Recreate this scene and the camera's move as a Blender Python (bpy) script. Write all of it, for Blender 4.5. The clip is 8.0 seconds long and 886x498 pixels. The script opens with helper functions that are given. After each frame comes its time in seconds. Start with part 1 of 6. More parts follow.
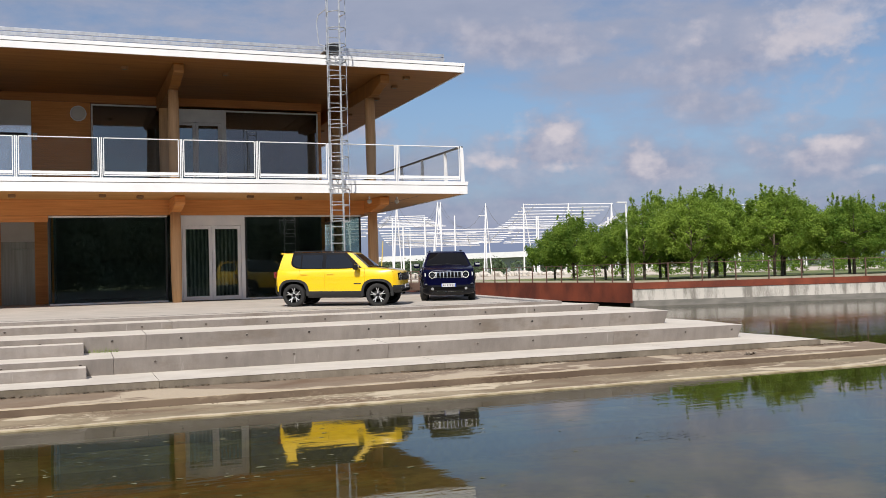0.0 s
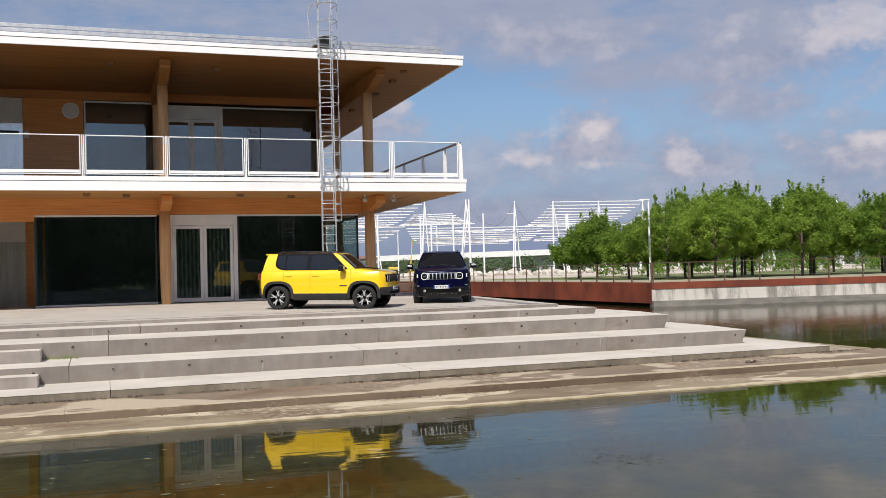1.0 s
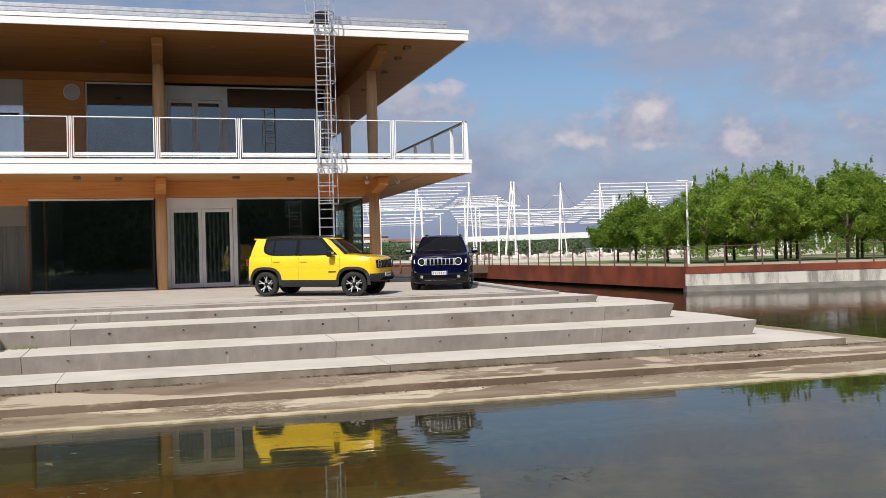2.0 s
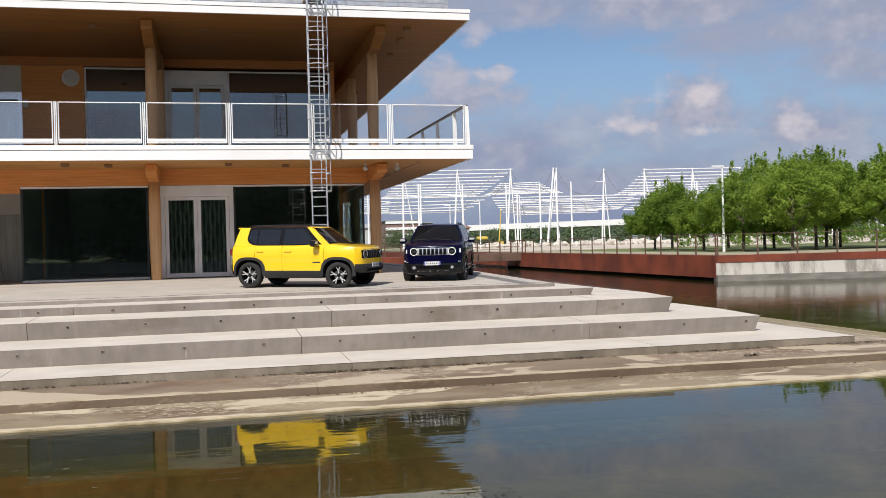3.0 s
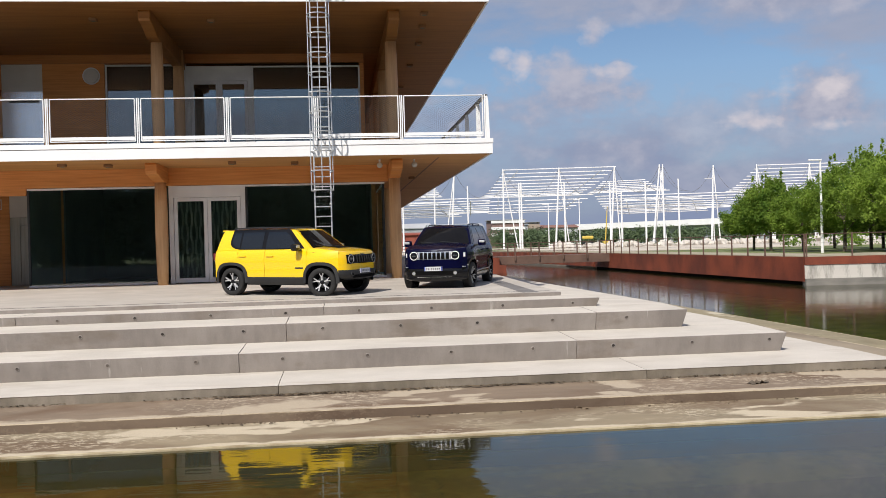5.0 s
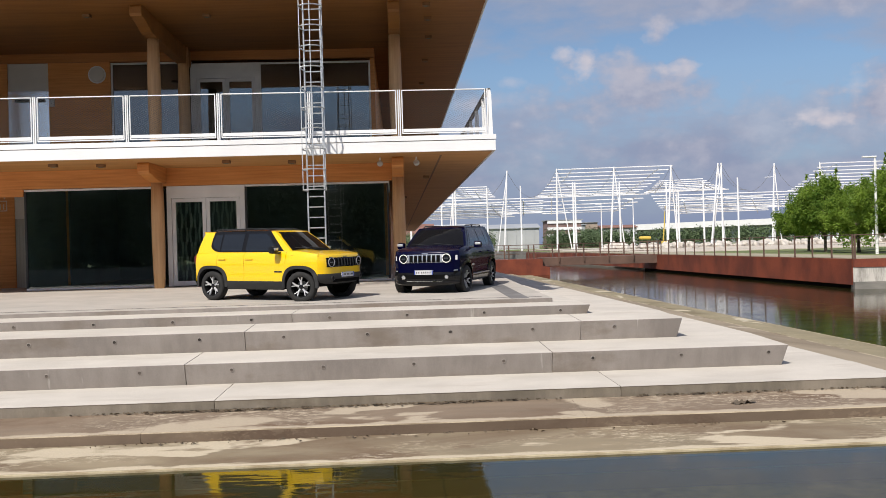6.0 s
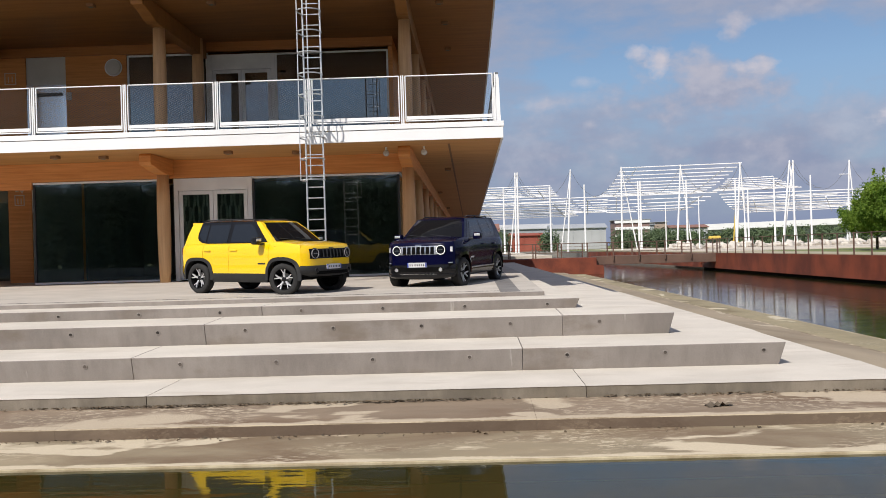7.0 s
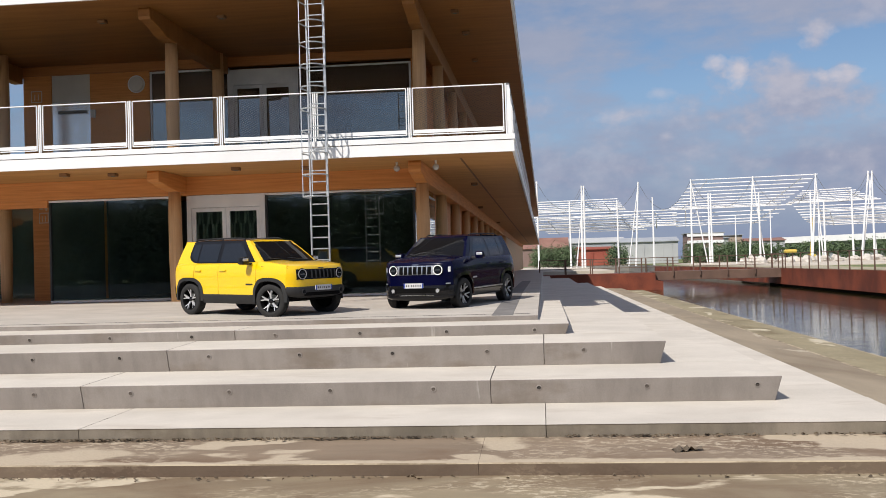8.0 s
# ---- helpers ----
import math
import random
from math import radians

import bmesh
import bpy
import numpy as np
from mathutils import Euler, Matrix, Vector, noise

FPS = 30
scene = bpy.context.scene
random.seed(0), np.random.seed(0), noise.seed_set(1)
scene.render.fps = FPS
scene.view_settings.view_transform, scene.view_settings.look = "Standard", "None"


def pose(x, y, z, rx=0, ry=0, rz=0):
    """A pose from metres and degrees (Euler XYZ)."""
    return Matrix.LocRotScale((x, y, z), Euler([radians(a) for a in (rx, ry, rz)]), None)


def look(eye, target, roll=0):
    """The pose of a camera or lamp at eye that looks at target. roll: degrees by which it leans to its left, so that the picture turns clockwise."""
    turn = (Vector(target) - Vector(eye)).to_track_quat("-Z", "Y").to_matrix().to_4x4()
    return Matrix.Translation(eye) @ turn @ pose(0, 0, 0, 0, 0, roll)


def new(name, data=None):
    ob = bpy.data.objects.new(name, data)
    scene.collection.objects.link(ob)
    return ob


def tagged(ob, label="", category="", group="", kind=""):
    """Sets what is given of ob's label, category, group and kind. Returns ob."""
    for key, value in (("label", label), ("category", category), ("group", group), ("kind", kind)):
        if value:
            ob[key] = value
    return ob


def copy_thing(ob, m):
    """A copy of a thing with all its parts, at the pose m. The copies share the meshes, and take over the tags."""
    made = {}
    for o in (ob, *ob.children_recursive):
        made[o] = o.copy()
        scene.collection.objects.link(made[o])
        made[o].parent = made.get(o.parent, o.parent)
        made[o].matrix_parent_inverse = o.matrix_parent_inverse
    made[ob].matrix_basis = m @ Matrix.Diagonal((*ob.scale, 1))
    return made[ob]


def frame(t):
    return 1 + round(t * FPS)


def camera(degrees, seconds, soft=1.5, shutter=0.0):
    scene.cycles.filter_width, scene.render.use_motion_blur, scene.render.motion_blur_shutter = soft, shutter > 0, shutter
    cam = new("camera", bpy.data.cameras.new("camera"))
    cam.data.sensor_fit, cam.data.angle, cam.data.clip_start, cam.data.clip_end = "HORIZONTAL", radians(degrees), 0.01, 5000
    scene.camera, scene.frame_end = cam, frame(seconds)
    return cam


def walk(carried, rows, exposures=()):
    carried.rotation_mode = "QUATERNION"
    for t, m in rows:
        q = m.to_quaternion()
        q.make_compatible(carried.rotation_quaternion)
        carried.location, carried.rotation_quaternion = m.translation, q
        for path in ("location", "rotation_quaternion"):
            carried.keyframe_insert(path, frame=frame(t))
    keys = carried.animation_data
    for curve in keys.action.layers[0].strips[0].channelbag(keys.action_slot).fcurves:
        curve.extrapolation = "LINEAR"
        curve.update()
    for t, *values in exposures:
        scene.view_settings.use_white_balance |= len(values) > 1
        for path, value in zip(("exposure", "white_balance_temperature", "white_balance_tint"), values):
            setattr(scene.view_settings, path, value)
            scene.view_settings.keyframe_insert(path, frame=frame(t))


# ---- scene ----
cam = camera(49.4, 8.0, soft=0.72)
PATH = [
    (0, (-0.779, -0.478, 0.952), (-0.047, 1.383, 1.001), -1.5),
    (0.5, (0.054, -0.111, 0.997), (0.753, 1.762, 1.046), -1.5),
    (1, (0.891, 0.251, 1.029), (1.555, 2.137, 1.075), -1.5),
    (1.5, (1.855, 0.67, 1.053), (2.467, 2.574, 1.085), -1.5),
    (2, (2.872, 1.065, 1.077), (3.431, 2.985, 1.089), -1.5),
    (3.5, (5.514, 2.256, 1.131), (5.92, 4.214, 1.113), -1.5),
    (4, (6.248, 2.691, 1.109), (6.594, 4.661, 1.094), -1.6),
    (4.5, (7.184, 3.227, 1.145), (7.467, 5.206, 1.134), -1.6),
    (6, (9.989, 5.083, 1.146), (10.083, 7.08, 1.142), -1.6),
    (6.5, (10.877, 5.643, 1.003), (10.898, 7.643, 1.001), -1.6),
    (7, (11.786, 6.253, 0.878), (11.731, 8.252, 0.88), -1.6),
    (7.5, (12.599, 6.825, 0.91), (12.472, 8.821, 0.923), -1.5),
    (8, (13.398, 7.455, 0.976), (13.19, 9.444, 1.01), -1.6),
]
walk(cam, [(t, look(eye, target, roll)) for t, eye, target, roll in PATH])

# ---- light ----
SUN_TO = Vector((-4.5, -7.3, 9.3)).normalized()
sun_data = bpy.data.lights.new("sun", "SUN")
sun_data.energy, sun_data.angle, sun_data.color = 5.1, radians(0.6), (1.0, 0.94, 0.865)
sun = new("sun", sun_data)
sun.matrix_world = look((0, 0, 60), Vector((0, 0, 60)) - SUN_TO)

world = bpy.data.worlds.new("world")
scene.world = world
world.use_nodes = True


def build_world():
    nt = world.node_tree
    nt.nodes.clear()
    link = nt.links.new
    out = nt.nodes.new("ShaderNodeOutputWorld")
    bg = nt.nodes.new("ShaderNodeBackground")
    sky = nt.nodes.new("ShaderNodeTexSky")
    sky.sky_type, sky.sun_disc = "NISHITA", False
    sky.sun_elevation = math.asin(SUN_TO.z)
    sky.sun_rotation = math.atan2(SUN_TO.x, SUN_TO.y)
    sky.air_density, sky.dust_density, sky.ozone_density = 1.0, 0.4, 2.5
    bg.inputs[1].default_value = 0.1

    def math_node(op, x, y=None, z=None):
        n = nt.nodes.new("ShaderNodeMath")
        n.operation = op
        for slot, v in enumerate((x, y, z)):
            if v is None:
                continue
            if isinstance(v, (int, float)):
                n.inputs[slot].default_value = v
            else:
                link(v, n.inputs[slot])
        return n.outputs[0]

    def noise_at(vec, scale, detail, rough=0.55):
        n = nt.nodes.new("ShaderNodeTexNoise")
        n.inputs["Scale"].default_value, n.inputs["Detail"].default_value, n.inputs["Roughness"].default_value = scale, detail, rough
        link(vec, n.inputs["Vector"])
        return n.outputs["Fac"]

    def ramp(fac, stops):
        n = nt.nodes.new("ShaderNodeValToRGB")
        e = n.color_ramp.elements
        while len(e) < len(stops):
            e.new(0.5)
        for item, (p, col) in zip(e, stops):
            item.position, item.color = p, (*col, 1)
        link(fac, n.inputs[0])
        return n.outputs[0]

    def mix(fac, x, y):
        n = nt.nodes.new("ShaderNodeMix")
        n.data_type = "RGBA"
        link(fac, n.inputs[0])
        for slot, v in ((6, x), (7, y)):
            if isinstance(v, tuple):
                n.inputs[slot].default_value = (*v, 1)
            else:
                link(v, n.inputs[slot])
        return n.outputs[2]

    tc, sep = nt.nodes.new("ShaderNodeTexCoord"), nt.nodes.new("ShaderNodeSeparateXYZ")
    link(tc.outputs["Generated"], sep.inputs[0])
    az = math_node("MULTIPLY", math_node("ARCTAN2", sep.outputs[0], sep.outputs[1]), 57.2958)
    el = math_node("MULTIPLY", math_node("ARCSINE", sep.outputs[2]), 57.2958)
    flat = nt.nodes.new("ShaderNodeCombineXYZ")
    link(math_node("MULTIPLY", az, 0.1), flat.inputs[0])
    link(math_node("MULTIPLY", el, 0.24), flat.inputs[1])
    broad = noise_at(flat.outputs[0], 0.62, 7)
    small = noise_at(flat.outputs[0], 3.2, 6, 0.6)
    # more cover high up and along the horizon, a clearer band between
    bias = math_node("MULTIPLY", ramp(math_node("MULTIPLY", el, 0.04), [(0.0, (0.62,) * 3), (0.16, (0.58,) * 3), (0.30, (0.52,) * 3), (0.40, (0.46,) * 3), (0.50, (0.62,) * 3), (0.7, (0.66,) * 3)]), 1.0)
    cover = math_node("ADD", math_node("ADD", broad, bias), math_node("MULTIPLY", math_node("SUBTRACT", small, 0.5), 0.2))
    mask = math_node("SMOOTH_MIN", math_node("MAXIMUM", math_node("MULTIPLY", math_node("SUBTRACT", cover, 0.98), 5.5), 0.0), 0.92, 0.2)
    dim = nt.nodes.new("ShaderNodeMix")
    dim.data_type, dim.blend_type = "RGBA", "MULTIPLY"
    dim.inputs[0].default_value = 1.0
    link(sky.outputs[0], dim.inputs[6])
    dim.inputs[7].default_value = (0.87, 0.90, 0.96, 1)
    cloud = mix(small, (2.85, 3.25, 4.5), (3.95, 4.2, 5.3))
    result = mix(mask, dim.outputs[2], cloud)
    haze = ramp(math_node("MULTIPLY", el, 0.1), [(0.0, (0.95,) * 3), (0.35, (0.72,) * 3), (0.8, (0.22,) * 3), (1.0, (0.0,) * 3)])
    result = mix(haze, result, (2.3, 2.8, 4.35))
    # heaped clouds: grey-blue bodies, then their sunlit knobs
    even = nt.nodes.new("ShaderNodeCombineXYZ")
    link(math_node("MULTIPLY", az, 0.1), even.inputs[0])
    link(math_node("MULTIPLY", el, 0.13), even.inputs[1])
    puff = noise_at(even.outputs[0], 4.0, 5, 0.5)
    knob = noise_at(even.outputs[0], 11.0, 5, 0.52)

    def heaps(spots, lump, soft):
        total = None
        for a0, e0, sa, se, w in spots:
            da = math_node("DIVIDE", math_node("SUBTRACT", az, a0), sa)
            de = math_node("DIVIDE", math_node("SUBTRACT", el, e0), se)
            r = math_node("SQRT", math_node("ADD", math_node("MULTIPLY", da, da), math_node("MULTIPLY", de, de)))
            v = math_node("ADD", math_node("SUBTRACT", 1.0, r), lump)
            v = math_node("MULTIPLY", math_node("MINIMUM", math_node("MAXIMUM", math_node("MULTIPLY", v, soft), 0.0), 1.0), w)
            total = v if total is None else math_node("MAXIMUM", total, v)
        return total

    wide = math_node("ADD", math_node("MULTIPLY", math_node("SUBTRACT", puff, 0.5), 2.4), math_node("MULTIPLY", math_node("SUBTRACT", knob, 0.5), 0.7))
    body = heaps(((39.5, 11.2, 8.0, 2.6, 0.8), (26.0, 13.4, 6.5, 1.6, 0.8), (27.8, 7.2, 4.2, 2.4, 0.95), (33.6, 6.0, 4.0, 1.9, 0.95), (42.8, 6.2, 4.6, 2.1, 0.95), (24.0, 6.0, 15.0, 2.6, 0.6), (34.0, 4.6, 14.0, 2.0, 0.6), (2.0, 5.5, 12.0, 2.4, 0.55), (14.4, 8.5, 5.6, 2.5, 0.9), (15.6, 12.0, 0.8, 1.1, 0.6), (20.0, 13.4, 5.0, 1.1, 0.6), (48.5, 9.5, 4.5, 2.2, 0.7), (22.5, 6.0, 2.6, 0.9, 0.6), (6.0, 7.6, 3.5, 1.2, 0.45), (-2.0, 9.0, 4.0, 1.5, 0.6), (57.0, 7.0, 5.0, 2.2, 0.7), (27.0, 3.6, 34.0, 1.6, 0.5)), wide, 1.3)
    tone = math_node("MINIMUM", math_node("MAXIMUM", math_node("MULTIPLY_ADD", math_node("ADD", math_node("MULTIPLY", puff, 0.55), math_node("MULTIPLY", knob, 0.45)), 3.2, -1.1), 0.0), 1.0)
    result = mix(body, result, mix(tone, (2.8, 3.12, 4.4), (4.7, 4.7, 5.6)))
    crisp = math_node("ADD", math_node("MULTIPLY", math_node("SUBTRACT", puff, 0.5), 2.4), math_node("MULTIPLY", math_node("SUBTRACT", knob, 0.5), 1.1))
    rim = heaps(((14.0, 9.5, 3.8, 1.1, 0.65), (28.0, 7.8, 2.3, 1.1, 0.65), (42.8, 6.5, 2.7, 1.0, 0.65), (33.6, 6.3, 1.6, 0.9, 0.55), (40.0, 12.9, 5.0, 1.4, 0.45), (17.0, 9.5, 1.8, 0.7, 0.5), (15.6, 12.0, 0.9, 1.1, 0.5), (27.0, 13.9, 4.0, 0.8, 0.35), (5.0, 8.4, 2.4, 0.7, 0.35)), crisp, 0.9)
    result = mix(rim, result, (4.9, 4.85, 5.7))
    bright = heaps(((43.5, 13.1, 3.51, 2.08, 0.66), (36, 12.7, 1.49, 1.04, 0.44), (28.45, 8, 1.01, 0.65, 1), (28.5, 6, 0.88, 0.39, 0.77), (26.1, 8.2, 0.94, 1.04, 0.44), (24.2, 6.4, 1.62, 0.59, 0.935), (33.7, 6.2, 1.35, 0.85, 0.825), (43.1, 6.7, 1.76, 0.85, 1), (41.6, 6, 1.08, 0.52, 0.55), (45.7, 5, 1.08, 0.45, 0.605), (11.3, 10.2, 0.61, 1.17, 0.77), (16.7, 9.85, 1.76, 0.45, 0.66), (10.1, 11.1, 0.68, 0.45, 0.66), (15.6, 12.2, 0.94, 1.04, 0.385), (7.1, 9.6, 0.81, 0.39, 0.33), (4.4, 8.3, 1.35, 0.39, 0.33), (7.3, 7.1, 0.68, 0.39, 0.33), (52, 7.5, 1.89, 0.91, 0.77)), crisp, 1.25)
    result = mix(bright, result, mix(knob, (4.9, 4.8, 5.6), (7.2, 6.6, 6.9)))
    link(result, bg.inputs[0])
    link(bg.outputs[0], out.inputs[0])


build_world()


# ---- materials ----
def node_mat(name):
    m = bpy.data.materials.new(name)
    m.use_nodes = True
    return m, m.node_tree, m.node_tree.nodes["Principled BSDF"]


def mat(name, dark, light, rough=0.6, scale=4.0, fine=60.0, bump=0.15, metal=0.0, stretch=(1, 1, 1), random_amount=0.0, spec=0.5, low=0.3, high=0.7, grain=0.25, coat=0.0):
    """A surface with colour variation at two scales, and fine relief."""
    m, nt, p = node_mat(name)
    tc = nt.nodes.new("ShaderNodeTexCoord")
    mp = nt.nodes.new("ShaderNodeMapping")
    mp.inputs["Scale"].default_value = stretch
    nt.links.new(tc.outputs["Object"], mp.inputs[0])
    big, small = nt.nodes.new("ShaderNodeTexNoise"), nt.nodes.new("ShaderNodeTexNoise")
    big.inputs["Scale"].default_value, big.inputs["Detail"].default_value = scale, 6
    small.inputs["Scale"].default_value, small.inputs["Detail"].default_value = fine, 3
    for n in (big, small):
        nt.links.new(mp.outputs[0], n.inputs["Vector"])
    mix = nt.nodes.new("ShaderNodeMath")
    mix.operation = "MULTIPLY_ADD"
    mix.inputs[1].default_value = grain
    nt.links.new(small.outputs["Fac"], mix.inputs[0])
    nt.links.new(big.outputs["Fac"], mix.inputs[2])
    shift = nt.nodes.new("ShaderNodeMath")
    shift.operation = "MULTIPLY_ADD"
    info = nt.nodes.new("ShaderNodeObjectInfo")
    nt.links.new(info.outputs["Random"], shift.inputs[0])
    shift.inputs[1].default_value = random_amount
    nt.links.new(mix.outputs[0], shift.inputs[2])
    ramp = nt.nodes.new("ShaderNodeValToRGB")
    off = grain * 0.5 + random_amount * 0.5
    ramp.color_ramp.elements[0].position, ramp.color_ramp.elements[1].position = min(low + off, 0.98), min(high + off, 1.0)
    ramp.color_ramp.elements[0].color, ramp.color_ramp.elements[1].color = (*dark, 1), (*light, 1)
    nt.links.new(shift.outputs[0], ramp.inputs[0])
    nt.links.new(ramp.outputs[0], p.inputs["Base Color"])
    p.inputs["Roughness"].default_value, p.inputs["Metallic"].default_value = rough, metal
    p.inputs["Specular IOR Level"].default_value = spec
    p.inputs["Coat Weight"].default_value = coat
    p.inputs["Coat Roughness"].default_value = 0.03
    if bump:
        b = nt.nodes.new("ShaderNodeBump")
        b.inputs["Strength"].default_value, b.inputs["Distance"].default_value = bump, 0.01
        nt.links.new(mix.outputs[0], b.inputs["Height"])
        nt.links.new(b.outputs[0], p.inputs["Normal"])
    return m


def ledge_mat(name, brown, grey, cream, stretch=(0.55, 1.0, 1.0), pale_at=0.525, edge=None, flaking=1.0):
    """Concrete drying in pale patches over grey silt and brown stains; flaking in places, and worn pale along its front edge at y = edge."""
    m, nt, p = node_mat(name)
    tc, mp = nt.nodes.new("ShaderNodeTexCoord"), nt.nodes.new("ShaderNodeMapping")
    mp.inputs["Scale"].default_value = stretch
    nt.links.new(tc.outputs["Object"], mp.inputs[0])

    def noise_node(scale, detail, distortion=0.0, rough=0.55, shift=0.0):
        n, off = nt.nodes.new("ShaderNodeTexNoise"), nt.nodes.new("ShaderNodeVectorMath")
        off.operation = "ADD"
        off.inputs[1].default_value = (shift, shift * 0.7, 0)
        nt.links.new(mp.outputs[0], off.inputs[0])
        n.inputs["Scale"].default_value, n.inputs["Detail"].default_value, n.inputs["Distortion"].default_value, n.inputs["Roughness"].default_value = scale, detail, distortion, rough
        nt.links.new(off.outputs[0], n.inputs["Vector"])
        return n.outputs["Fac"]

    def calc(op, x, y, z=None):
        n = nt.nodes.new("ShaderNodeMath")
        n.operation = op
        for slot, v in enumerate((x, y, z)):
            if isinstance(v, (int, float)):
                n.inputs[slot].default_value = v
            elif v is not None:
                nt.links.new(v, n.inputs[slot])
        return n.outputs[0]

    def ramp(fac, lo, hi, c0=(0, 0, 0), c1=(1, 1, 1)):
        n = nt.nodes.new("ShaderNodeValToRGB")
        e = n.color_ramp.elements
        e[0].position, e[1].position, e[0].color, e[1].color = lo, hi, (*c0, 1), (*c1, 1)
        nt.links.new(fac, n.inputs[0])
        return n.outputs[0]

    def mix(fac, x, y):
        n = nt.nodes.new("ShaderNodeMix")
        n.data_type = "RGBA"
        nt.links.new(fac, n.inputs[0])
        nt.links.new(x, n.inputs[6])
        nt.links.new(y, n.inputs[7])
        return n.outputs[2]

    grain = noise_node(45, 4, 0, 0.7)
    silt = ramp(noise_node(1.1, 7, 0.5, 0.6), 0.34, 0.66, tuple(v * 0.86 for v in grey), tuple(v * 1.16 for v in grey))
    rust = ramp(noise_node(0.55, 6, 0.9, 0.55, 7.0), 0.50, 0.66, (0, 0, 0), (0.9, 0.9, 0.9))
    base = mix(rust, silt, ramp(grain, 0.2, 0.8, tuple(v * 0.8 for v in brown), tuple(v * 1.25 for v in brown)))
    # broad smooth-edged pale patches
    pale = ramp(calc("MULTIPLY_ADD", noise_node(6, 5, 0.2, 0.6), 0.10, noise_node(0.75, 3, 0.7, 0.45, 3.0)), pale_at + 0.045, pale_at + 0.075)
    # zones where the crust flakes into small scales
    zone = ramp(noise_node(0.6, 3, 0.4, 0.5, 13.0), 0.48, 0.62, (0, 0, 0), (flaking,) * 3)
    scales = ramp(noise_node(11, 7, 0.5, 0.72, 5.0), 0.51, 0.57)
    flakes = calc("MULTIPLY", zone, scales)
    light = ramp(grain, 0.25, 0.75, tuple(v * 0.85 for v in cream), tuple(v * 1.06 for v in cream))
    cover = calc("MAXIMUM", pale, flakes)
    if edge is not None:
        sep = nt.nodes.new("ShaderNodeSeparateXYZ")
        nt.links.new(tc.outputs["Object"], sep.inputs[0])
        near = calc("SUBTRACT", calc("MULTIPLY", noise_node(1.6, 6, 0.6, 0.65, 9.0), 0.55), calc("SUBTRACT", sep.outputs[1], edge))
        cover = calc("MAXIMUM", cover, ramp(near, 0.10, 0.16))
    nt.links.new(mix(cover, base, light), p.inputs["Base Color"])
    p.inputs["Roughness"].default_value = 0.78
    bmp = nt.nodes.new("ShaderNodeBump")
    bmp.inputs["Strength"].default_value, bmp.inputs["Distance"].default_value = 0.45, 0.012
    nt.links.new(calc("ADD", noise_node(9, 6, 0.4, 0.65), calc("MULTIPLY", flakes, 0.8)), bmp.inputs["Height"])
    nt.links.new(bmp.outputs[0], p.inputs["Normal"])
    return m


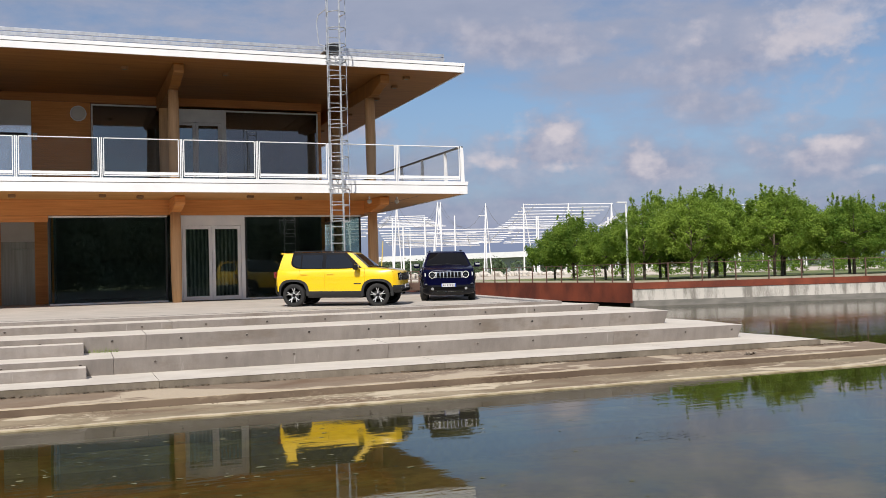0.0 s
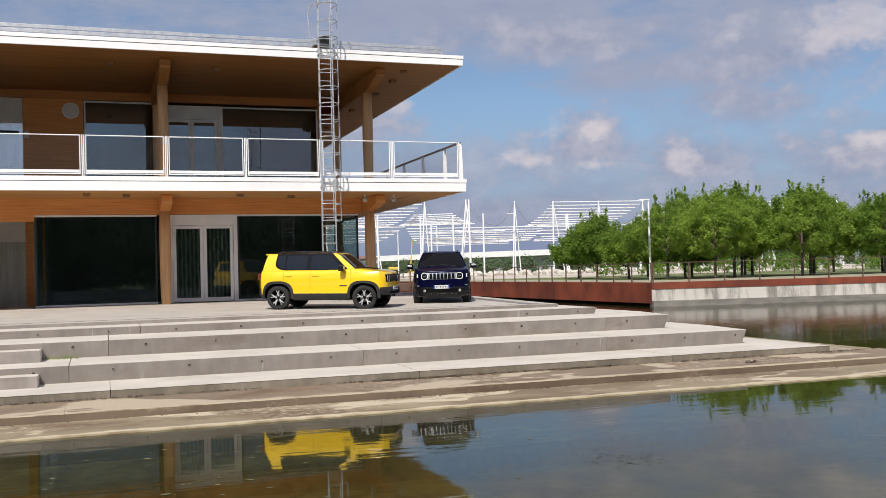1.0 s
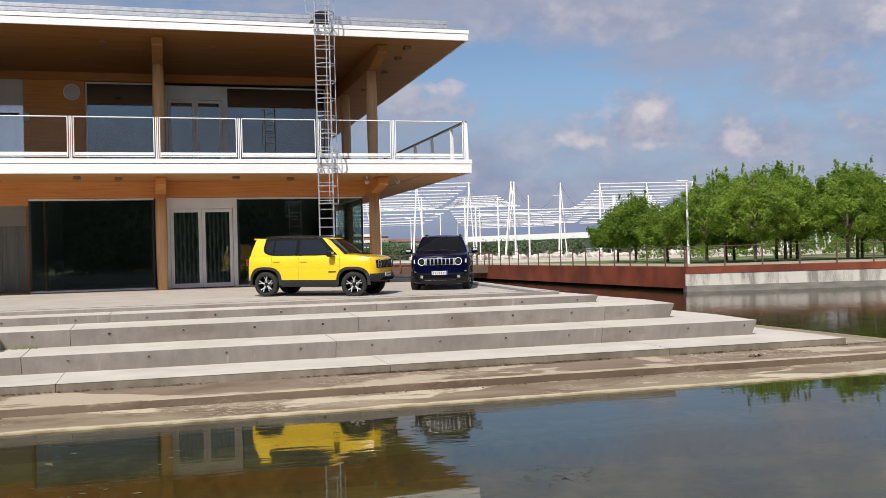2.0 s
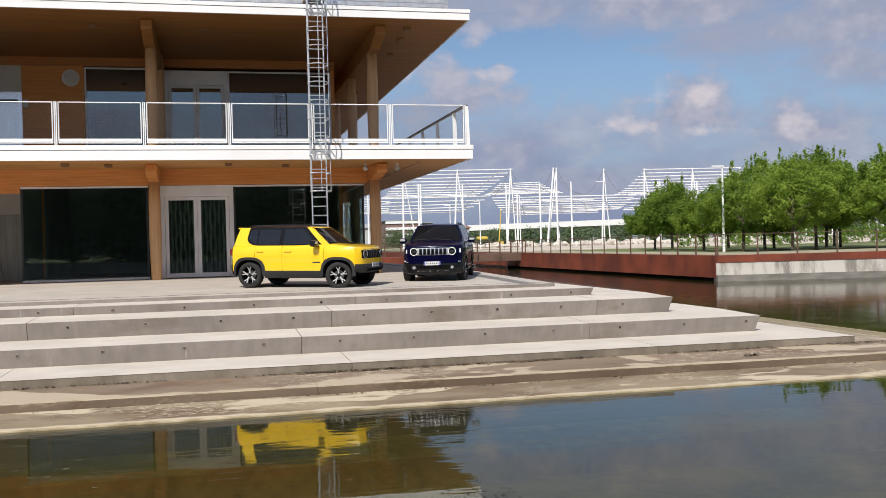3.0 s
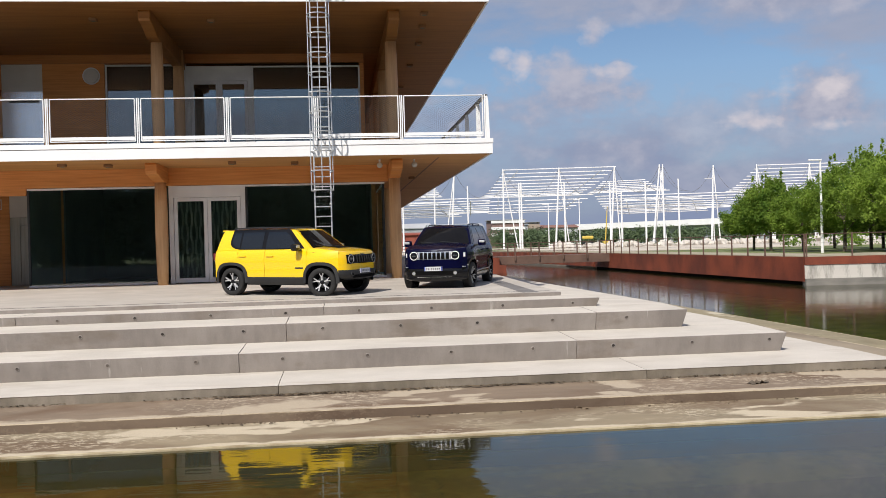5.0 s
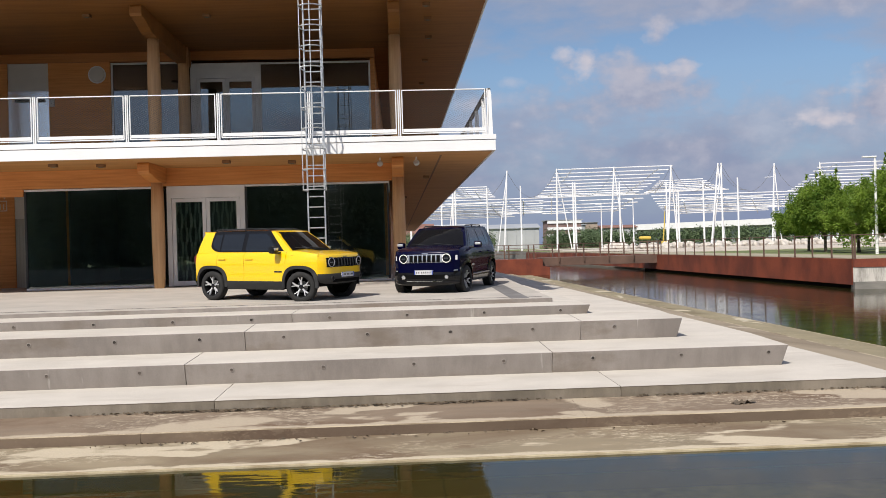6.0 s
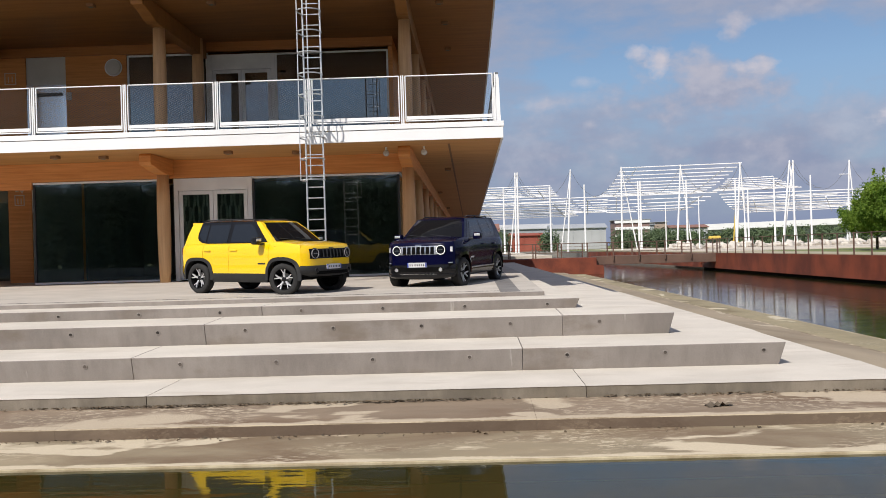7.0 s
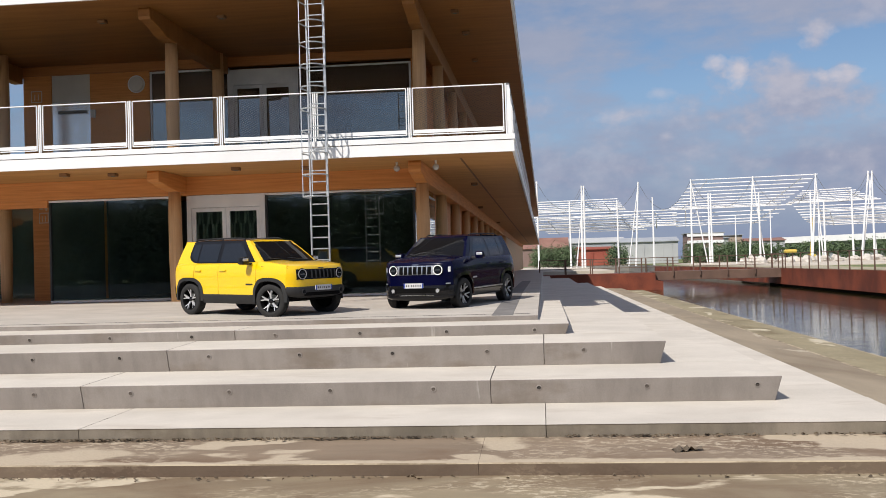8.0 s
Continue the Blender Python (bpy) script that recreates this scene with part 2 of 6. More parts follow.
def weathered(name, dark, light, stain, streak, stretch, lime=0.0):
    """Cast concrete: cloudy tone, rain streaks, brown stains and a few lime runs."""
    m, nt, p = node_mat(name)
    tc = nt.nodes.new("ShaderNodeTexCoord")
    info = nt.nodes.new("ShaderNodeObjectInfo")
    link = nt.links.new
    shift = nt.nodes.new("ShaderNodeVectorMath")
    shift.operation = "MULTIPLY_ADD"
    link(info.outputs["Random"], shift.inputs[0])
    shift.inputs[1].default_value = (37, 11, 0)
    link(tc.outputs["Object"], shift.inputs[2])

    def noise_node(scale, detail, stretch_by, rough=0.55):
        mp, n = nt.nodes.new("ShaderNodeMapping"), nt.nodes.new("ShaderNodeTexNoise")
        mp.inputs["Scale"].default_value = stretch_by
        link(shift.outputs[0], mp.inputs[0])
        n.inputs["Scale"].default_value, n.inputs["Detail"].default_value, n.inputs["Roughness"].default_value = scale, detail, rough
        link(mp.outputs[0], n.inputs["Vector"])
        return n.outputs["Fac"]

    def ramp(fac, lo, hi, c0, c1):
        n = nt.nodes.new("ShaderNodeValToRGB")
        e = n.color_ramp.elements
        e[0].position, e[1].position, e[0].color, e[1].color = lo, hi, (*c0, 1), (*c1, 1)
        link(fac, n.inputs[0])
        return n.outputs[0]

    def mix(fac, x, y, mode="MIX"):
        n = nt.nodes.new("ShaderNodeMix")
        n.data_type, n.blend_type = "RGBA", mode
        for slot, v in ((0, fac), (6, x), (7, y)):
            if isinstance(v, (int, float)):
                n.inputs[slot].default_value = v
            elif isinstance(v, tuple):
                n.inputs[slot].default_value = (*v, 1)
            else:
                link(v, n.inputs[slot])
        return n.outputs[2]

    base = ramp(noise_node(0.8, 7, (1, 1, 1)), 0.32, 0.68, dark, light)
    runs = ramp(noise_node(3.0, 5, stretch, 0.6), 0.38, 0.60, (1 - streak,) * 3, (1, 1, 1))
    col = mix(1.0, base, runs, "MULTIPLY")
    grains = ramp(noise_node(60, 3, (1, 1, 1)), 0.25, 0.75, (0.90,) * 3, (1.06,) * 3)
    col = mix(1.0, col, grains, "MULTIPLY")
    spots = ramp(noise_node(0.55, 8, (1, 2.5, 2.0), 0.62), 0.55, 0.68, (0, 0, 0), (0.75,) * 3)
    col = mix(spots, col, stain)
    if lime:
        drips = ramp(noise_node(2.2, 4, (3.5, 1, 0.35), 0.5), 0.70, 0.78, (0, 0, 0), (lime,) * 3)
        col = mix(drips, col, (0.62, 0.60, 0.55))
    link(col, p.inputs["Base Color"])
    p.inputs["Roughness"].default_value = 0.85
    b = nt.nodes.new("ShaderNodeBump")
    b.inputs["Strength"].default_value, b.inputs["Distance"].default_value = 0.2, 0.01
    link(noise_node(25, 5, (1, 1, 1), 0.65), b.inputs["Height"])
    link(b.outputs[0], p.inputs["Normal"])
    return m


def glass_mat(name, tint, ior, rough=0.0):
    """A thin pane: what is not mirrored goes straight through, tinted."""
    m, nt, p = node_mat(name)
    nt.nodes.remove(p)
    out = nt.nodes["Material Output"]
    clear, gloss, mix, weight = (nt.nodes.new("ShaderNodeBsdfTransparent"), nt.nodes.new("ShaderNodeBsdfGlossy"), nt.nodes.new("ShaderNodeMixShader"), nt.nodes.new("ShaderNodeLayerWeight"))
    clear.inputs[0].default_value = (*tint, 1)
    gloss.inputs["Roughness"].default_value = rough
    gloss.inputs["Color"].default_value = (0.95, 0.97, 1.0, 1)
    weight.inputs[0].default_value = 0.5
    normal_share = ((ior - 1) / (ior + 1)) ** 2
    power, share = nt.nodes.new("ShaderNodeMath"), nt.nodes.new("ShaderNodeMath")
    power.operation, share.operation = "POWER", "MULTIPLY_ADD"
    power.inputs[1].default_value = 5.0
    share.inputs[1].default_value, share.inputs[2].default_value = 1 - normal_share, normal_share
    nt.links.new(weight.outputs["Facing"], power.inputs[0])
    nt.links.new(power.outputs[0], share.inputs[0])
    nt.links.new(share.outputs[0], mix.inputs[0])
    nt.links.new(clear.outputs[0], mix.inputs[1])
    nt.links.new(gloss.outputs[0], mix.inputs[2])
    nt.links.new(mix.outputs[0], out.inputs[0])
    return m


def water_mat(name, ripple, ior, rough=0.02, height=0.011):
    m, nt, p = node_mat(name)
    nt.nodes.remove(p)
    out = nt.nodes["Material Output"]
    clear, gloss, mix, fres = (nt.nodes.new("ShaderNodeBsdfTransparent"), nt.nodes.new("ShaderNodeBsdfGlossy"), nt.nodes.new("ShaderNodeMixShader"), nt.nodes.new("ShaderNodeFresnel"))
    clear.inputs[0].default_value = (0.72, 0.70, 0.38, 1)
    gloss.inputs["Roughness"].default_value = rough
    fres.inputs[0].default_value = ior
    tc, mp = nt.nodes.new("ShaderNodeTexCoord"), nt.nodes.new("ShaderNodeMapping")
    mp.inputs["Scale"].default_value = (0.42, 1.9, 1)
    n1, n2, add = nt.nodes.new("ShaderNodeTexNoise"), nt.nodes.new("ShaderNodeTexNoise"), nt.nodes.new("ShaderNodeMath")
    n1.inputs["Scale"].default_value, n2.inputs["Scale"].default_value = 1.2, 4.2
    n1.inputs["Detail"].default_value, n2.inputs["Detail"].default_value = 2, 3
    add.operation = "MULTIPLY_ADD"
    add.inputs[1].default_value = 0.26
    b = nt.nodes.new("ShaderNodeBump")
    b.inputs["Strength"].default_value, b.inputs["Distance"].default_value = ripple, height
    nt.links.new(tc.outputs["Object"], mp.inputs[0])
    nt.links.new(mp.outputs[0], n1.inputs["Vector"])
    nt.links.new(mp.outputs[0], n2.inputs["Vector"])
    nt.links.new(n2.outputs["Fac"], add.inputs[0])
    nt.links.new(n1.outputs["Fac"], add.inputs[2])
    # breezes roughen some stretches and leave others calm
    calm, gust, swell = nt.nodes.new("ShaderNodeTexNoise"), nt.nodes.new("ShaderNodeMapRange"), nt.nodes.new("ShaderNodeMath")
    calm.inputs["Scale"].default_value, calm.inputs["Detail"].default_value = 0.16, 3
    nt.links.new(tc.outputs["Object"], calm.inputs["Vector"])
    gust.inputs["From Min"].default_value, gust.inputs["From Max"].default_value, gust.inputs["To Min"].default_value, gust.inputs["To Max"].default_value = 0.40, 0.62, 0.45, 1.25
    nt.links.new(calm.outputs["Fac"], gust.inputs["Value"])
    swell.operation = "MULTIPLY"
    nt.links.new(add.outputs[0], swell.inputs[0])
    nt.links.new(gust.outputs[0], swell.inputs[1])
    nt.links.new(swell.outputs[0], b.inputs["Height"])
    nt.links.new(b.outputs[0], gloss.inputs["Normal"])
    nt.links.new(b.outputs[0], fres.inputs["Normal"])
    nt.links.new(fres.outputs[0], mix.inputs[0])
    # silt in the water scatters part of the daylight back
    silt, murk = nt.nodes.new("ShaderNodeBsdfDiffuse"), nt.nodes.new("ShaderNodeMixShader")
    silt.inputs[0].default_value = (0.20, 0.185, 0.055, 1)
    murk.inputs[0].default_value = 0.14
    nt.links.new(clear.outputs[0], murk.inputs[1])
    nt.links.new(silt.outputs[0], murk.inputs[2])
    nt.links.new(murk.outputs[0], mix.inputs[1])
    nt.links.new(gloss.outputs[0], mix.inputs[2])
    nt.links.new(mix.outputs[0], out.inputs[0])
    return m


def leaf_mat(name, dark, light, share):
    """Foliage that lets part of the sun through."""
    m = mat(name, dark, light, 0.6, 0.7, 9, 0.0, random_amount=0.2, spec=0.2, grain=0.5)
    nt = m.node_tree
    p, out = nt.nodes["Principled BSDF"], nt.nodes["Material Output"]
    trans, mix = nt.nodes.new("ShaderNodeBsdfTranslucent"), nt.nodes.new("ShaderNodeMixShader")
    nt.links.new(p.inputs["Base Color"].links[0].from_socket, trans.inputs[0])
    mix.inputs[0].default_value = share
    nt.links.new(p.outputs[0], mix.inputs[1])
    nt.links.new(trans.outputs[0], mix.inputs[2])
    nt.links.new(mix.outputs[0], out.inputs[0])
    return m


M = {
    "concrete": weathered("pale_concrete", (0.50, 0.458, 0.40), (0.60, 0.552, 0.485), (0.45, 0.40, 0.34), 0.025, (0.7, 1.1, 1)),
    # Riser colour holds the shade of the undercut faces, besides stains and lime.
    "step_face": weathered("shade_toned_riser_concrete", (0.242, 0.215, 0.195), (0.318, 0.285, 0.258), (0.185, 0.15, 0.118), 0.13, (1.6, 1, 0.3), 0.4),
    "wet_ledge": ledge_mat("stained_ledge_concrete", (0.125, 0.074, 0.042), (0.205, 0.153, 0.105), (0.43, 0.355, 0.26), pale_at=0.565, edge=18.52),
    "low_ledge": ledge_mat("pale_drying_ledge", (0.135, 0.085, 0.048), (0.25, 0.20, 0.128), (0.53, 0.45, 0.325), pale_at=0.56, edge=16.92),
    "side_ledge": ledge_mat("stained_channel_ledge", (0.19, 0.145, 0.095), (0.265, 0.215, 0.15), (0.42, 0.36, 0.27), (0.9, 0.25, 1.0), pale_at=0.66, flaking=0.12),
    "side_low": ledge_mat("olive_channel_ledge", (0.16, 0.125, 0.065), (0.255, 0.215, 0.13), (0.52, 0.46, 0.34), (0.9, 0.45, 1.0), pale_at=0.61, flaking=0.25),
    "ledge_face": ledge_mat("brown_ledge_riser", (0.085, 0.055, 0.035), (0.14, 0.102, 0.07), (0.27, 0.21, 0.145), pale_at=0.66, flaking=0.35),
    # Lip face browner and darker than its tread, with stains.
    "lip_face": weathered("brown_lip_concrete", (0.16, 0.135, 0.10), (0.25, 0.215, 0.17), (0.10, 0.078, 0.05), 0.25, (1.2, 1, 0.4)),
    "balcony_top": mat("bounce_toned_floor", (0.075, 0.07, 0.065), (0.12, 0.113, 0.105), 0.8, 1, 30, 0.05),
    # Pale edge colour stands for sunlight caught along the ledge edges.
    "ledge_edge": mat("lit_pale_edge", (0.20, 0.155, 0.10), (0.38, 0.315, 0.22), 0.8, 1.5, 30, 0.15, low=0.4, high=0.55),
    "rim": mat("algae_yellowed_rim", (0.26, 0.20, 0.115), (0.50, 0.43, 0.29), 0.8, 3, 40, 0.2),
    "terrace": weathered("terrace_concrete", (0.41, 0.375, 0.33), (0.495, 0.452, 0.40), (0.37, 0.33, 0.28), 0.10, (0.25, 1.6, 1)),
    "bed": mat("pond_bed", (0.15, 0.145, 0.034), (0.50, 0.455, 0.13), 0.9, 0.9, 6, 0.2, low=0.40, high=0.62),
    "white": mat("white_painted_metal", (0.74, 0.74, 0.74), (0.84, 0.84, 0.83), 0.45, 1.0, 30, 0.02),
    "steel": mat("galvanised_steel", (0.5, 0.52, 0.54), (0.68, 0.7, 0.71), 0.4, 6, 60, 0.05, metal=0.7),
    "wood": mat("glulam_wood", (0.50, 0.185, 0.042), (0.65, 0.272, 0.072), 0.6, 3, 30, 0.08, stretch=(0.3, 0.3, 6)),
    "wood_col": mat("glulam_column_wood", (0.48, 0.27, 0.12), (0.62, 0.38, 0.19), 0.55, 3, 30, 0.06, stretch=(5, 5, 0.25)),
    # One plywood in two tones: bounce light below, shade under the roof.
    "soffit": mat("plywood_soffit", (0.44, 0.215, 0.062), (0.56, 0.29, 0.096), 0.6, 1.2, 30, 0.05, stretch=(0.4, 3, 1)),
    "roof_ply": mat("shade_toned_roof_plywood", (0.22, 0.088, 0.017), (0.32, 0.135, 0.030), 0.6, 1.2, 30, 0.05, stretch=(0.4, 3, 1)),
    # Glulam colour darkened for the shade under the roof.
    "roof_beam": mat("shade_toned_glulam", (0.34, 0.125, 0.028), (0.45, 0.18, 0.045), 0.6, 3, 30, 0.08, stretch=(0.3, 0.3, 6)),
    "frame": mat("white_aluminium_frame", (0.62, 0.62, 0.62), (0.72, 0.72, 0.71), 0.4, 2, 40, 0.02),
    "grey_panel": mat("grey_panel", (0.50, 0.475, 0.43), (0.58, 0.555, 0.505), 0.6, 1.5, 40, 0.03),
    # Rooms read dark through this colour of their walls and floor.
    "dark_wall": mat("dark_fill", (0.085, 0.108, 0.095), (0.135, 0.165, 0.148), 0.7, 1, 20, 0.05),
    "corten": mat("weathered_steel", (0.105, 0.021, 0.009), (0.218, 0.048, 0.019), 0.7, 0.9, 25, 0.1, stretch=(0.7, 0.7, 0.5), low=0.36, high=0.64),
    "grass": mat("grass", (0.075, 0.11, 0.026), (0.19, 0.21, 0.075), 0.9, 0.15, 3, 0.4),
    "path_earth": mat("trodden_earth", (0.25, 0.22, 0.15), (0.40, 0.36, 0.265), 0.9, 0.5, 30, 0.2),
    "gravel": mat("gravel", (0.42, 0.37, 0.3), (0.6, 0.54, 0.46), 0.9, 0.6, 40, 0.2),
    "leaf": leaf_mat("leaf", (0.115, 0.21, 0.03), (0.325, 0.445, 0.075), 0.6),
    "bark": mat("bark", (0.06, 0.045, 0.03), (0.14, 0.11, 0.08), 0.9, 3, 25, 0.5, stretch=(3, 3, 0.6)),
    "far_wood": mat("far_woods", (0.035, 0.052, 0.026), (0.09, 0.118, 0.06), 0.9, 0.1, 1.5, 0.3),
    "mesh": mat("expanded_metal", (0.08, 0.075, 0.07), (0.115, 0.11, 0.105), 0.6, 3, 30, 0.02, metal=0.3),
    "black": mat("black_plastic", (0.012, 0.012, 0.013), (0.022, 0.022, 0.023), 0.55, 3, 80, 0.05),
    "glass_low": glass_mat("tinted_glass", (0.83, 0.90, 0.88), 1.85, 0.022),
    "glass_up": glass_mat("reflective_glass", (0.30, 0.36, 0.37), 2.35),
    "water": water_mat("pond_water", 0.30, 1.52),
    "channel_water": water_mat("rippled_channel_water", 0.30, 1.62, 0.09, 0.012),
    "steel_dark": mat("brushed_steel", (0.16, 0.16, 0.155), (0.24, 0.24, 0.23), 0.35, 2, 60, 0.02, metal=0.6, stretch=(6, 6, 0.3)),
    "sign": mat("pale_sign_paint", (0.5, 0.42, 0.33), (0.6, 0.5, 0.4), 0.6, 3, 40, 0.02),
    "slat": mat("green_grey_slat", (0.20, 0.25, 0.205), (0.32, 0.37, 0.32), 0.5, 3, 40, 0.02, random_amount=0.2),
    "bracket_wood": mat("brown_fitting", (0.15, 0.075, 0.03), (0.22, 0.11, 0.045), 0.6, 3, 40, 0.02),
    "lift_brushed": mat("brushed_lift_steel", (0.25, 0.237, 0.19), (0.35, 0.335, 0.28), 0.4, 2, 60, 0.02, metal=0.4, stretch=(6, 6, 0.3)),
    "lift_steel": mat("polished_lift_steel", (0.72, 0.73, 0.74), (0.82, 0.83, 0.84), 0.22, 2, 40, 0.0, metal=1.0, stretch=(8, 8, 0.4)),
    "lens_grey": mat("smoked_dome", (0.4, 0.4, 0.4), (0.55, 0.55, 0.54), 0.2, 3, 40, 0.0),
    "stone": mat("pale_rubble", (0.42, 0.38, 0.33), (0.66, 0.62, 0.56), 0.85, 0.8, 20, 0.3),
    # Distance haze is mixed into the red, pane and ochre colours.
    "brick_red": mat("hazy_red_plaster", (0.20, 0.13, 0.115), (0.26, 0.175, 0.155), 0.8, 0.3, 6, 0.05),
    "far_pane": mat("far_hazy_pane", (0.12, 0.13, 0.15), (0.17, 0.18, 0.2), 0.3, 0.5, 10, 0.0),
    "ochre": mat("hazy_ochre_plaster", (0.33, 0.26, 0.20), (0.41, 0.335, 0.27), 0.8, 0.3, 6, 0.05),
    "tile_red": mat("far_red_tiles", (0.19, 0.095, 0.075), (0.27, 0.145, 0.115), 0.85, 0.4, 8, 0.05),
    "shed_red": mat("far_red_boards", (0.25, 0.058, 0.036), (0.32, 0.085, 0.055), 0.8, 0.4, 8, 0.05),
    "far_pale": mat("far_pale_sheet", (0.37, 0.38, 0.39), (0.45, 0.46, 0.47), 0.7, 0.2, 5, 0.03),
    # Grey of the far walls, with the distance haze mixed in.
    "far_grey": mat("hazy_pale_plaster", (0.29, 0.31, 0.335), (0.36, 0.38, 0.405), 0.7, 0.2, 5, 0.03),
    "machine_yellow": mat("machine_yellow_paint", (0.6, 0.42, 0.08), (0.7, 0.5, 0.1), 0.5, 1, 20, 0.02),
    "stained_wall": mat("stained_pale_concrete", (0.21, 0.195, 0.17), (0.50, 0.475, 0.43), 0.85, 1.1, 20, 0.1, stretch=(1.6, 1.6, 0.25), low=0.36, high=0.55),
    "basin_wall": mat("grey_basin_concrete", (0.15, 0.145, 0.13), (0.26, 0.245, 0.215), 0.7, 0.8, 20, 0.1, stretch=(1, 1, 3)),
    "hole_dark": mat("recess_shade", (0.035, 0.03, 0.026), (0.12, 0.10, 0.085), 0.9, 6, 60, 0.1, random_amount=0.6),
    "strip": mat("dark_paving", (0.13, 0.12, 0.115), (0.20, 0.19, 0.18), 0.8, 2, 30, 0.1),
    "white_mast": mat("white_mast_paint", (0.78, 0.78, 0.78), (0.86, 0.86, 0.86), 0.5, 0.5, 10, 0.0),
}


# ---- building blocks ----
def box(bm, x0, x1, y0, y1, z0, z1, bevel=0.0):
    r = bmesh.ops.create_cube(bm, size=1.0)
    m = Matrix.Translation(((x0 + x1) / 2, (y0 + y1) / 2, (z0 + z1) / 2)) @ Matrix.Diagonal((abs(x1 - x0), abs(y1 - y0), abs(z1 - z0), 1))
    bmesh.ops.transform(bm, matrix=m, verts=r["verts"])
    if bevel:
        edges = list({e for v in r["verts"] for e in v.link_edges})
        bmesh.ops.bevel(bm, geom=edges, offset=bevel, segments=2, affect="EDGES", profile=0.5)


def rod(bm, a, b, r0, r1=None, sides=8, caps=True):
    a, b = Vector(a), Vector(b)
    r1 = r0 if r1 is None else r1
    d = b - a
    q = d.to_track_quat("Z", "Y").to_matrix().to_4x4()
    bmesh.ops.create_cone(bm, cap_ends=caps, segments=sides, radius1=r0, radius2=r1, depth=d.length, matrix=Matrix.Translation((a + b) / 2) @ q)


def prism(bm, outline, along, lo, hi):
    """An outline of (u, v), drawn along an axis: 'x' takes (y, z), 'y' takes (x, z), 'z' takes (x, y)."""
    place = {"x": lambda u, v, w: (w, u, v), "y": lambda u, v, w: (u, w, v), "z": lambda u, v, w: (u, v, w)}[along]
    a = [bm.verts.new(place(u, v, lo)) for u, v in outline]
    b = [bm.verts.new(place(u, v, hi)) for u, v in outline]
    n = len(outline)
    bm.faces.new(a)
    bm.faces.new(b[::-1])
    for i in range(n):
        bm.faces.new((a[i], a[(i + 1) % n], b[(i + 1) % n], b[i]))
    bmesh.ops.recalc_face_normals(bm, faces=bm.faces[:])


def mesh_of(name, bm, material, smooth=False):
    me = bpy.data.meshes.new(name)
    bm.to_mesh(me)
    bm.free()
    for m in (material if isinstance(material, (list, tuple)) else [material]):
        me.materials.append(m)
    if smooth:
        me.shade_smooth()
    return me


def part(name, bm, material, parent=None, label="", smooth=False):
    ob = new(name, mesh_of(name, bm, material, smooth))
    ob.parent = parent
    return tagged(ob, label)


def group_of(name, label, category, group="", kind="", at=None):
    ob = new(name)
    ob.empty_display_size = 0.2
    if at is not None:
        ob.matrix_basis = at if isinstance(at, Matrix) else Matrix.Translation(at)
    return tagged(ob, label, category, group, kind)


def slab(name, label, material, dims, category="", bevel=0.0, kind="structure", parent=None):
    bm = bmesh.new()
    box(bm, *dims, bevel)
    return tagged(part(name, bm, material, parent), label, category, "", kind)

# ---- ground, water, steps ----
WATER_Z = -1.476


def build_ground():
    xs = [-2500, -90, 17.5, 21.15, 32.5, 130, 2500]
    ys = [-2500, -34, 16.85, 51.6, 230, 2500]

    def level(i, j):
        x, y = (xs[i] + xs[i + 1]) / 2, (ys[j] + ys[j + 1]) / 2
        if -90 < x < 130 and -34 < y < 16.85:
            return -2.4
        if 21.15 < x < 130 and 16.85 < y < 51.6:
            return -2.4
        if 21.15 < x < 32.5 and y < 230:
            return -2.4
        if -90 < x < 21.15 and 16.85 < y < 230:
            return -1.7
        return -0.05

    bm = bmesh.new()
    lev = {(i, j): level(i, j) for i in range(len(xs) - 1) for j in range(len(ys) - 1)}
    for (i, j), z in lev.items():
        f = bm.faces.new([bm.verts.new((x, y, z)) for x, y in ((xs[i], ys[j]), (xs[i + 1], ys[j]), (xs[i + 1], ys[j + 1]), (xs[i], ys[j + 1]))])
        f.material_index = 1 if z < -2 else 0
        for di, dj, e in ((1, 0, ((xs[i + 1], ys[j]), (xs[i + 1], ys[j + 1]))), (0, 1, ((xs[i], ys[j + 1]), (xs[i + 1], ys[j + 1])))):
            other = lev.get((i + di, j + dj))
            if other is not None and other != z:
                (xa, ya), (xb, yb) = e
                f = bm.faces.new([bm.verts.new(v) for v in ((xa, ya, z), (xb, yb, z), (xb, yb, other), (xa, ya, other))])
                f.material_index = 2
    bmesh.ops.remove_doubles(bm, verts=bm.verts[:], dist=0.001)
    g = part("ground", bm, [M["grass"], M["bed"], M["basin_wall"]])
    tagged(g, "grassy park ground with a pond basin sunk into it", "ground", "", "structure")
    bm = bmesh.new()
    for x0, x1, y0, y1 in ((-90, 130, -34, 16.9), (17.4, 130, 16.9, 24.0)):
        bm.faces.new([bm.verts.new((x, y, WATER_Z)) for x, y in ((x0, y0), (x1, y0), (x1, y1), (x0, y1))])
    bmesh.ops.remove_doubles(bm, verts=bm.verts[:], dist=0.001)
    w = part("water", bm, M["water"])
    tagged(w, "still murky pond water with faint ripples", "water", "", "structure")
    bm = bmesh.new()
    for x0, x1, y0, y1 in ((17.4, 130, 24.0, 51.6), (17.4, 32.5, 51.6, 230)):
        bm.faces.new([bm.verts.new((x, y, WATER_Z)) for x, y in ((x0, y0), (x1, y0), (x1, y1), (x0, y1))])
    bmesh.ops.remove_doubles(bm, verts=bm.verts[:], dist=0.001)
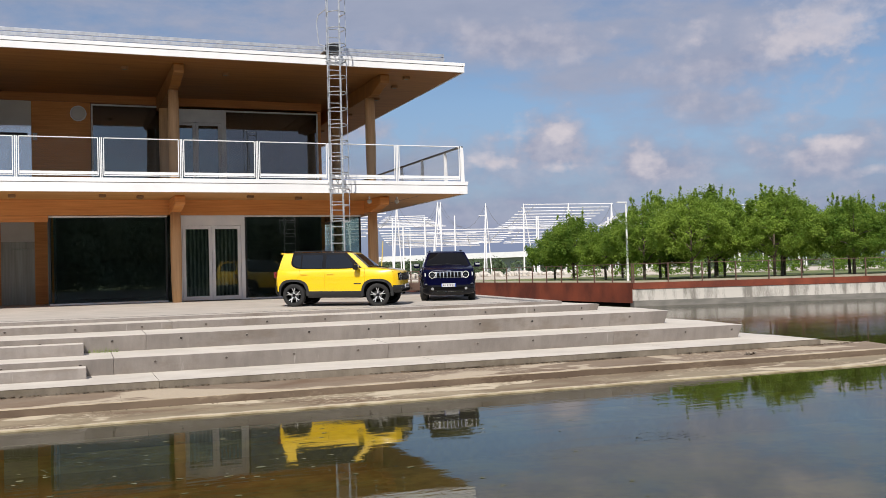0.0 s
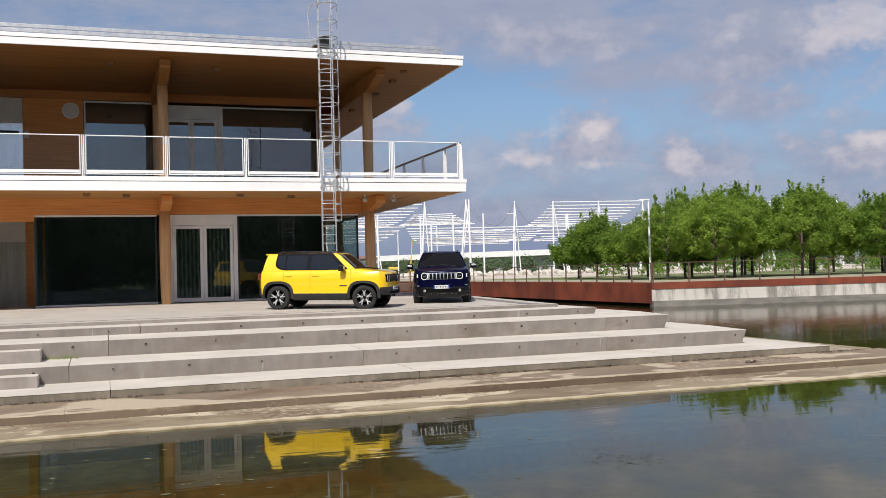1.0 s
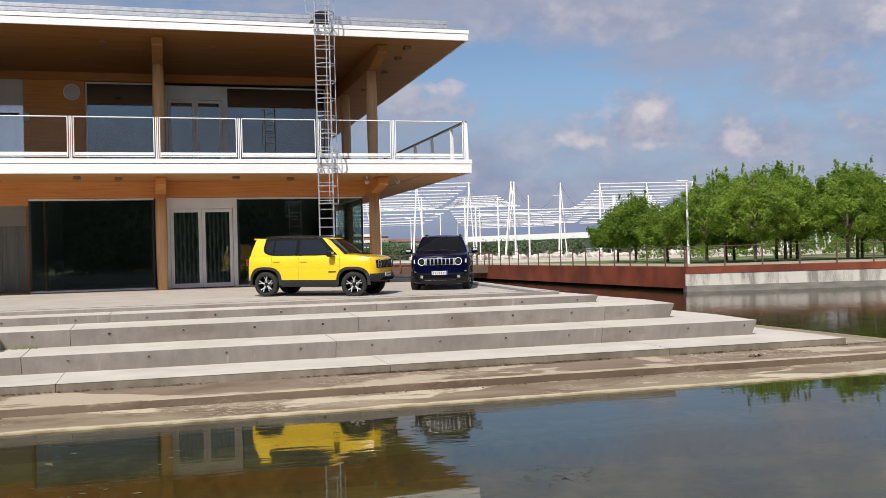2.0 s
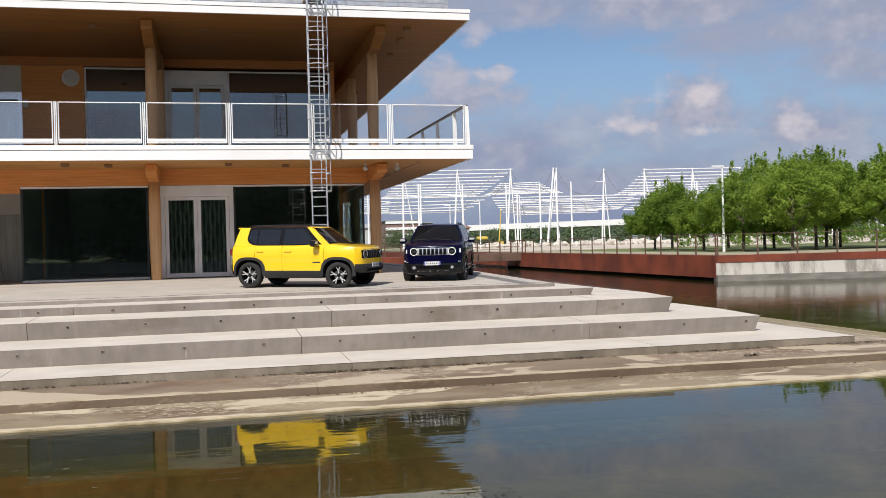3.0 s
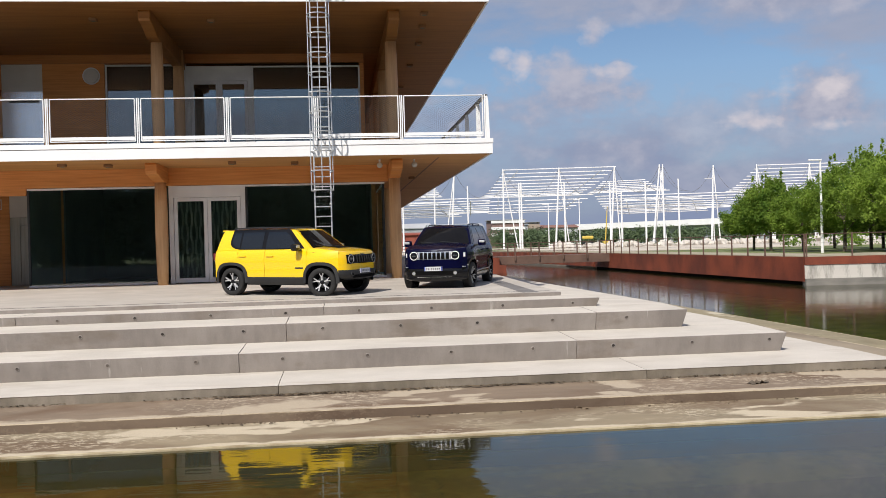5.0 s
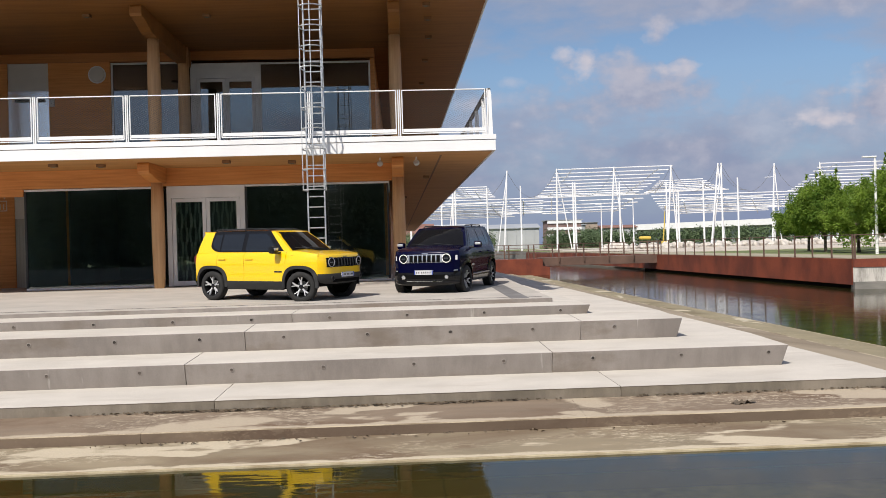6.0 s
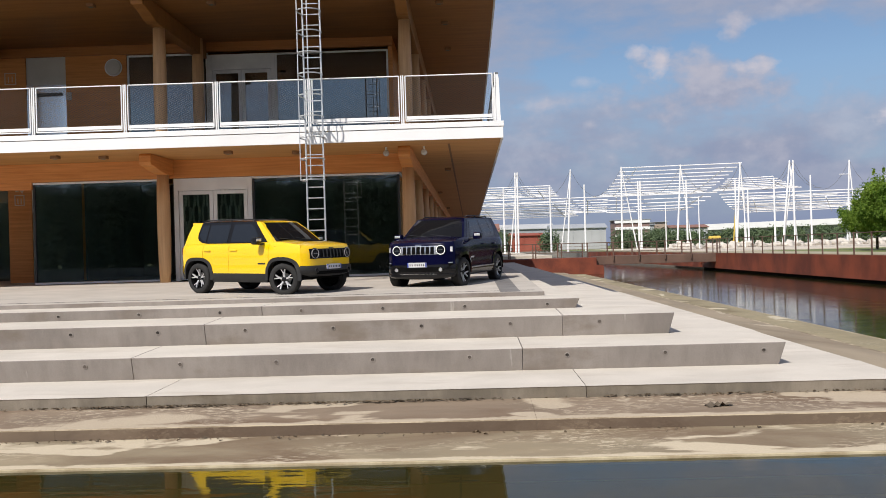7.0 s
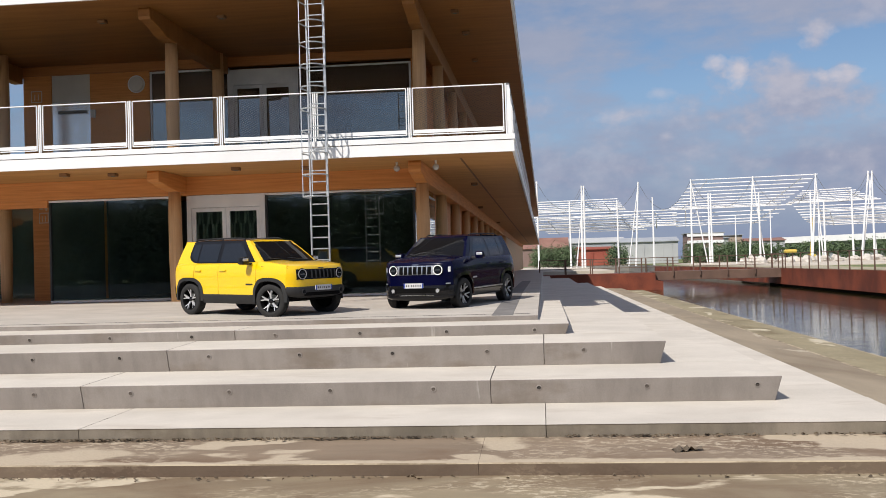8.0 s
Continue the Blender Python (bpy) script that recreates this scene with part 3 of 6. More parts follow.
    tagged(part("channel_water", bm, M["channel_water"]), "wind-rippled grey water in the channel", "water", "", "structure")


build_ground()

# profile of the steps: top edge y and z, foot y and z
STEP_X0 = -40.0
LEVELS = [("s1", 21.38, -0.70, 21.53, -1.06, 16.67, 0.0), ("s2", 22.82, -0.30, 22.97, -0.66, 15.26, 0.8), ("s3", 24.15, -0.08, 24.23, -0.26, 13.80, 2.2), ("s4", 25.45, 0.0, 25.50, -0.085, 13.25, 4.0)]


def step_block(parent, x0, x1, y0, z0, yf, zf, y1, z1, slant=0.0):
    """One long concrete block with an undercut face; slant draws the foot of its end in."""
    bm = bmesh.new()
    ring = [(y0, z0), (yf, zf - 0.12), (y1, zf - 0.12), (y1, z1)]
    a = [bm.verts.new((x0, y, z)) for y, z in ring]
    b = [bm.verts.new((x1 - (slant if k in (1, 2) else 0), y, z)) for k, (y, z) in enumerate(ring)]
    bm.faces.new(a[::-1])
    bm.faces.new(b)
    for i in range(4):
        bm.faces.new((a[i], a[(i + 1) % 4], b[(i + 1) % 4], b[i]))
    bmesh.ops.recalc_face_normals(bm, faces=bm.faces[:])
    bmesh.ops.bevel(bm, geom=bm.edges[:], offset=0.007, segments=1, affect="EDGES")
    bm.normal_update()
    # Tops pale, other faces darker: the difference in light is in the colours.
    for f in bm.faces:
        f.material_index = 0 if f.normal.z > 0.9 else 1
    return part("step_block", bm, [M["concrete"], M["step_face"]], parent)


def hole_mesh():
    """A formwork tie hole: a raised ring round a flat disc, coloured dark for the shade of the recess."""
    bm = bmesh.new()
    n = 14
    prof = [(0.043, 0.0), (0.041, -0.006), (0.028, -0.008), (0.024, -0.003), (0.0005, -0.003)]
    rings = [[bm.verts.new((r * math.cos(2 * math.pi * q / n), y, r * math.sin(2 * math.pi * q / n))) for q in range(n)] for r, y in prof]
    for i, (ra, rb) in enumerate(zip(rings, rings[1:])):
        for q in range(n):
            f = bm.faces.new((ra[q], ra[(q + 1) % n], rb[(q + 1) % n], rb[q]))
            f.material_index = 1 if i >= 2 else 0
    bmesh.ops.recalc_face_normals(bm, faces=bm.faces[:])
    return mesh_of("tie_hole", bm, [M["step_face"], M["hole_dark"]])


def build_steps():
    steps = group_of("steps", "broad pale concrete seating steps going down to the pond", "steps", kind="structure")
    tie_hole = hole_mesh()

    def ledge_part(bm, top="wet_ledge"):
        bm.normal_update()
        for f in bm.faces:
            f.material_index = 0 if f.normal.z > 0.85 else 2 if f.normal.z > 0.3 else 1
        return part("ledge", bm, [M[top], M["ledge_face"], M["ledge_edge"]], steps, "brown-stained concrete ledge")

    foot = [(19.75, -1.075)] + [(l[1], l[2]) for l in LEVELS]
    for k, (_, y0, z0, yf, zf, xe, phase) in enumerate(LEVELS[:3]):
        nxt = LEVELS[k + 1]
        y1, z1 = nxt[3] + 0.1, nxt[4] + 0.002
        joints = [6.375 + {0: 0, 1: 0.78, 2: 1.5}[k] + 6.2 * i for i in range(-8, 3)]
        joints = [STEP_X0] + [j for j in joints if STEP_X0 + 1 < j < xe - 0.5] + [xe]
        for a, b in zip(joints, joints[1:]):
            blk = step_block(steps, a + 0.003, b - 0.003, y0, z0, yf, zf, y1, z1, 0.11 if b == xe else 0.0)
            drop = 0.12 if k < 2 else 0.10
            hx = {0: 16.33, 1: 13.98, 2: 13.20}[k]
            while hx > max(a, -8):
                if a + 0.1 < hx < b - 0.1:
                    ob = new("tie_hole", tie_hole)
                    ob.parent = blk
                    ob.matrix_basis = pose(hx, y0 + (yf - y0) * drop / (z0 - zf + 0.12) - 0.001, z0 - drop, math.degrees(math.atan2(yf - y0, z0 - zf + 0.12)))
                hx -= 1.53
        # the return along the channel
        xi = nxt[5]
        bm = bmesh.new()
        prism(bm, [(xe, z1), (xe - 0.12, zf - 0.12), (xi - 0.15, zf - 0.12), (xi - 0.15, z1)], "y", y1 + 0.003, 82.0)
        part("step_block", bm, M["concrete"], steps)
    # lowest tread with its lip, round the corner
    joints = [7.16 + 6.2 * i for i in range(-8, 2)]
    joints = [STEP_X0] + [j for j in joints if j > STEP_X0 + 1] + [17.9]
    for a, b in zip(joints, joints[1:]):
        bm = bmesh.new()
        prism(bm, [(19.75, -1.075), (19.757, -1.09), (19.76, -1.5), (21.7, -1.5), (21.7, -1.055)], "x", a + 0.005, b - 0.005)
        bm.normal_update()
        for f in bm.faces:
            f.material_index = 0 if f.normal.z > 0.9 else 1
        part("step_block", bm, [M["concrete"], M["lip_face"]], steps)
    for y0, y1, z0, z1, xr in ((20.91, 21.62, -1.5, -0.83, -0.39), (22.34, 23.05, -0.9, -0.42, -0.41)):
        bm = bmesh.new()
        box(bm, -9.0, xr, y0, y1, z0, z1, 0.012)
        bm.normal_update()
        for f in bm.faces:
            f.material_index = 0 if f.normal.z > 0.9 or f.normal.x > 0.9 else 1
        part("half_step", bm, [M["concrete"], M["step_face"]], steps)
    bm = bmesh.new()
    prism(bm, [(17.9, -1.065), (17.86, -1.12), (17.86, -1.5), (16.4, -1.5), (16.4, -1.055)], "y", 21.703, 90.0)
    part("step_block", bm, M["concrete"], steps)
    # two wet ledges, down to the water
    joints = [6.38 + 6.2 * i for i in range(-7, 3)]
    joints = [STEP_X0] + [j for j in joints if j > STEP_X0 + 1] + [19.6]
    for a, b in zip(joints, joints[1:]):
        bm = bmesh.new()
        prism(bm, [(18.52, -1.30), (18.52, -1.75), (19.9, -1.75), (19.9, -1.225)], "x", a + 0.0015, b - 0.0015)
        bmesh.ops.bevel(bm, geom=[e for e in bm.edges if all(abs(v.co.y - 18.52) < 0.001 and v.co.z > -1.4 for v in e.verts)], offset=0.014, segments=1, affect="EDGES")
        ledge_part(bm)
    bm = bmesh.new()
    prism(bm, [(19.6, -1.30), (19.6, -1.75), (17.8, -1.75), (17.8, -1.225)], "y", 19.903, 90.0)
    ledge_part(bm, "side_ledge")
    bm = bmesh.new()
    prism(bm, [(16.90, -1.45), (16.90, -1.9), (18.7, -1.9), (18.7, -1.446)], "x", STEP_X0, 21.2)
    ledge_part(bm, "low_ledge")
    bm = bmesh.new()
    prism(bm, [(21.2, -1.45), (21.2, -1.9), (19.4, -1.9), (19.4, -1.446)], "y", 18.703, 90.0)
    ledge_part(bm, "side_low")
    # Thin pale strip painted as the sunlit edge above the drop.
    bm = bmesh.new()
    box(bm, 19.535, 19.603, 19.91, 90.0, -1.32, -1.293, 0.006)
    part("worn_edge", bm, M["ledge_edge"], steps, "pale edge of the channel ledge, sunlight in its colour")
    bm = bmesh.new()
    box(bm, STEP_X0, 21.225, 16.875, 16.925, -1.53, -1.446, 0.008)
    box(bm, 21.18, 21.225, 16.93, 90.0, -1.53, -1.446, 0.008)
    part("ledge_rim", bm, M["rim"], steps, "yellowed raised rim at the water")
    bm = bmesh.new()
    prism(bm, [(15.5, -1.98), (15.5, -2.5), (16.95, -2.5), (16.95, -1.9)], "x", STEP_X0, 22.6)
    part("ledge", bm, M["bed"], steps, "submerged algae-covered ledge")


build_steps()


def build_terrace():
    bm = bmesh.new()
    prism(bm, [(25.45, 0.0), (25.52, -0.5), (52, -0.5), (52, 0.16), (34.6, 0.16)], "x", STEP_X0, 13.25)
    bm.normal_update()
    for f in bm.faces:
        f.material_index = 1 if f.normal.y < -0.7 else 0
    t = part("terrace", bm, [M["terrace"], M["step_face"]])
    tagged(t, "pale concrete terrace in front of the pavilion", "terrace", "", "structure")


build_terrace()
def paving_strip():
    """A dark paved strip along the edge of the terrace, following its fall."""
    bm = bmesh.new()
    prism(bm, [(25.62, -0.05), (25.62, 0.007), (34.6, 0.164), (51.9, 0.164), (51.9, -0.05)], "x", 12.38, 12.78)
    tagged(part("paving_strip", bm, M["strip"]), "dark grey paved strip along the terrace edge", "paving", "", "structure")


paving_strip()
slab("drain_slot", "narrow dark drain slot along the terrace edge", M["black"], (STEP_X0, 13.1, 25.98, 26.02, -0.05, 0.013), "drain")
slab("terrace_back", "pale concrete terrace beside the pavilion", M["terrace"], (4.0, 13.25, 52.003, 116.0, -0.5, 0.157), "terrace")
slab("yard", "bare ground behind the pavilion", M["gravel"], (3.995, 21.14, 116.003, 229.9, -1.0, -0.1), "ground")
slab("lawn", "mown grass behind the pavilion", M["grass"], (-90, 3.99, 52.003, 229.9, -1.0, 0.12), "lawn")

# ---- pavilion ----
FY, UY, BY = 34.85, 38.9, 31.35     # lower facade, upper facade, balcony front
SLAB0, SLAB1, ROOF0, ROOF1 = 3.78, 4.2, 8.16, 8.48
XL, XR, YB = -16.0, 12.75, 158.0


def build_shell():
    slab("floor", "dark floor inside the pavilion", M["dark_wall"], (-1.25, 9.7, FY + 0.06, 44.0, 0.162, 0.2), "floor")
    for name, label, z0, z1 in (("ceiling", "balcony slab with a plywood soffit", SLAB0, SLAB1 - 0.03), ("roof", "flat timber roof with a plywood soffit, shade in its colour", ROOF0, ROOF1 - 0.03)):
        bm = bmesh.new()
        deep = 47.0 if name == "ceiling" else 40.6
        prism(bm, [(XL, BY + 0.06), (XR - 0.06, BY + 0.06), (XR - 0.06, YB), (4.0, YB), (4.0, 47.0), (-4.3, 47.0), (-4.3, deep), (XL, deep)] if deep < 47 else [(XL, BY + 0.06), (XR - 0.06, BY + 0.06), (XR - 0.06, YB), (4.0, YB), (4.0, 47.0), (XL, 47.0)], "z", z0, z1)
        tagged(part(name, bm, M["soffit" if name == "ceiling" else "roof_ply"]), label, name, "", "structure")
    for name, z0, z1, zm in (("balcony_fascia", SLAB0 - 0.02, SLAB1, 4.06), ("roof_fascia", ROOF0 - 0.02, ROOF1, 8.36)):
        f = group_of(name, "white painted metal fascia in two bands", "fascia", kind="structure")
        for a, b, out in ((z0, zm - 0.006, 0.0), (zm + 0.006, z1, 0.02)):
            bm = bmesh.new()
            box(bm, XL, XR + out, BY - out, BY + 0.06, a, b, 0.004)
            part("fascia_band", bm, M["white"], f)
            bm = bmesh.new()
            box(bm, XR - 0.058, XR + out, BY + 0.062, YB, a, b, 0.004)
            part("fascia_band", bm, M["white"], f)
    par = group_of("roof_parapet", "pale galvanised rails set back on the roof edge", "parapet", kind="structure")
    for z0, z1, dy in ((ROOF1 - 0.03, ROOF1 + 0.13, 0.0), (ROOF1 + 0.16, ROOF1 + 0.27, 0.04), (ROOF1 + 0.31, ROOF1 + 0.42, 0.08)):
        bm = bmesh.new()
        box(bm, XL, XR - 0.55, BY + 0.5 + dy, BY + 0.53 + dy, z0, z1, 0.004)
        part("rail_strip", bm, M["steel"], par)
    for q in range(14):
        bm = bmesh.new()
        box(bm, XR - 0.62 - 2.0 * q, XR - 0.57 - 2.0 * q, BY + 0.62, BY + 0.67, ROOF1 - 0.03, ROOF1 + 0.42)
        part("upright", bm, M["steel"], par)
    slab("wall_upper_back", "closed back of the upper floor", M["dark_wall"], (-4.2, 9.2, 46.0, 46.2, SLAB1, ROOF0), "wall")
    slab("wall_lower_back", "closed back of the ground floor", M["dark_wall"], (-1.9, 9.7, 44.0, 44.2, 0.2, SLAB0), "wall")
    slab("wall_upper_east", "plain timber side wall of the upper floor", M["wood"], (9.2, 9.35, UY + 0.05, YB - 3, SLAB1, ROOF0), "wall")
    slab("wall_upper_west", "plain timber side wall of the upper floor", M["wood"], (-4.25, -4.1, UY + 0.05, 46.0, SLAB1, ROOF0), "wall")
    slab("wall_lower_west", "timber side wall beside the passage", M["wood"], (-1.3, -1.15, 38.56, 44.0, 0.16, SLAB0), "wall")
    # Dark sheets added over the timber, in place of the room's shade.
    slab("wall_room_lining", "added dark lining that keeps the ground floor room dark", M["dark_wall"], (-1.147, -1.09, 38.4, 43.99, 0.201, SLAB0 - 0.002), "wall")
    slab("wall_room_lining", "added dark lining that keeps the ground floor room dark", M["dark_wall"], (9.49, 9.547, 40.0, 43.99, 0.201, SLAB0 - 0.002), "wall")
    slab("wall_lift", "timber wall beside the lift", M["wood"], (-3.75, -2.95, 38.4, 38.55, 0.16, SLAB0), "wall")
    slab("wall_lift", "timber wall beside the lift", M["wood"], (-1.80, -1.15, 38.4, 38.55, 0.16, SLAB0), "wall")
    slab("lift_panel", "pale grey panel over the lift doors", M["grey_panel"], (-2.948, -1.802, 38.42, 38.55, 2.5, SLAB0), "wall")
    lift = group_of("lift_door", "brushed steel lift door in a shaded lobby", "lift door", kind="structure")
    for x0, x1, zz in ((-2.948, -2.62, 2.5), (-2.618, -1.802, 2.22)):
        bm = bmesh.new()
        box(bm, x0, x1, 38.43 if zz > 2.4 else 38.45, 38.54, 0.16, zz - 0.002, 0.004)
        part("door_leaf", bm, M["lift_brushed"], lift)
    bm = bmesh.new()
    box(bm, -2.616, -1.804, 38.43, 38.54, 2.222, 2.498, 0.004)
    part("transom", bm, M["lift_brushed"], lift)
    # lift pictogram: a square with bars, and two arrows
    sign = group_of("lift_sign", "pale outlined lift pictogram on the timber wall", "sign", at=(-3.36, 38.385, 2.95))
    for x0, x1, z0, z1 in ((-0.17, 0.17, 0.15, 0.18), (-0.17, 0.17, -0.18, -0.15), (-0.17, -0.14, -0.15, 0.15), (0.14, 0.17, -0.15, 0.15), (-0.07, -0.04, -0.12, 0.06), (0.04, 0.07, -0.12, 0.06)):
        bm = bmesh.new()
        box(bm, x0, x1, 0, 0.012, z0, z1)
        part("bar", bm, M["sign"], sign)
    for sx, up in ((-0.09, 1), (0.09, -1)):
        bm = bmesh.new()
        prism(bm, [(sx - 0.07, 0.31 - 0.02 * up), (sx + 0.07, 0.31 - 0.02 * up), (sx, 0.31 + 0.08 * up)], "y", 0, 0.012)
        part("arrow", bm, M["sign"], sign)
    slab("wall_lower_east", "timber side wall of the ground floor", M["wood"], (9.55, 9.7, 40, YB - 2, 0.16, SLAB0), "wall")
    # lower facade: timber band and pier
    slab("lintel_beam", "orange-brown glulam beam over the ground floor windows", M["wood"], (-6, 9.88, FY - 0.12, FY + 0.12, 3.24, SLAB0 - 0.002), "beam")
    slab("lobby_beam", "orange-brown glulam beam over the lobby opening", M["wood"], (-6, -1.28, FY - 0.09, FY + 0.09, 3.02, 3.238), "beam")
    # upper facade timber
    slab("wall_upper_timber", "timber clad wall on the balcony", M["wood"], (-1.86, 0.24, UY - 0.05, UY + 0.1, SLAB1, 7.85), "wall")
    slab("wall_upper_timber", "timber clad wall on the balcony", M["wood"], (-4.25, -3.25, UY - 0.05, UY + 0.1, SLAB1, 7.85), "wall")
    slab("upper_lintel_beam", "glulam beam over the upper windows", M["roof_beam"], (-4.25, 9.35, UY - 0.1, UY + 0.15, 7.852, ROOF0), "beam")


build_shell()
# Unseen floor added for bounce; its dark tone keeps the roof soffit dim.
slab("balcony_floor", "unseen balcony floor, toned dark to limit bounce light", M["balcony_top"], (XL, XR - 0.06, BY + 0.062, UY - 0.05, SLAB1 - 0.028, SLAB1 - 0.004), "floor")


def framed_window(name, label, x0, x1, y, z0, z1, glass, mullions=(), bar=0.06):
    w = group_of(name, label, "window", kind="structure")
    for a, b, c, d in ((x0, x1, z0, z0 + bar), (x0, x1, z1 - bar, z1), (x0, x0 + bar, z0 + bar, z1 - bar), (x1 - bar, x1, z0 + bar, z1 - bar)):
        bm = bmesh.new()
        box(bm, a, b, y - 0.03, y + 0.05, c, d, 0.004)
        part("window_frame", bm, M["frame"] if b - a > bar * 2 or y > FY else M["black"], w)
    for m in mullions:
        bm = bmesh.new()
        box(bm, m - bar / 2, m + bar / 2, y - 0.02, y + 0.05, z0 + bar, z1 - bar)
        part("mullion", bm, M["frame"], w)
    xs = [x0 + bar] + list(mullions) + [x1 - bar]
    for a, b in zip(xs, xs[1:]):
        bm = bmesh.new()
        box(bm, a + 0.002, b - 0.002, y + 0.005, y + 0.025, z0 + bar, z1 - bar)
        p = part("pane", bm, glass, w)
        p.visible_shadow = False
    return w


def double_door(name, label, x0, x1, y, z0, z1, head, glass):
    d = group_of(name, label, "door", kind="structure")
    mid = (x0 + x1) / 2
    for a, b, c, e in ((x0, x0 + 0.14, z0, z1), (x1 - 0.14, x1, z0, z1), (x0 + 0.14, x1 - 0.14, head, z1)):
        bm = bmesh.new()
        box(bm, a, b, y - 0.05, y + 0.08, c, e, 0.005)
        part("door_frame", bm, M["frame"], d)
    for a, b, hx in ((x0 + 0.15, mid - 0.005, mid - 0.1), (mid + 0.005, x1 - 0.15, mid + 0.1)):
        leaf = bmesh.new()
        for p, q, r, s in ((a, a + 0.11, z0 + 0.02, head - 0.01), (b - 0.11, b, z0 + 0.02, head - 0.01), (a + 0.11, b - 0.11, z0 + 0.02, z0 + 0.16), (a + 0.11, b - 0.11, head - 0.12, head - 0.01)):
            box(leaf, p, q, y - 0.03, y + 0.04, r, s, 0.004)
        lf = part("door_leaf", leaf, M["frame"], d)
        bm = bmesh.new()
        box(bm, a + 0.11, b - 0.11, y + 0.0, y + 0.02, z0 + 0.16, head - 0.12)
        part("pane", bm, glass, lf).visible_shadow = False
        bm = bmesh.new()
        rod(bm, (hx, y - 0.09, z0 + 0.85), (hx, y - 0.09, z0 + 1.25), 0.014)
        rod(bm, (hx, y - 0.09, z0 + 0.88), (hx, y - 0.02, z0 + 0.88), 0.01)
        rod(bm, (hx, y - 0.09, z0 + 1.22), (hx, y - 0.02, z0 + 1.22), 0.01)
        part("door_handle", bm, M["steel"], lf, "steel pull handle")
    return d


framed_window("window_1", "large dark tinted ground floor window", -1.27, 2.62, FY, 0.17, 3.23, M["glass_low"])
framed_window("window_2", "large dark tinted ground floor window behind the ladder", 5.36, 9.76, FY, 0.17, 3.23, M["glass_low"])
double_door("door_1", "white framed glazed double door on the ground floor", 3.0, 5.355, FY, 0.17, 3.23, 2.86, M["glass_low"])
framed_window("window_5", "dark glazing at the back of the open passage", -9.6, -3.76, 42.0, 0.10, SLAB0 - 0.003, M["glass_low"], (-6.7,))
slab("wall_passage_back", "added dark wall that keeps the passage glazing dark", M["dark_wall"], (-9.8, -3.5, 43.2, 43.35, 0.0, SLAB0 - 0.002), "wall")
framed_window("window_3", "upper floor window mirroring the sky", 0.26, 3.03, UY, SLAB1, 7.82, M["glass_up"])
framed_window("window_4", "wide upper floor window mirroring the sky", 5.34, 9.2, UY, SLAB1, 7.75, M["glass_up"])
double_door("door_2", "glazed balcony double door under a grey panel", 3.04, 5.335, UY, SLAB1, 7.75, 7.22, M["glass_up"])
slab("wall_room_west", "added dark side wall that keeps the ground floor room dark", M["dark_wall"], (-1.30, -1.23, FY + 0.06, 38.39, 0.16, SLAB0), "wall")
for name, x, y0, y1 in (("window_5", 9.75, FY + 0.055, 39.99),):
    w = group_of(name, "dark tinted side pane of the ground floor glazing", "window", kind="structure")
    bm = bmesh.new()
    box(bm, x - 0.012, x + 0.012, y0, y1, 0.23, 3.17)
    part("pane", bm, M["glass_low"], w).visible_shadow = False
    for z0, z1 in ((0.17, 0.23), (3.17, 3.23)):
        bm = bmesh.new()
        box(bm, x - 0.03, x + 0.03, y0, y1, z0, z1)
        part("window_frame", bm, M["frame"], w)


def door_screen():
    """Wavy dark slats that hang behind the glazed door."""
    s = group_of("slat_screen", "dark green wavy slat screen behind the glazed door", "screen")
    for k in range(15):
        bm = bmesh.new()
        for j in range(6):
            z, side = 0.205 + 0.44 * j, 1 if (j + k) % 2 else -1
            x, y = 3.16 + 0.14 * k, FY + 0.40 + 0.03 * side
            rows = [[(x + 0.016 * side * math.sin(math.pi * q / 4), y, z + 0.11 * q), (x + 0.07 + 0.016 * side * math.sin(math.pi * q / 4), y + 0.02 * side, z + 0.11 * q)] for q in range(5)]
            vs = [[bm.verts.new(p) for p in r] for r in rows]
            for ra, rb in zip(vs, vs[1:]):
                bm.faces.new((ra[0], ra[1], rb[1], rb[0]))
        bmesh.ops.solidify(bm, geom=bm.faces[:], thickness=0.008)
        part("slat", bm, M["slat"], s)


door_screen()
slab("door_3", "polished steel lift door on the balcony", M["lift_steel"], (-3.24, -1.87, UY - 0.02, UY + 0.08, SLAB1, 6.9), "door")
slab("panel_upper", "grey panel over the lift door", M["grey_panel"], (-3.24, -1.87, UY - 0.01, UY + 0.08, 6.9, 7.85), "wall")


def column(x, y, z0, z1, r=0.19):
    bm = bmesh.new()
    n = 24
    prof = [(r * 0.82, z0), (r * 0.93, z0 + 0.6), (r * 1.02, z0 + (z1 - z0) * 0.45), (r, z0 + (z1 - z0) * 0.75), (r * 0.9, z1)]
    rings = [[bm.verts.new((math.cos(2 * math.pi * k / n) * q, math.sin(2 * math.pi * k / n) * q, z)) for k in range(n)] for q, z in prof]
    for ra, rb in zip(rings, rings[1:]):
        for k in range(n):
            bm.faces.new((ra[k], ra[(k + 1) % n], rb[(k + 1) % n], rb[k]))
    bm.faces.new(rings[-1])
    bm.faces.new(rings[0][::-1])
    ob = part("column", bm, M["wood_col"], None, smooth=True)
    ob.matrix_basis = Matrix.Translation((x, y, 0))
    return tagged(ob, "tapered round glulam column of pale wood", "column", "timber columns", "structure")


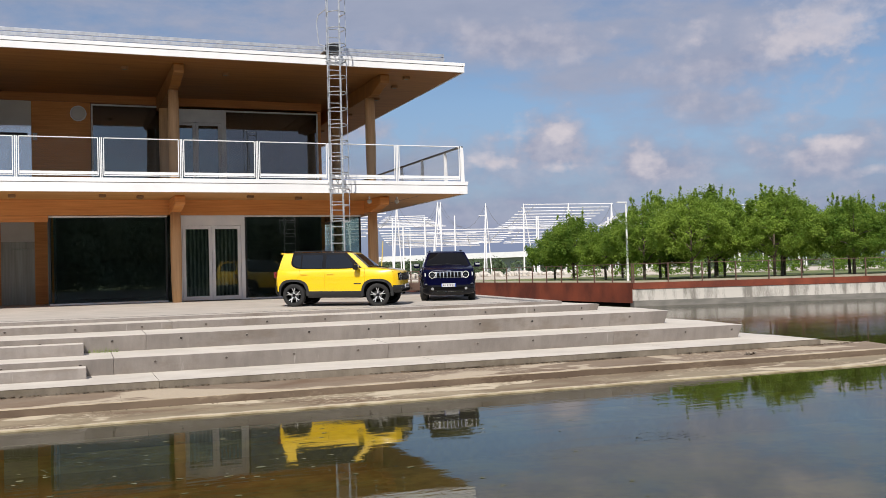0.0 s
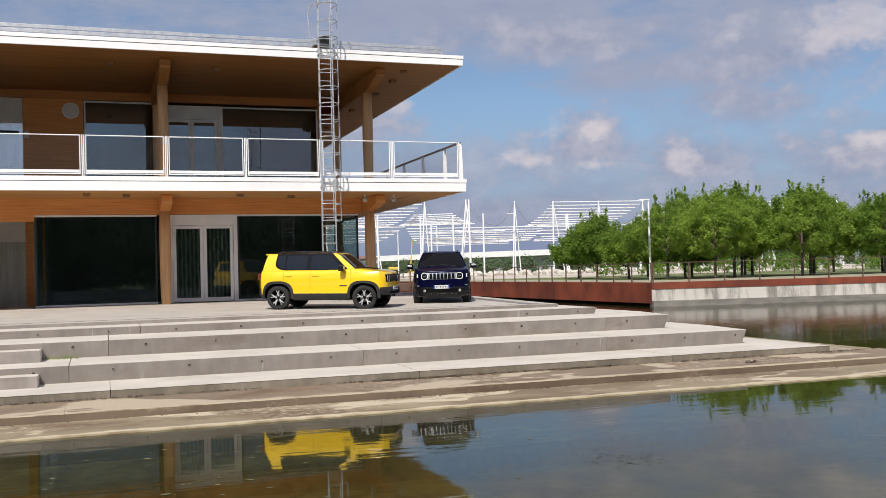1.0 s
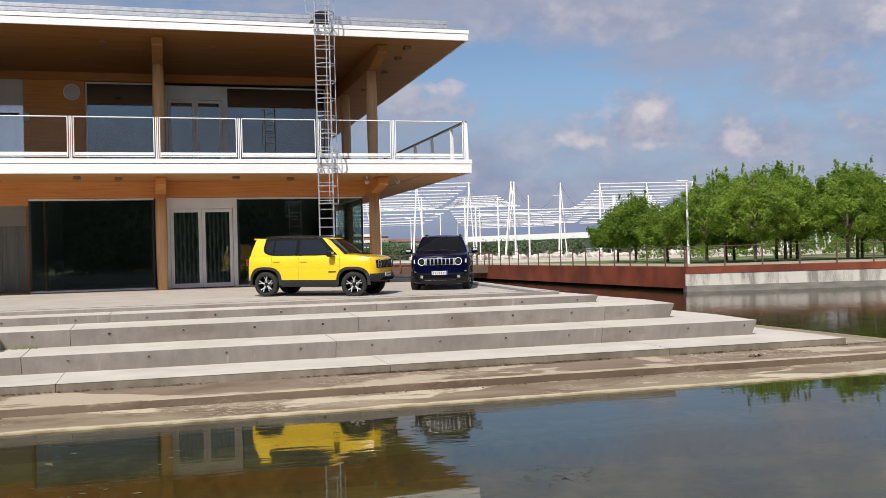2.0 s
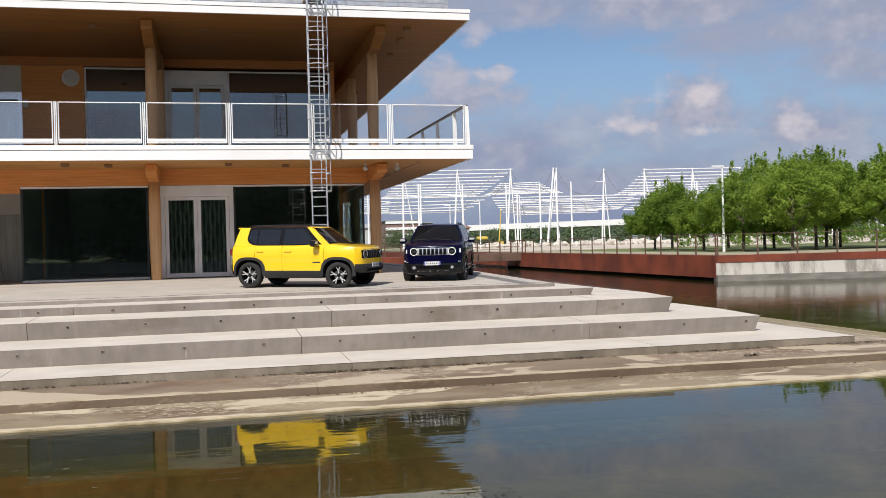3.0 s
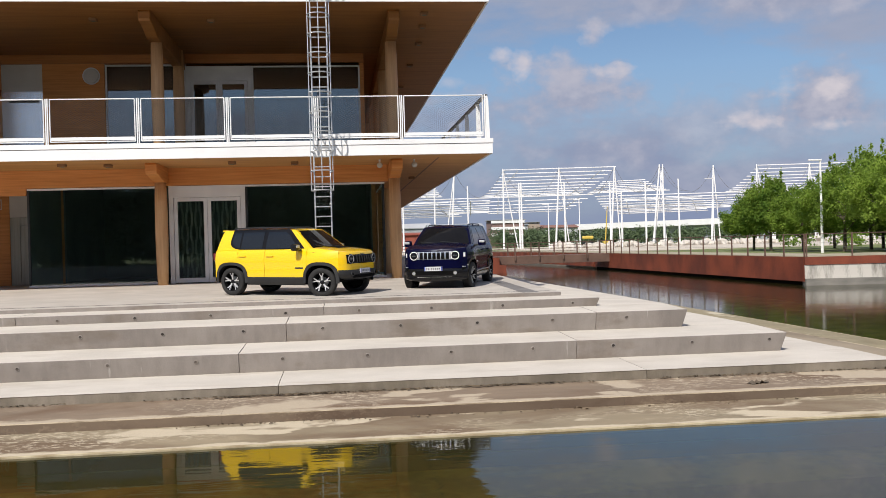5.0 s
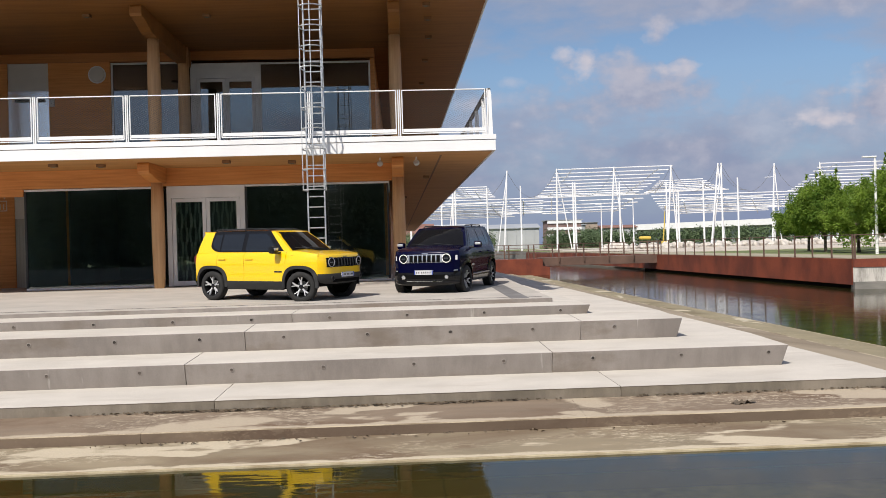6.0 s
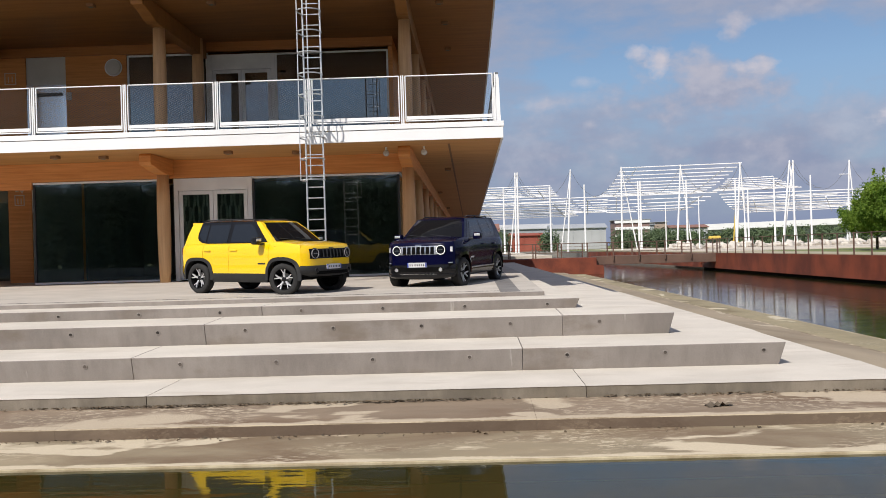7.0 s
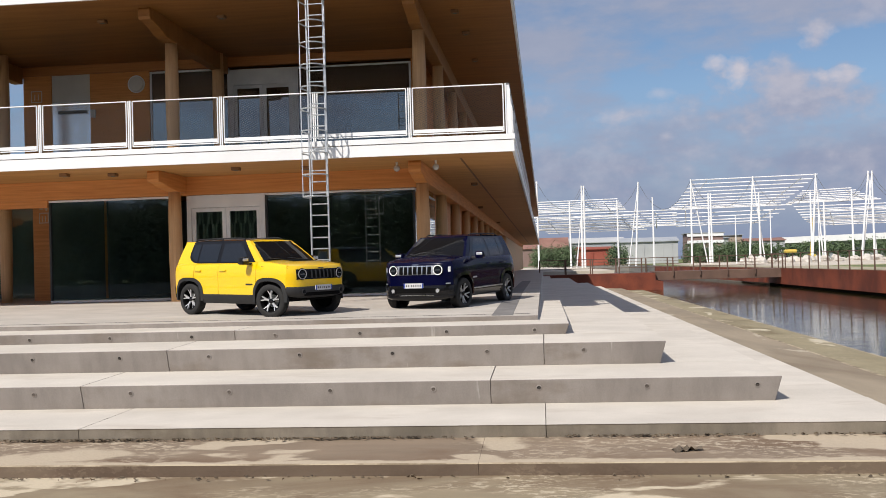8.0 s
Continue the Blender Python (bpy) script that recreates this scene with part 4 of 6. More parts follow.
def beam(x, y0, y1, z0, z1, material):
    """A glulam cross beam on a haunched column head, with a blunt rounded nose."""
    w = 0.17
    bm = bmesh.new()
    prism(bm, [(y0 + 0.04, z1), (y0, z1 - 0.06), (y0, z1 - 0.24), (y0 + 0.06, z1 - 0.31), (y0 + 0.35, z1 - 0.34), (y0 + 0.75, z1 - 0.42), (y0 + 1.1, z0 + 0.03), (y0 + 1.3, z0), (y1, z0), (y1, z1)], "x", x - w, x + w)
    bmesh.ops.bevel(bm, geom=[e for e in bm.edges if abs(e.verts[0].co.x - e.verts[1].co.x) < 1e-5], offset=0.015, segments=1, affect="EDGES")
    ob = part("beam", bm, material)
    return tagged(ob, "glulam cross beam with a blunt rounded nose", "beam", "cross beams", "structure")


for cx in (-11.6, -4.4, 2.86, 10.06):
    for z0, z1 in ((0.12, 3.30), (SLAB1 - 0.03, 7.6)):
        column(cx, 34.25, z0, z1)
    beam(cx, 32.7, FY - 0.125 if cx < 9 else YB - 2, 3.30, SLAB0 - 0.003, M["wood"])
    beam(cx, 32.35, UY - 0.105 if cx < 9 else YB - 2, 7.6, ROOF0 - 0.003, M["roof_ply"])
slab("wall_side_end", "plain pale timber wall closing the far colonnade", M["wood_col"], (9.93, 10.2, 91.0, YB - 2.5, 0.12, 3.298), "wall")
slab("soffit_joint", "dark joint running along the side soffit", M["bracket_wood"], (11.27, 11.33, BY + 1.2, YB - 1.0, SLAB0 - 0.006, SLAB0 - 0.002), "joint")
for q in range(1, 12):
    column(10.06, 34.25 + 5.0 * q, 0.12, 3.30)
    column(10.06, 34.25 + 5.0 * q, SLAB1 - 0.03, 7.6)
column(2.90, 38.15, SLAB1 - 0.03, ROOF0 - 0.002)
column(-3.85, 36.9, 0.12, SLAB0 - 0.002)
column(-3.85, 36.9, SLAB1 - 0.03, ROOF0 - 0.002)


def build_railing():
    zb, zt, y = 4.28, 5.46, BY + 0.12

    def panel(length):
        r = group_of("railing_panel", "white steel railing panel filled with expanded metal mesh", "railing", "balcony railing panels")
        bm = bmesh.new()
        for a, b in (((0, 0, zb), (0, 0, zt)), ((length, 0, zb), (length, 0, zt)), ((0, 0, zt), (length, 0, zt)), ((0, 0, zb), (length, 0, zb))):
            rod(bm, a, b, 0.017, sides=6)
        part("frame", bm, M["white"], r)
        for px in (-0.06, length + 0.06):
            bm = bmesh.new()
            box(bm, px - 0.015, px + 0.015, -0.02, 0.02, SLAB1 - 0.02, zt + 0.02)
            part("post", bm, M["white"], r)
        bm = bmesh.new()
        box(bm, 0.02, length - 0.02, -0.006, 0.006, zb + 0.035, zb + 0.125, 0.003)
        part("toe_plate", bm, M["white"], r)
        verts, faces = [], []
        px, pz, w = 0.115, 0.058, 0.0013
        h = zt - zb
        slope = pz / px
        step = px
        n = int((length + h / slope) / step) + 1
        for sgn in (1, -1):
            for i in range(n):
                s = i * step - h / slope
                pts = []
                for q in (0, 1):
                    xx = s + (h / slope) * q
                    pts.append(xx)
                xa, xb = max(pts[0], 0), min(pts[1], length)
                if xb <= xa:
                    continue
                za, zc = (xa - pts[0]) * slope, (xb - pts[0]) * slope
                if sgn < 0:
                    za, zc = h - za, h - zc
                b0 = len(verts)
                for dz, dy in ((w, -0.004), (-w, -0.004), (-w, 0.004), (w, 0.004)):
                    verts.append((xa, dy, zb + za + dz))
                    verts.append((xb, dy, zb + zc + dz))
                for k in range(4):
                    k2 = (k + 1) % 4
                    faces.append((b0 + 2 * k, b0 + 2 * k + 1, b0 + 2 * k2 + 1, b0 + 2 * k2))
        me = bpy.data.meshes.new("mesh_infill")
        me.from_pydata(verts, [], faces)
        me.materials.append(M["mesh"])
        ob = new("mesh_infill", me)
        ob.parent = r
        return r

    first = panel(2.28)
    first.matrix_basis = Matrix.Translation((10.22, y, 0))
    for k in range(1, 11):
        copy_thing(first, Matrix.Translation((10.22 - 2.45 * k, y, 0)))
    side = group_of("side_railing", "steel side railing of flat plate posts under a flat handrail", "railing")
    for k in range(15):
        yy = BY + 0.13 + (0.0 if k == 0 else 1.62 + 2.5 * (k - 1))
        bm = bmesh.new()
        prism(bm, [(XR - 0.20, SLAB1 - 0.02), (XR - 0.05, SLAB1 - 0.02), (XR - 0.075, zt - 0.15), (XR - 0.10, zt - 0.02), (XR - 0.20, zt - 0.02)], "y", yy - 0.006, yy + 0.006)
        part("post", bm, M["white"], side)
    bm = bmesh.new()
    box(bm, XR - 0.21, XR - 0.09, BY + 0.14, BY + 36.0, zt - 0.018, zt + 0.03, 0.004)
    part("handrail", bm, M["steel_dark"], side, "flat dark handrail")
    for z in (4.32, 4.6, 4.88, 5.16):
        bm = bmesh.new()
        rod(bm, (XR - 0.13, BY + 0.14, z), (XR - 0.13, BY + 34.0, z), 0.004, sides=5)
        part("wire", bm, M["steel"], side)


build_railing()


def build_ladder():
    lad = group_of("cage_ladder", "galvanised steel roof ladder with a safety cage", "ladder")
    x0, x1, y = 7.62, 8.07, BY - 0.22
    for x in (x0, x1):
        bm = bmesh.new()
        box(bm, x - 0.02, x + 0.02, y - 0.03, y + 0.03, 0.0 + 1.02, 10.4, 0.006)
        part("rail", bm, M["steel"], lad)
    z = 1.2
    while z < 9.4:
        bm = bmesh.new()
        rod(bm, (x0, y, z), (x1, y, z), 0.016, sides=6)
        part("rung", bm, M["steel"], lad)
        z += 0.28
    cx = (x0 + x1) / 2
    hoops = [2.75 + 0.54 * k for k in range(15)]

    def arc(z):
        return [(cx + 0.31 * math.cos(a), y - 0.38 - 0.33 * math.sin(a), z) for a in [math.pi * k / 12 for k in range(13)]]

    for z in hoops:
        bm = bmesh.new()
        pts = [(x1, y, z)] + arc(z) + [(x0, y, z)]
        for a, b in zip(pts, pts[1:]):
            rod(bm, a, b, 0.018, sides=5)
        part("hoop", bm, M["steel"], lad)
    for k in (1, 6, 11):
        bm = bmesh.new()
        p = arc(0)[k]
        box(bm, p[0] - 0.012, p[0] + 0.012, p[1] - 0.005, p[1] + 0.005, hoops[0], hoops[-1])
        part("cage_bar", bm, M["steel"], lad)
    for z in (3.9, 4.1, 8.25, 8.4):
        for x in (x0, x1):
            bm = bmesh.new()
            box(bm, x - 0.015, x + 0.015, y, BY - 0.025, z - 0.02, z + 0.02)
            part("bracket", bm, M["steel"], lad)
    bm = bmesh.new()
    box(bm, x0 - 0.1, x1 + 0.1, BY - 0.1, BY + 0.7, ROOF1 + 0.1, ROOF1 + 0.14)
    part("landing", bm, M["steel"], lad)
    for x, out in ((x0, -0.26), (x1, 0.10)):
        bm = bmesh.new()
        pts = [(x, y + 0.05, 8.72), (x + out * 0.8, y + 0.3, 8.86), (x + out, y + 0.35, 9.6), (x + out * 0.8, y + 0.3, 9.86), (x, y, 10.0)]
        for a, b in zip(pts, pts[1:]):
            rod(bm, a, b, 0.02, sides=6)
        part("grab_rail", bm, M["steel"], lad)
    bm = bmesh.new()
    box(bm, x0 + 0.02, x1 - 0.02, y + 0.06, y + 0.36, 8.62, 8.86, 0.02)
    part("hatch_box", bm, M["black"], lad, "small black box at the head of the ladder")


build_ladder()


def fixtures():
    # round wall lamps and signs on the balcony
    lamp = group_of("wall_lamp", "round white bulkhead lamp on the timber wall", "lamp", at=(-0.2, UY - 0.05, 7.42))
    bm = bmesh.new()
    rod(bm, (0, 0, 0), (0, -0.07, 0), 0.27, 0.25, 28)
    part("diffuser", bm, M["grey_panel"], lamp, smooth=False)
    bm = bmesh.new()
    rod(bm, (0, 0, 0), (0, -0.03, 0), 0.30, 0.30, 28)
    part("ring", bm, M["frame"], lamp)
    sign = group_of("lift_sign", "pale lift pictogram plate on the upper timber wall", "sign", at=(-3.78, UY - 0.062, 7.15))
    for x0, x1, z0, z1 in ((-0.2, 0.2, 0.17, 0.2), (-0.2, 0.2, -0.2, -0.17), (-0.2, -0.17, -0.17, 0.17), (0.17, 0.2, -0.17, 0.17), (-0.08, -0.05, -0.12, 0.08), (0.05, 0.08, -0.12, 0.08)):
        bm = bmesh.new()
        box(bm, x0, x1, 0, 0.012, z0, z1)
        part("bar", bm, M["sign"], sign)
    box_switch = slab("switch_box", "small grey switch box beside the lift door", M["grey_panel"], (-1.82, -1.66, UY - 0.12, UY - 0.052, 6.35, 6.62), "switch box", 0.01, "thing")
    bar = slab("door_closer", "dark slot over the steel lift door", M["black"], (-3.0, -2.0, UY - 0.10, UY - 0.022, 6.52, 6.62), "push bar", 0.01, "thing")
    # small dark fittings on both soffits
    spots = [(0.4, 32.6, SLAB0), (5.2, 32.7, SLAB0), (-2.3, 32.8, SLAB0), (1.6, 33.0, SLAB0), (7.0, 33.2, SLAB0), (11.1, 40.4, SLAB0), (10.42, 54.0, SLAB0), (10.42, 72.0, SLAB0)]
    spots += [(4.6, 33.6, ROOF0), (11.0, 32.7, ROOF0), (11.1, 34.4, ROOF0), (11.2, 37.0, ROOF0), (11.2, 41.0, ROOF0), (1.2, 33.4, ROOF0), (11.2, 46.0, ROOF0)]
    first = group_of("soffit_light", "small brown box downlight on the timber soffit", "lamp", "soffit lights")
    bm = bmesh.new()
    box(bm, -0.11, 0.11, -0.11, 0.11, -0.09, -0.001, 0.012)
    part("housing", bm, M["bracket_wood"], first)
    bm = bmesh.new()
    rod(bm, (0, 0, -0.091), (0, 0, -0.097), 0.06, 0.06, 16)
    part("lens", bm, M["dark_wall"], first)
    first.matrix_basis = Matrix.Translation(spots[0])
    for s in spots[1:]:
        copy_thing(first, Matrix.Translation(s))
    first = group_of("dome_camera", "white dome camera under the balcony", "camera", "dome cameras", at=(9.55, 32.95, SLAB0 - 0.001))
    bm = bmesh.new()
    rod(bm, (0, 0, 0), (0, 0, -0.10), 0.03, 0.03, 10)
    part("stem", bm, M["frame"], first)
    bm = bmesh.new()
    bmesh.ops.create_uvsphere(bm, u_segments=14, v_segments=8, radius=0.09, matrix=Matrix.Translation((0, 0, -0.17)))
    part("dome", bm, M["lens_grey"], first, smooth=True)
    copy_thing(first, Matrix.Translation((10.6, 32.95, SLAB0 - 0.001)))


fixtures()

# ---- cars ----
def paint(name, colour, flake=0.0):
    return mat(name, tuple(c * 0.96 for c in colour), colour, 0.32, 0.8, 90, 0.0, coat=1.0, metal=flake)


M["yellow"] = paint("yellow_car_paint", (0.83, 0.53, 0.0))
M["blue"] = mat("dark_blue_car_paint", (0.0016, 0.0020, 0.017), (0.002, 0.0024, 0.021), 0.25, 0.8, 90, 0.0, coat=0.22, spec=0.06)
M["slot_black"] = mat("matt_black_void", (0.004, 0.004, 0.004), (0.007, 0.007, 0.007), 0.95, 3, 60, 0.0, spec=0.05)
M["amber_white"] = mat("clear_marker_lens", (0.62, 0.62, 0.62), (0.75, 0.75, 0.74), 0.2, 3, 40, 0.0)
M["gloss_black"] = mat("gloss_black_paint", (0.006, 0.006, 0.007), (0.01, 0.01, 0.011), 0.18, 2, 80, 0.0, coat=0.2, spec=0.2)
M["cladding"] = mat("rough_black_cladding", (0.009, 0.009, 0.0095), (0.016, 0.016, 0.0165), 0.6, 4, 160, 0.1)
M["car_glass"] = mat("privacy_glass", (0.010, 0.013, 0.018), (0.014, 0.018, 0.025), 0.02, 0.5, 20, 0.0, spec=0.5)
M["windscreen"] = mat("dark_windscreen_glass", (0.006, 0.006, 0.007), (0.009, 0.009, 0.010), 0.02, 0.5, 20, 0.0, spec=0.12)
M["tyre"] = mat("tyre_rubber", (0.008, 0.008, 0.008), (0.018, 0.0175, 0.017), 0.8, 6, 90, 0.15)
M["alloy"] = mat("machined_alloy", (0.52, 0.52, 0.53), (0.66, 0.66, 0.66), 0.38, 3, 60, 0.0, metal=0.5)
M["chrome"] = mat("chrome", (0.75, 0.76, 0.78), (0.85, 0.86, 0.87), 0.12, 2, 40, 0.0, metal=1.0)
M["lens"] = mat("lamp_lens", (0.3, 0.3, 0.31), (0.45, 0.45, 0.46), 0.1, 3, 40, 0.0, coat=1.0)
M["red_lens"] = mat("red_lamp_lens", (0.10, 0.005, 0.005), (0.16, 0.008, 0.006), 0.15, 3, 40, 0.0, coat=1.0)
M["plate"] = mat("number_plate_white", (0.50, 0.50, 0.51), (0.58, 0.58, 0.59), 0.4, 3, 40, 0.0)
M["plate_blue"] = mat("number_plate_blue", (0.02, 0.05, 0.3), (0.025, 0.06, 0.35), 0.4, 3, 40, 0.0)


def lit_ring_mat():
    m, nt, p = node_mat("daylight_ring")
    p.inputs["Base Color"].default_value = (0.8, 0.8, 0.8, 1)
    p.inputs["Emission Color"].default_value = (1, 0.97, 0.93, 1)
    p.inputs["Emission Strength"].default_value = 0.15
    return m


M["ring"] = lit_ring_mat()
AXLE, WR = 1.285, 0.345


def half_width(x, z):
    w = 0.868
    if x > 1.25:
        w -= 0.06 * ((x - 1.25) / 0.5) ** 2
    if x < -1.45:
        w -= 0.05 * ((-1.45 - x) / 0.4) ** 2
    near = max(math.exp(-((abs(x) - AXLE) / 0.42) ** 2), 0)
    w += 0.022 * near * (1 if z < 0.95 else max(0, 1 - (z - 0.95) / 0.15))
    w -= 0.05 * max(0, (z - 0.86) / 0.26) ** 2
    w -= 0.03 * max(0, (0.6 - z) / 0.3)
    # the shoulder rolls over into the hood and the window line
    t = min(1.0, max(0.0, (z - belt_z(x) + 0.085) / 0.085))
    w -= 0.034 * (1 - math.sqrt(1 - 0.98 * t * t)) * min(1.0, max(0.0, (1.70 - x) / 0.3))
    w -= 0.014 * math.exp(-((z - 0.66) / 0.07) ** 2)
    return w


def arch_z(x, a=0.475, b=0.47):
    """Height of the wheel arch over x, or nothing outside it."""
    best = -1.0
    for c in (-AXLE, AXLE):
        d = abs(x - c) / a
        if d < 1:
            best = max(best, 0.345 + b * (1 - d ** 2.8) ** (1 / 2.8))
    return best


def belt_z(x):
    if x > 1.0:
        return 1.15 - 0.13 * ((x - 1.0) / 1.0) ** 1.6
    return 1.12 + 0.03 * max(0, min(1, x))


def sheet(bm, rows):
    """Quads over a grid of points given row by row."""
    vs = [[bm.verts.new(p) for p in row] for row in rows]
    for ra, rb in zip(vs, vs[1:]):
        for k in range(len(ra) - 1):
            bm.faces.new((ra[k], ra[k + 1], rb[k + 1], rb[k]))
    return vs


def car_part(name, bm, material, parent, label="", angle=32):
    bmesh.ops.remove_doubles(bm, verts=bm.verts[:], dist=0.0004)
    bmesh.ops.recalc_face_normals(bm, faces=bm.faces[:])
    ob = part(name, bm, material, parent, label)
    ob.data.shade_smooth()
    ob.data.set_sharp_from_angle(angle=radians(angle))
    return ob


def side_panel(bm, s, x0, x1, low=0.45):
    xs = sorted({round(x0 + (x1 - x0) * k / max(2, int((x1 - x0) / 0.035)), 4) for k in range(max(2, int((x1 - x0) / 0.035)) + 1)})
    rows = []
    for x in xs:
        a, b = max(low, arch_z(x)), belt_z(x)
        rows.append([(x, s * half_width(x, a + (b - a) * q), a + (b - a) * q) for q in (0, 0.12, 0.25, 0.38, 0.5, 0.62, 0.72, 0.80, 0.86, 0.91, 0.95, 0.98, 1.0)])
    if s < 0:
        rows = rows[::-1]
    vs = sheet(bm, rows)
    # turned-in edges give the panel its thickness
    for edge in (0, -1):
        rim = [v.co.copy() for v in vs[edge]]
        sheet(bm, [[tuple(c) for c in rim], [(c.x, c.y - s * 0.03, c.z) for c in rim]])


ROOF_Z = 1.602


def green_w(z):
    """Half width of the glasshouse at height z."""
    t = (z - 1.12) / 0.5
    return 0.784 - 0.15 * t - 0.045 * t * t


def front_x(z):
    t = (z - 1.13) / 0.45
    return 1.02 - 0.50 * t - 0.06 * t * t


def rear_x(z):
    t = (z - 1.12) / 0.5
    return -1.772 + 0.085 * t + 0.04 * t * t


def lathe(bm, prof, sides, axis_y0=0.0):
    """Turns (radius, y) round the y axis."""
    rings = [[bm.verts.new((math.cos(2 * math.pi * k / sides) * r, y, math.sin(2 * math.pi * k / sides) * r)) for k in range(sides)] for r, y in prof]
    for ra, rb in zip(rings, rings[1:]):
        for k in range(sides):
            bm.faces.new((ra[k], ra[(k + 1) % sides], rb[(k + 1) % sides], rb[k]))


def plate_on_wheel(pts, s, depth):
    """A thick plate that widens with the radius: pts are (radius, centre offset, half width)."""
    bm = bmesh.new()
    rows = []
    for r, off, hw in pts:
        y = s * (0.062 + 0.03 * (r / 0.2) ** 2)
        rows.append([bm.verts.new(p) for p in ((r, y, off - hw), (r, y, off + hw), (r, y - s * depth, off + hw * 1.12), (r, y - s * depth, off - hw * 1.12))])
    for ra, rb in zip(rows, rows[1:]):
        for j in range(4):
            bm.faces.new((ra[j], ra[(j + 1) % 4], rb[(j + 1) % 4], rb[j]))
    bm.faces.new(rows[0])
    bm.faces.new(rows[-1])
    return bm


def make_wheel(parent, x, s, steer, broad):
    """A wheel at x on the side s: tyre, dark barrel, five spokes, hub and nuts."""
    w = new("wheel")
    w.empty_display_size = 0.1
    w.parent = parent
    w.matrix_basis = pose(x, s * 0.762, WR, 0, 0, steer if x > 0 else 0) @ pose(0, 0, 0, 0, 23 if s > 0 else 51, 0)
    bm = bmesh.new()
    prof = [(0.225, -0.10), (0.25, -0.112), (0.30, -0.112), (0.328, -0.10), (0.345, -0.075)]
    for q in range(5):
        y = -0.06 + 0.03 * q
        prof += [(0.345, y - 0.008), (0.337, y - 0.005), (0.337, y + 0.003), (0.345, y + 0.006)]
    prof += [(0.345, 0.075), (0.328, 0.10), (0.30, 0.112), (0.25, 0.112), (0.225, 0.10)]
    lathe(bm, prof, 44)
    car_part("tyre", bm, M["tyre"], w)
    bm = bmesh.new()
    lathe(bm, [(0.228, s * 0.10), (0.222, s * 0.085), (0.205, s * 0.02), (0.20, -s * 0.08), (0.02, -s * 0.08)], 36)
    car_part("rim_barrel", bm, M["slot_black"], w)
    bm = bmesh.new()
    lathe(bm, [(0.231, s * 0.100), (0.231, s * 0.110), (0.224, s * 0.108), (0.220, s * 0.09)], 44)
    car_part("rim_edge", bm, M["gloss_black"], w)
    bm = bmesh.new()
    lathe(bm, [(0.13, -s * 0.02), (0.13, -s * 0.035), (0.03, -s * 0.035)], 24)
    car_part("brake_disc", bm, M["steel_dark"], w)
    for k in range(5):
        turn = Matrix.Rotation(2 * math.pi * k / 5, 3, "Y")
        forks = [[(0.045, 0, 0.018), (0.09, 0, 0.017), (0.13, 0, 0.021), (0.175, 0, 0.038), (0.216, 0, 0.054)]] if broad else [[(0.05, f * 0.010, 0.009), (0.125, f * 0.015, 0.010), (0.18, f * 0.040, 0.011), (0.219, f * 0.060, 0.013)] for f in (-1, 1)]
        for pts in forks:
            bm = plate_on_wheel(pts, s, 0.035)
            bmesh.ops.rotate(bm, verts=bm.verts[:], cent=(0, 0, 0), matrix=turn)
            spoke = car_part("spoke", bm, M["alloy"], w, "machined silver spoke")
        if broad:
            bm = plate_on_wheel([(0.150, 0, 0.003), (0.185, 0, 0.018), (0.2165, 0, 0.033)], s, 0.01)
            bmesh.ops.translate(bm, verts=bm.verts[:], vec=(0, s * 0.002, 0))
            bmesh.ops.rotate(bm, verts=bm.verts[:], cent=(0, 0, 0), matrix=turn)
            car_part("spoke_pocket", bm, M["gloss_black"], w, "black pocket at the end of a spoke")
    bm = bmesh.new()
    lathe(bm, [(0.056, s * 0.03), (0.050, s * 0.070), (0.032, s * 0.08), (0.001, s * 0.08)], 18)
    car_part("hub_cap", bm, M["gloss_black"], w)
    return w


NOSE_END = 1.745


def nose_w(z):
    return half_width(NOSE_END, z)


def nose_x(y, z):
    u = min(1.0, abs(y) / nose_w(z))
    return 1.955 - 0.075 * u * u - 0.135 * u ** 9 - 0.05 * max(0, (z - 0.80) / 0.26) ** 2 * (1 - u ** 6)


def hood_edge(u):
    """Front edge of the hood at u from -1 to 1."""
    x = max(NOSE_END, nose_x(u * nose_w(0.98), 0.98) - 0.035)
    return x, u * (half_width(x, belt_z(x)) - 0.004), belt_z(x) + 0.03 * (1 - abs(u) ** 3) - 0.012


def disc_on_nose(y, z, r0, r1, lift, depth=0.02, sides=28):
    bm = bmesh.new()
    x = nose_x(y, z) + lift
    rings = []
    for r, dx in ((r0, 0), (r1, 0), (r1, -depth), (r0, -depth)):
        rings.append([bm.verts.new((x + dx - 0.10 * (r * math.cos(2 * math.pi * k / sides)) * (1 if y > 0 else -1), y + r * math.cos(2 * math.pi * k / sides), z + r * math.sin(2 * math.pi * k / sides))) for k in range(sides)])
    for i in range(4):
        ra, rb = rings[i], rings[(i + 1) % 4]
        for k in range(sides):
            bm.faces.new((ra[k], ra[(k + 1) % sides], rb[(k + 1) % sides], rb[k]))
    return bm


def nose_panel(y0, y1, z0, z1, lift, depth=0.03, n=16, m=4, corner=0.0):
    """A panel laid over the nose, following its curve."""
    bm = bmesh.new()
    front = [[(nose_x(y0 + (y1 - y0) * i / n, z0 + (z1 - z0) * j / m) + lift, y0 + (y1 - y0) * i / n, z0 + (z1 - z0) * j / m) for i in range(n + 1)] for j in range(m + 1)]
    sheet(bm, front)
    edge = [front[0], front[-1], [r[0] for r in front], [r[-1] for r in front]]
    for e in edge:
        sheet(bm, [e, [(x - depth, y, z) for x, y, z in e]])
    return bm


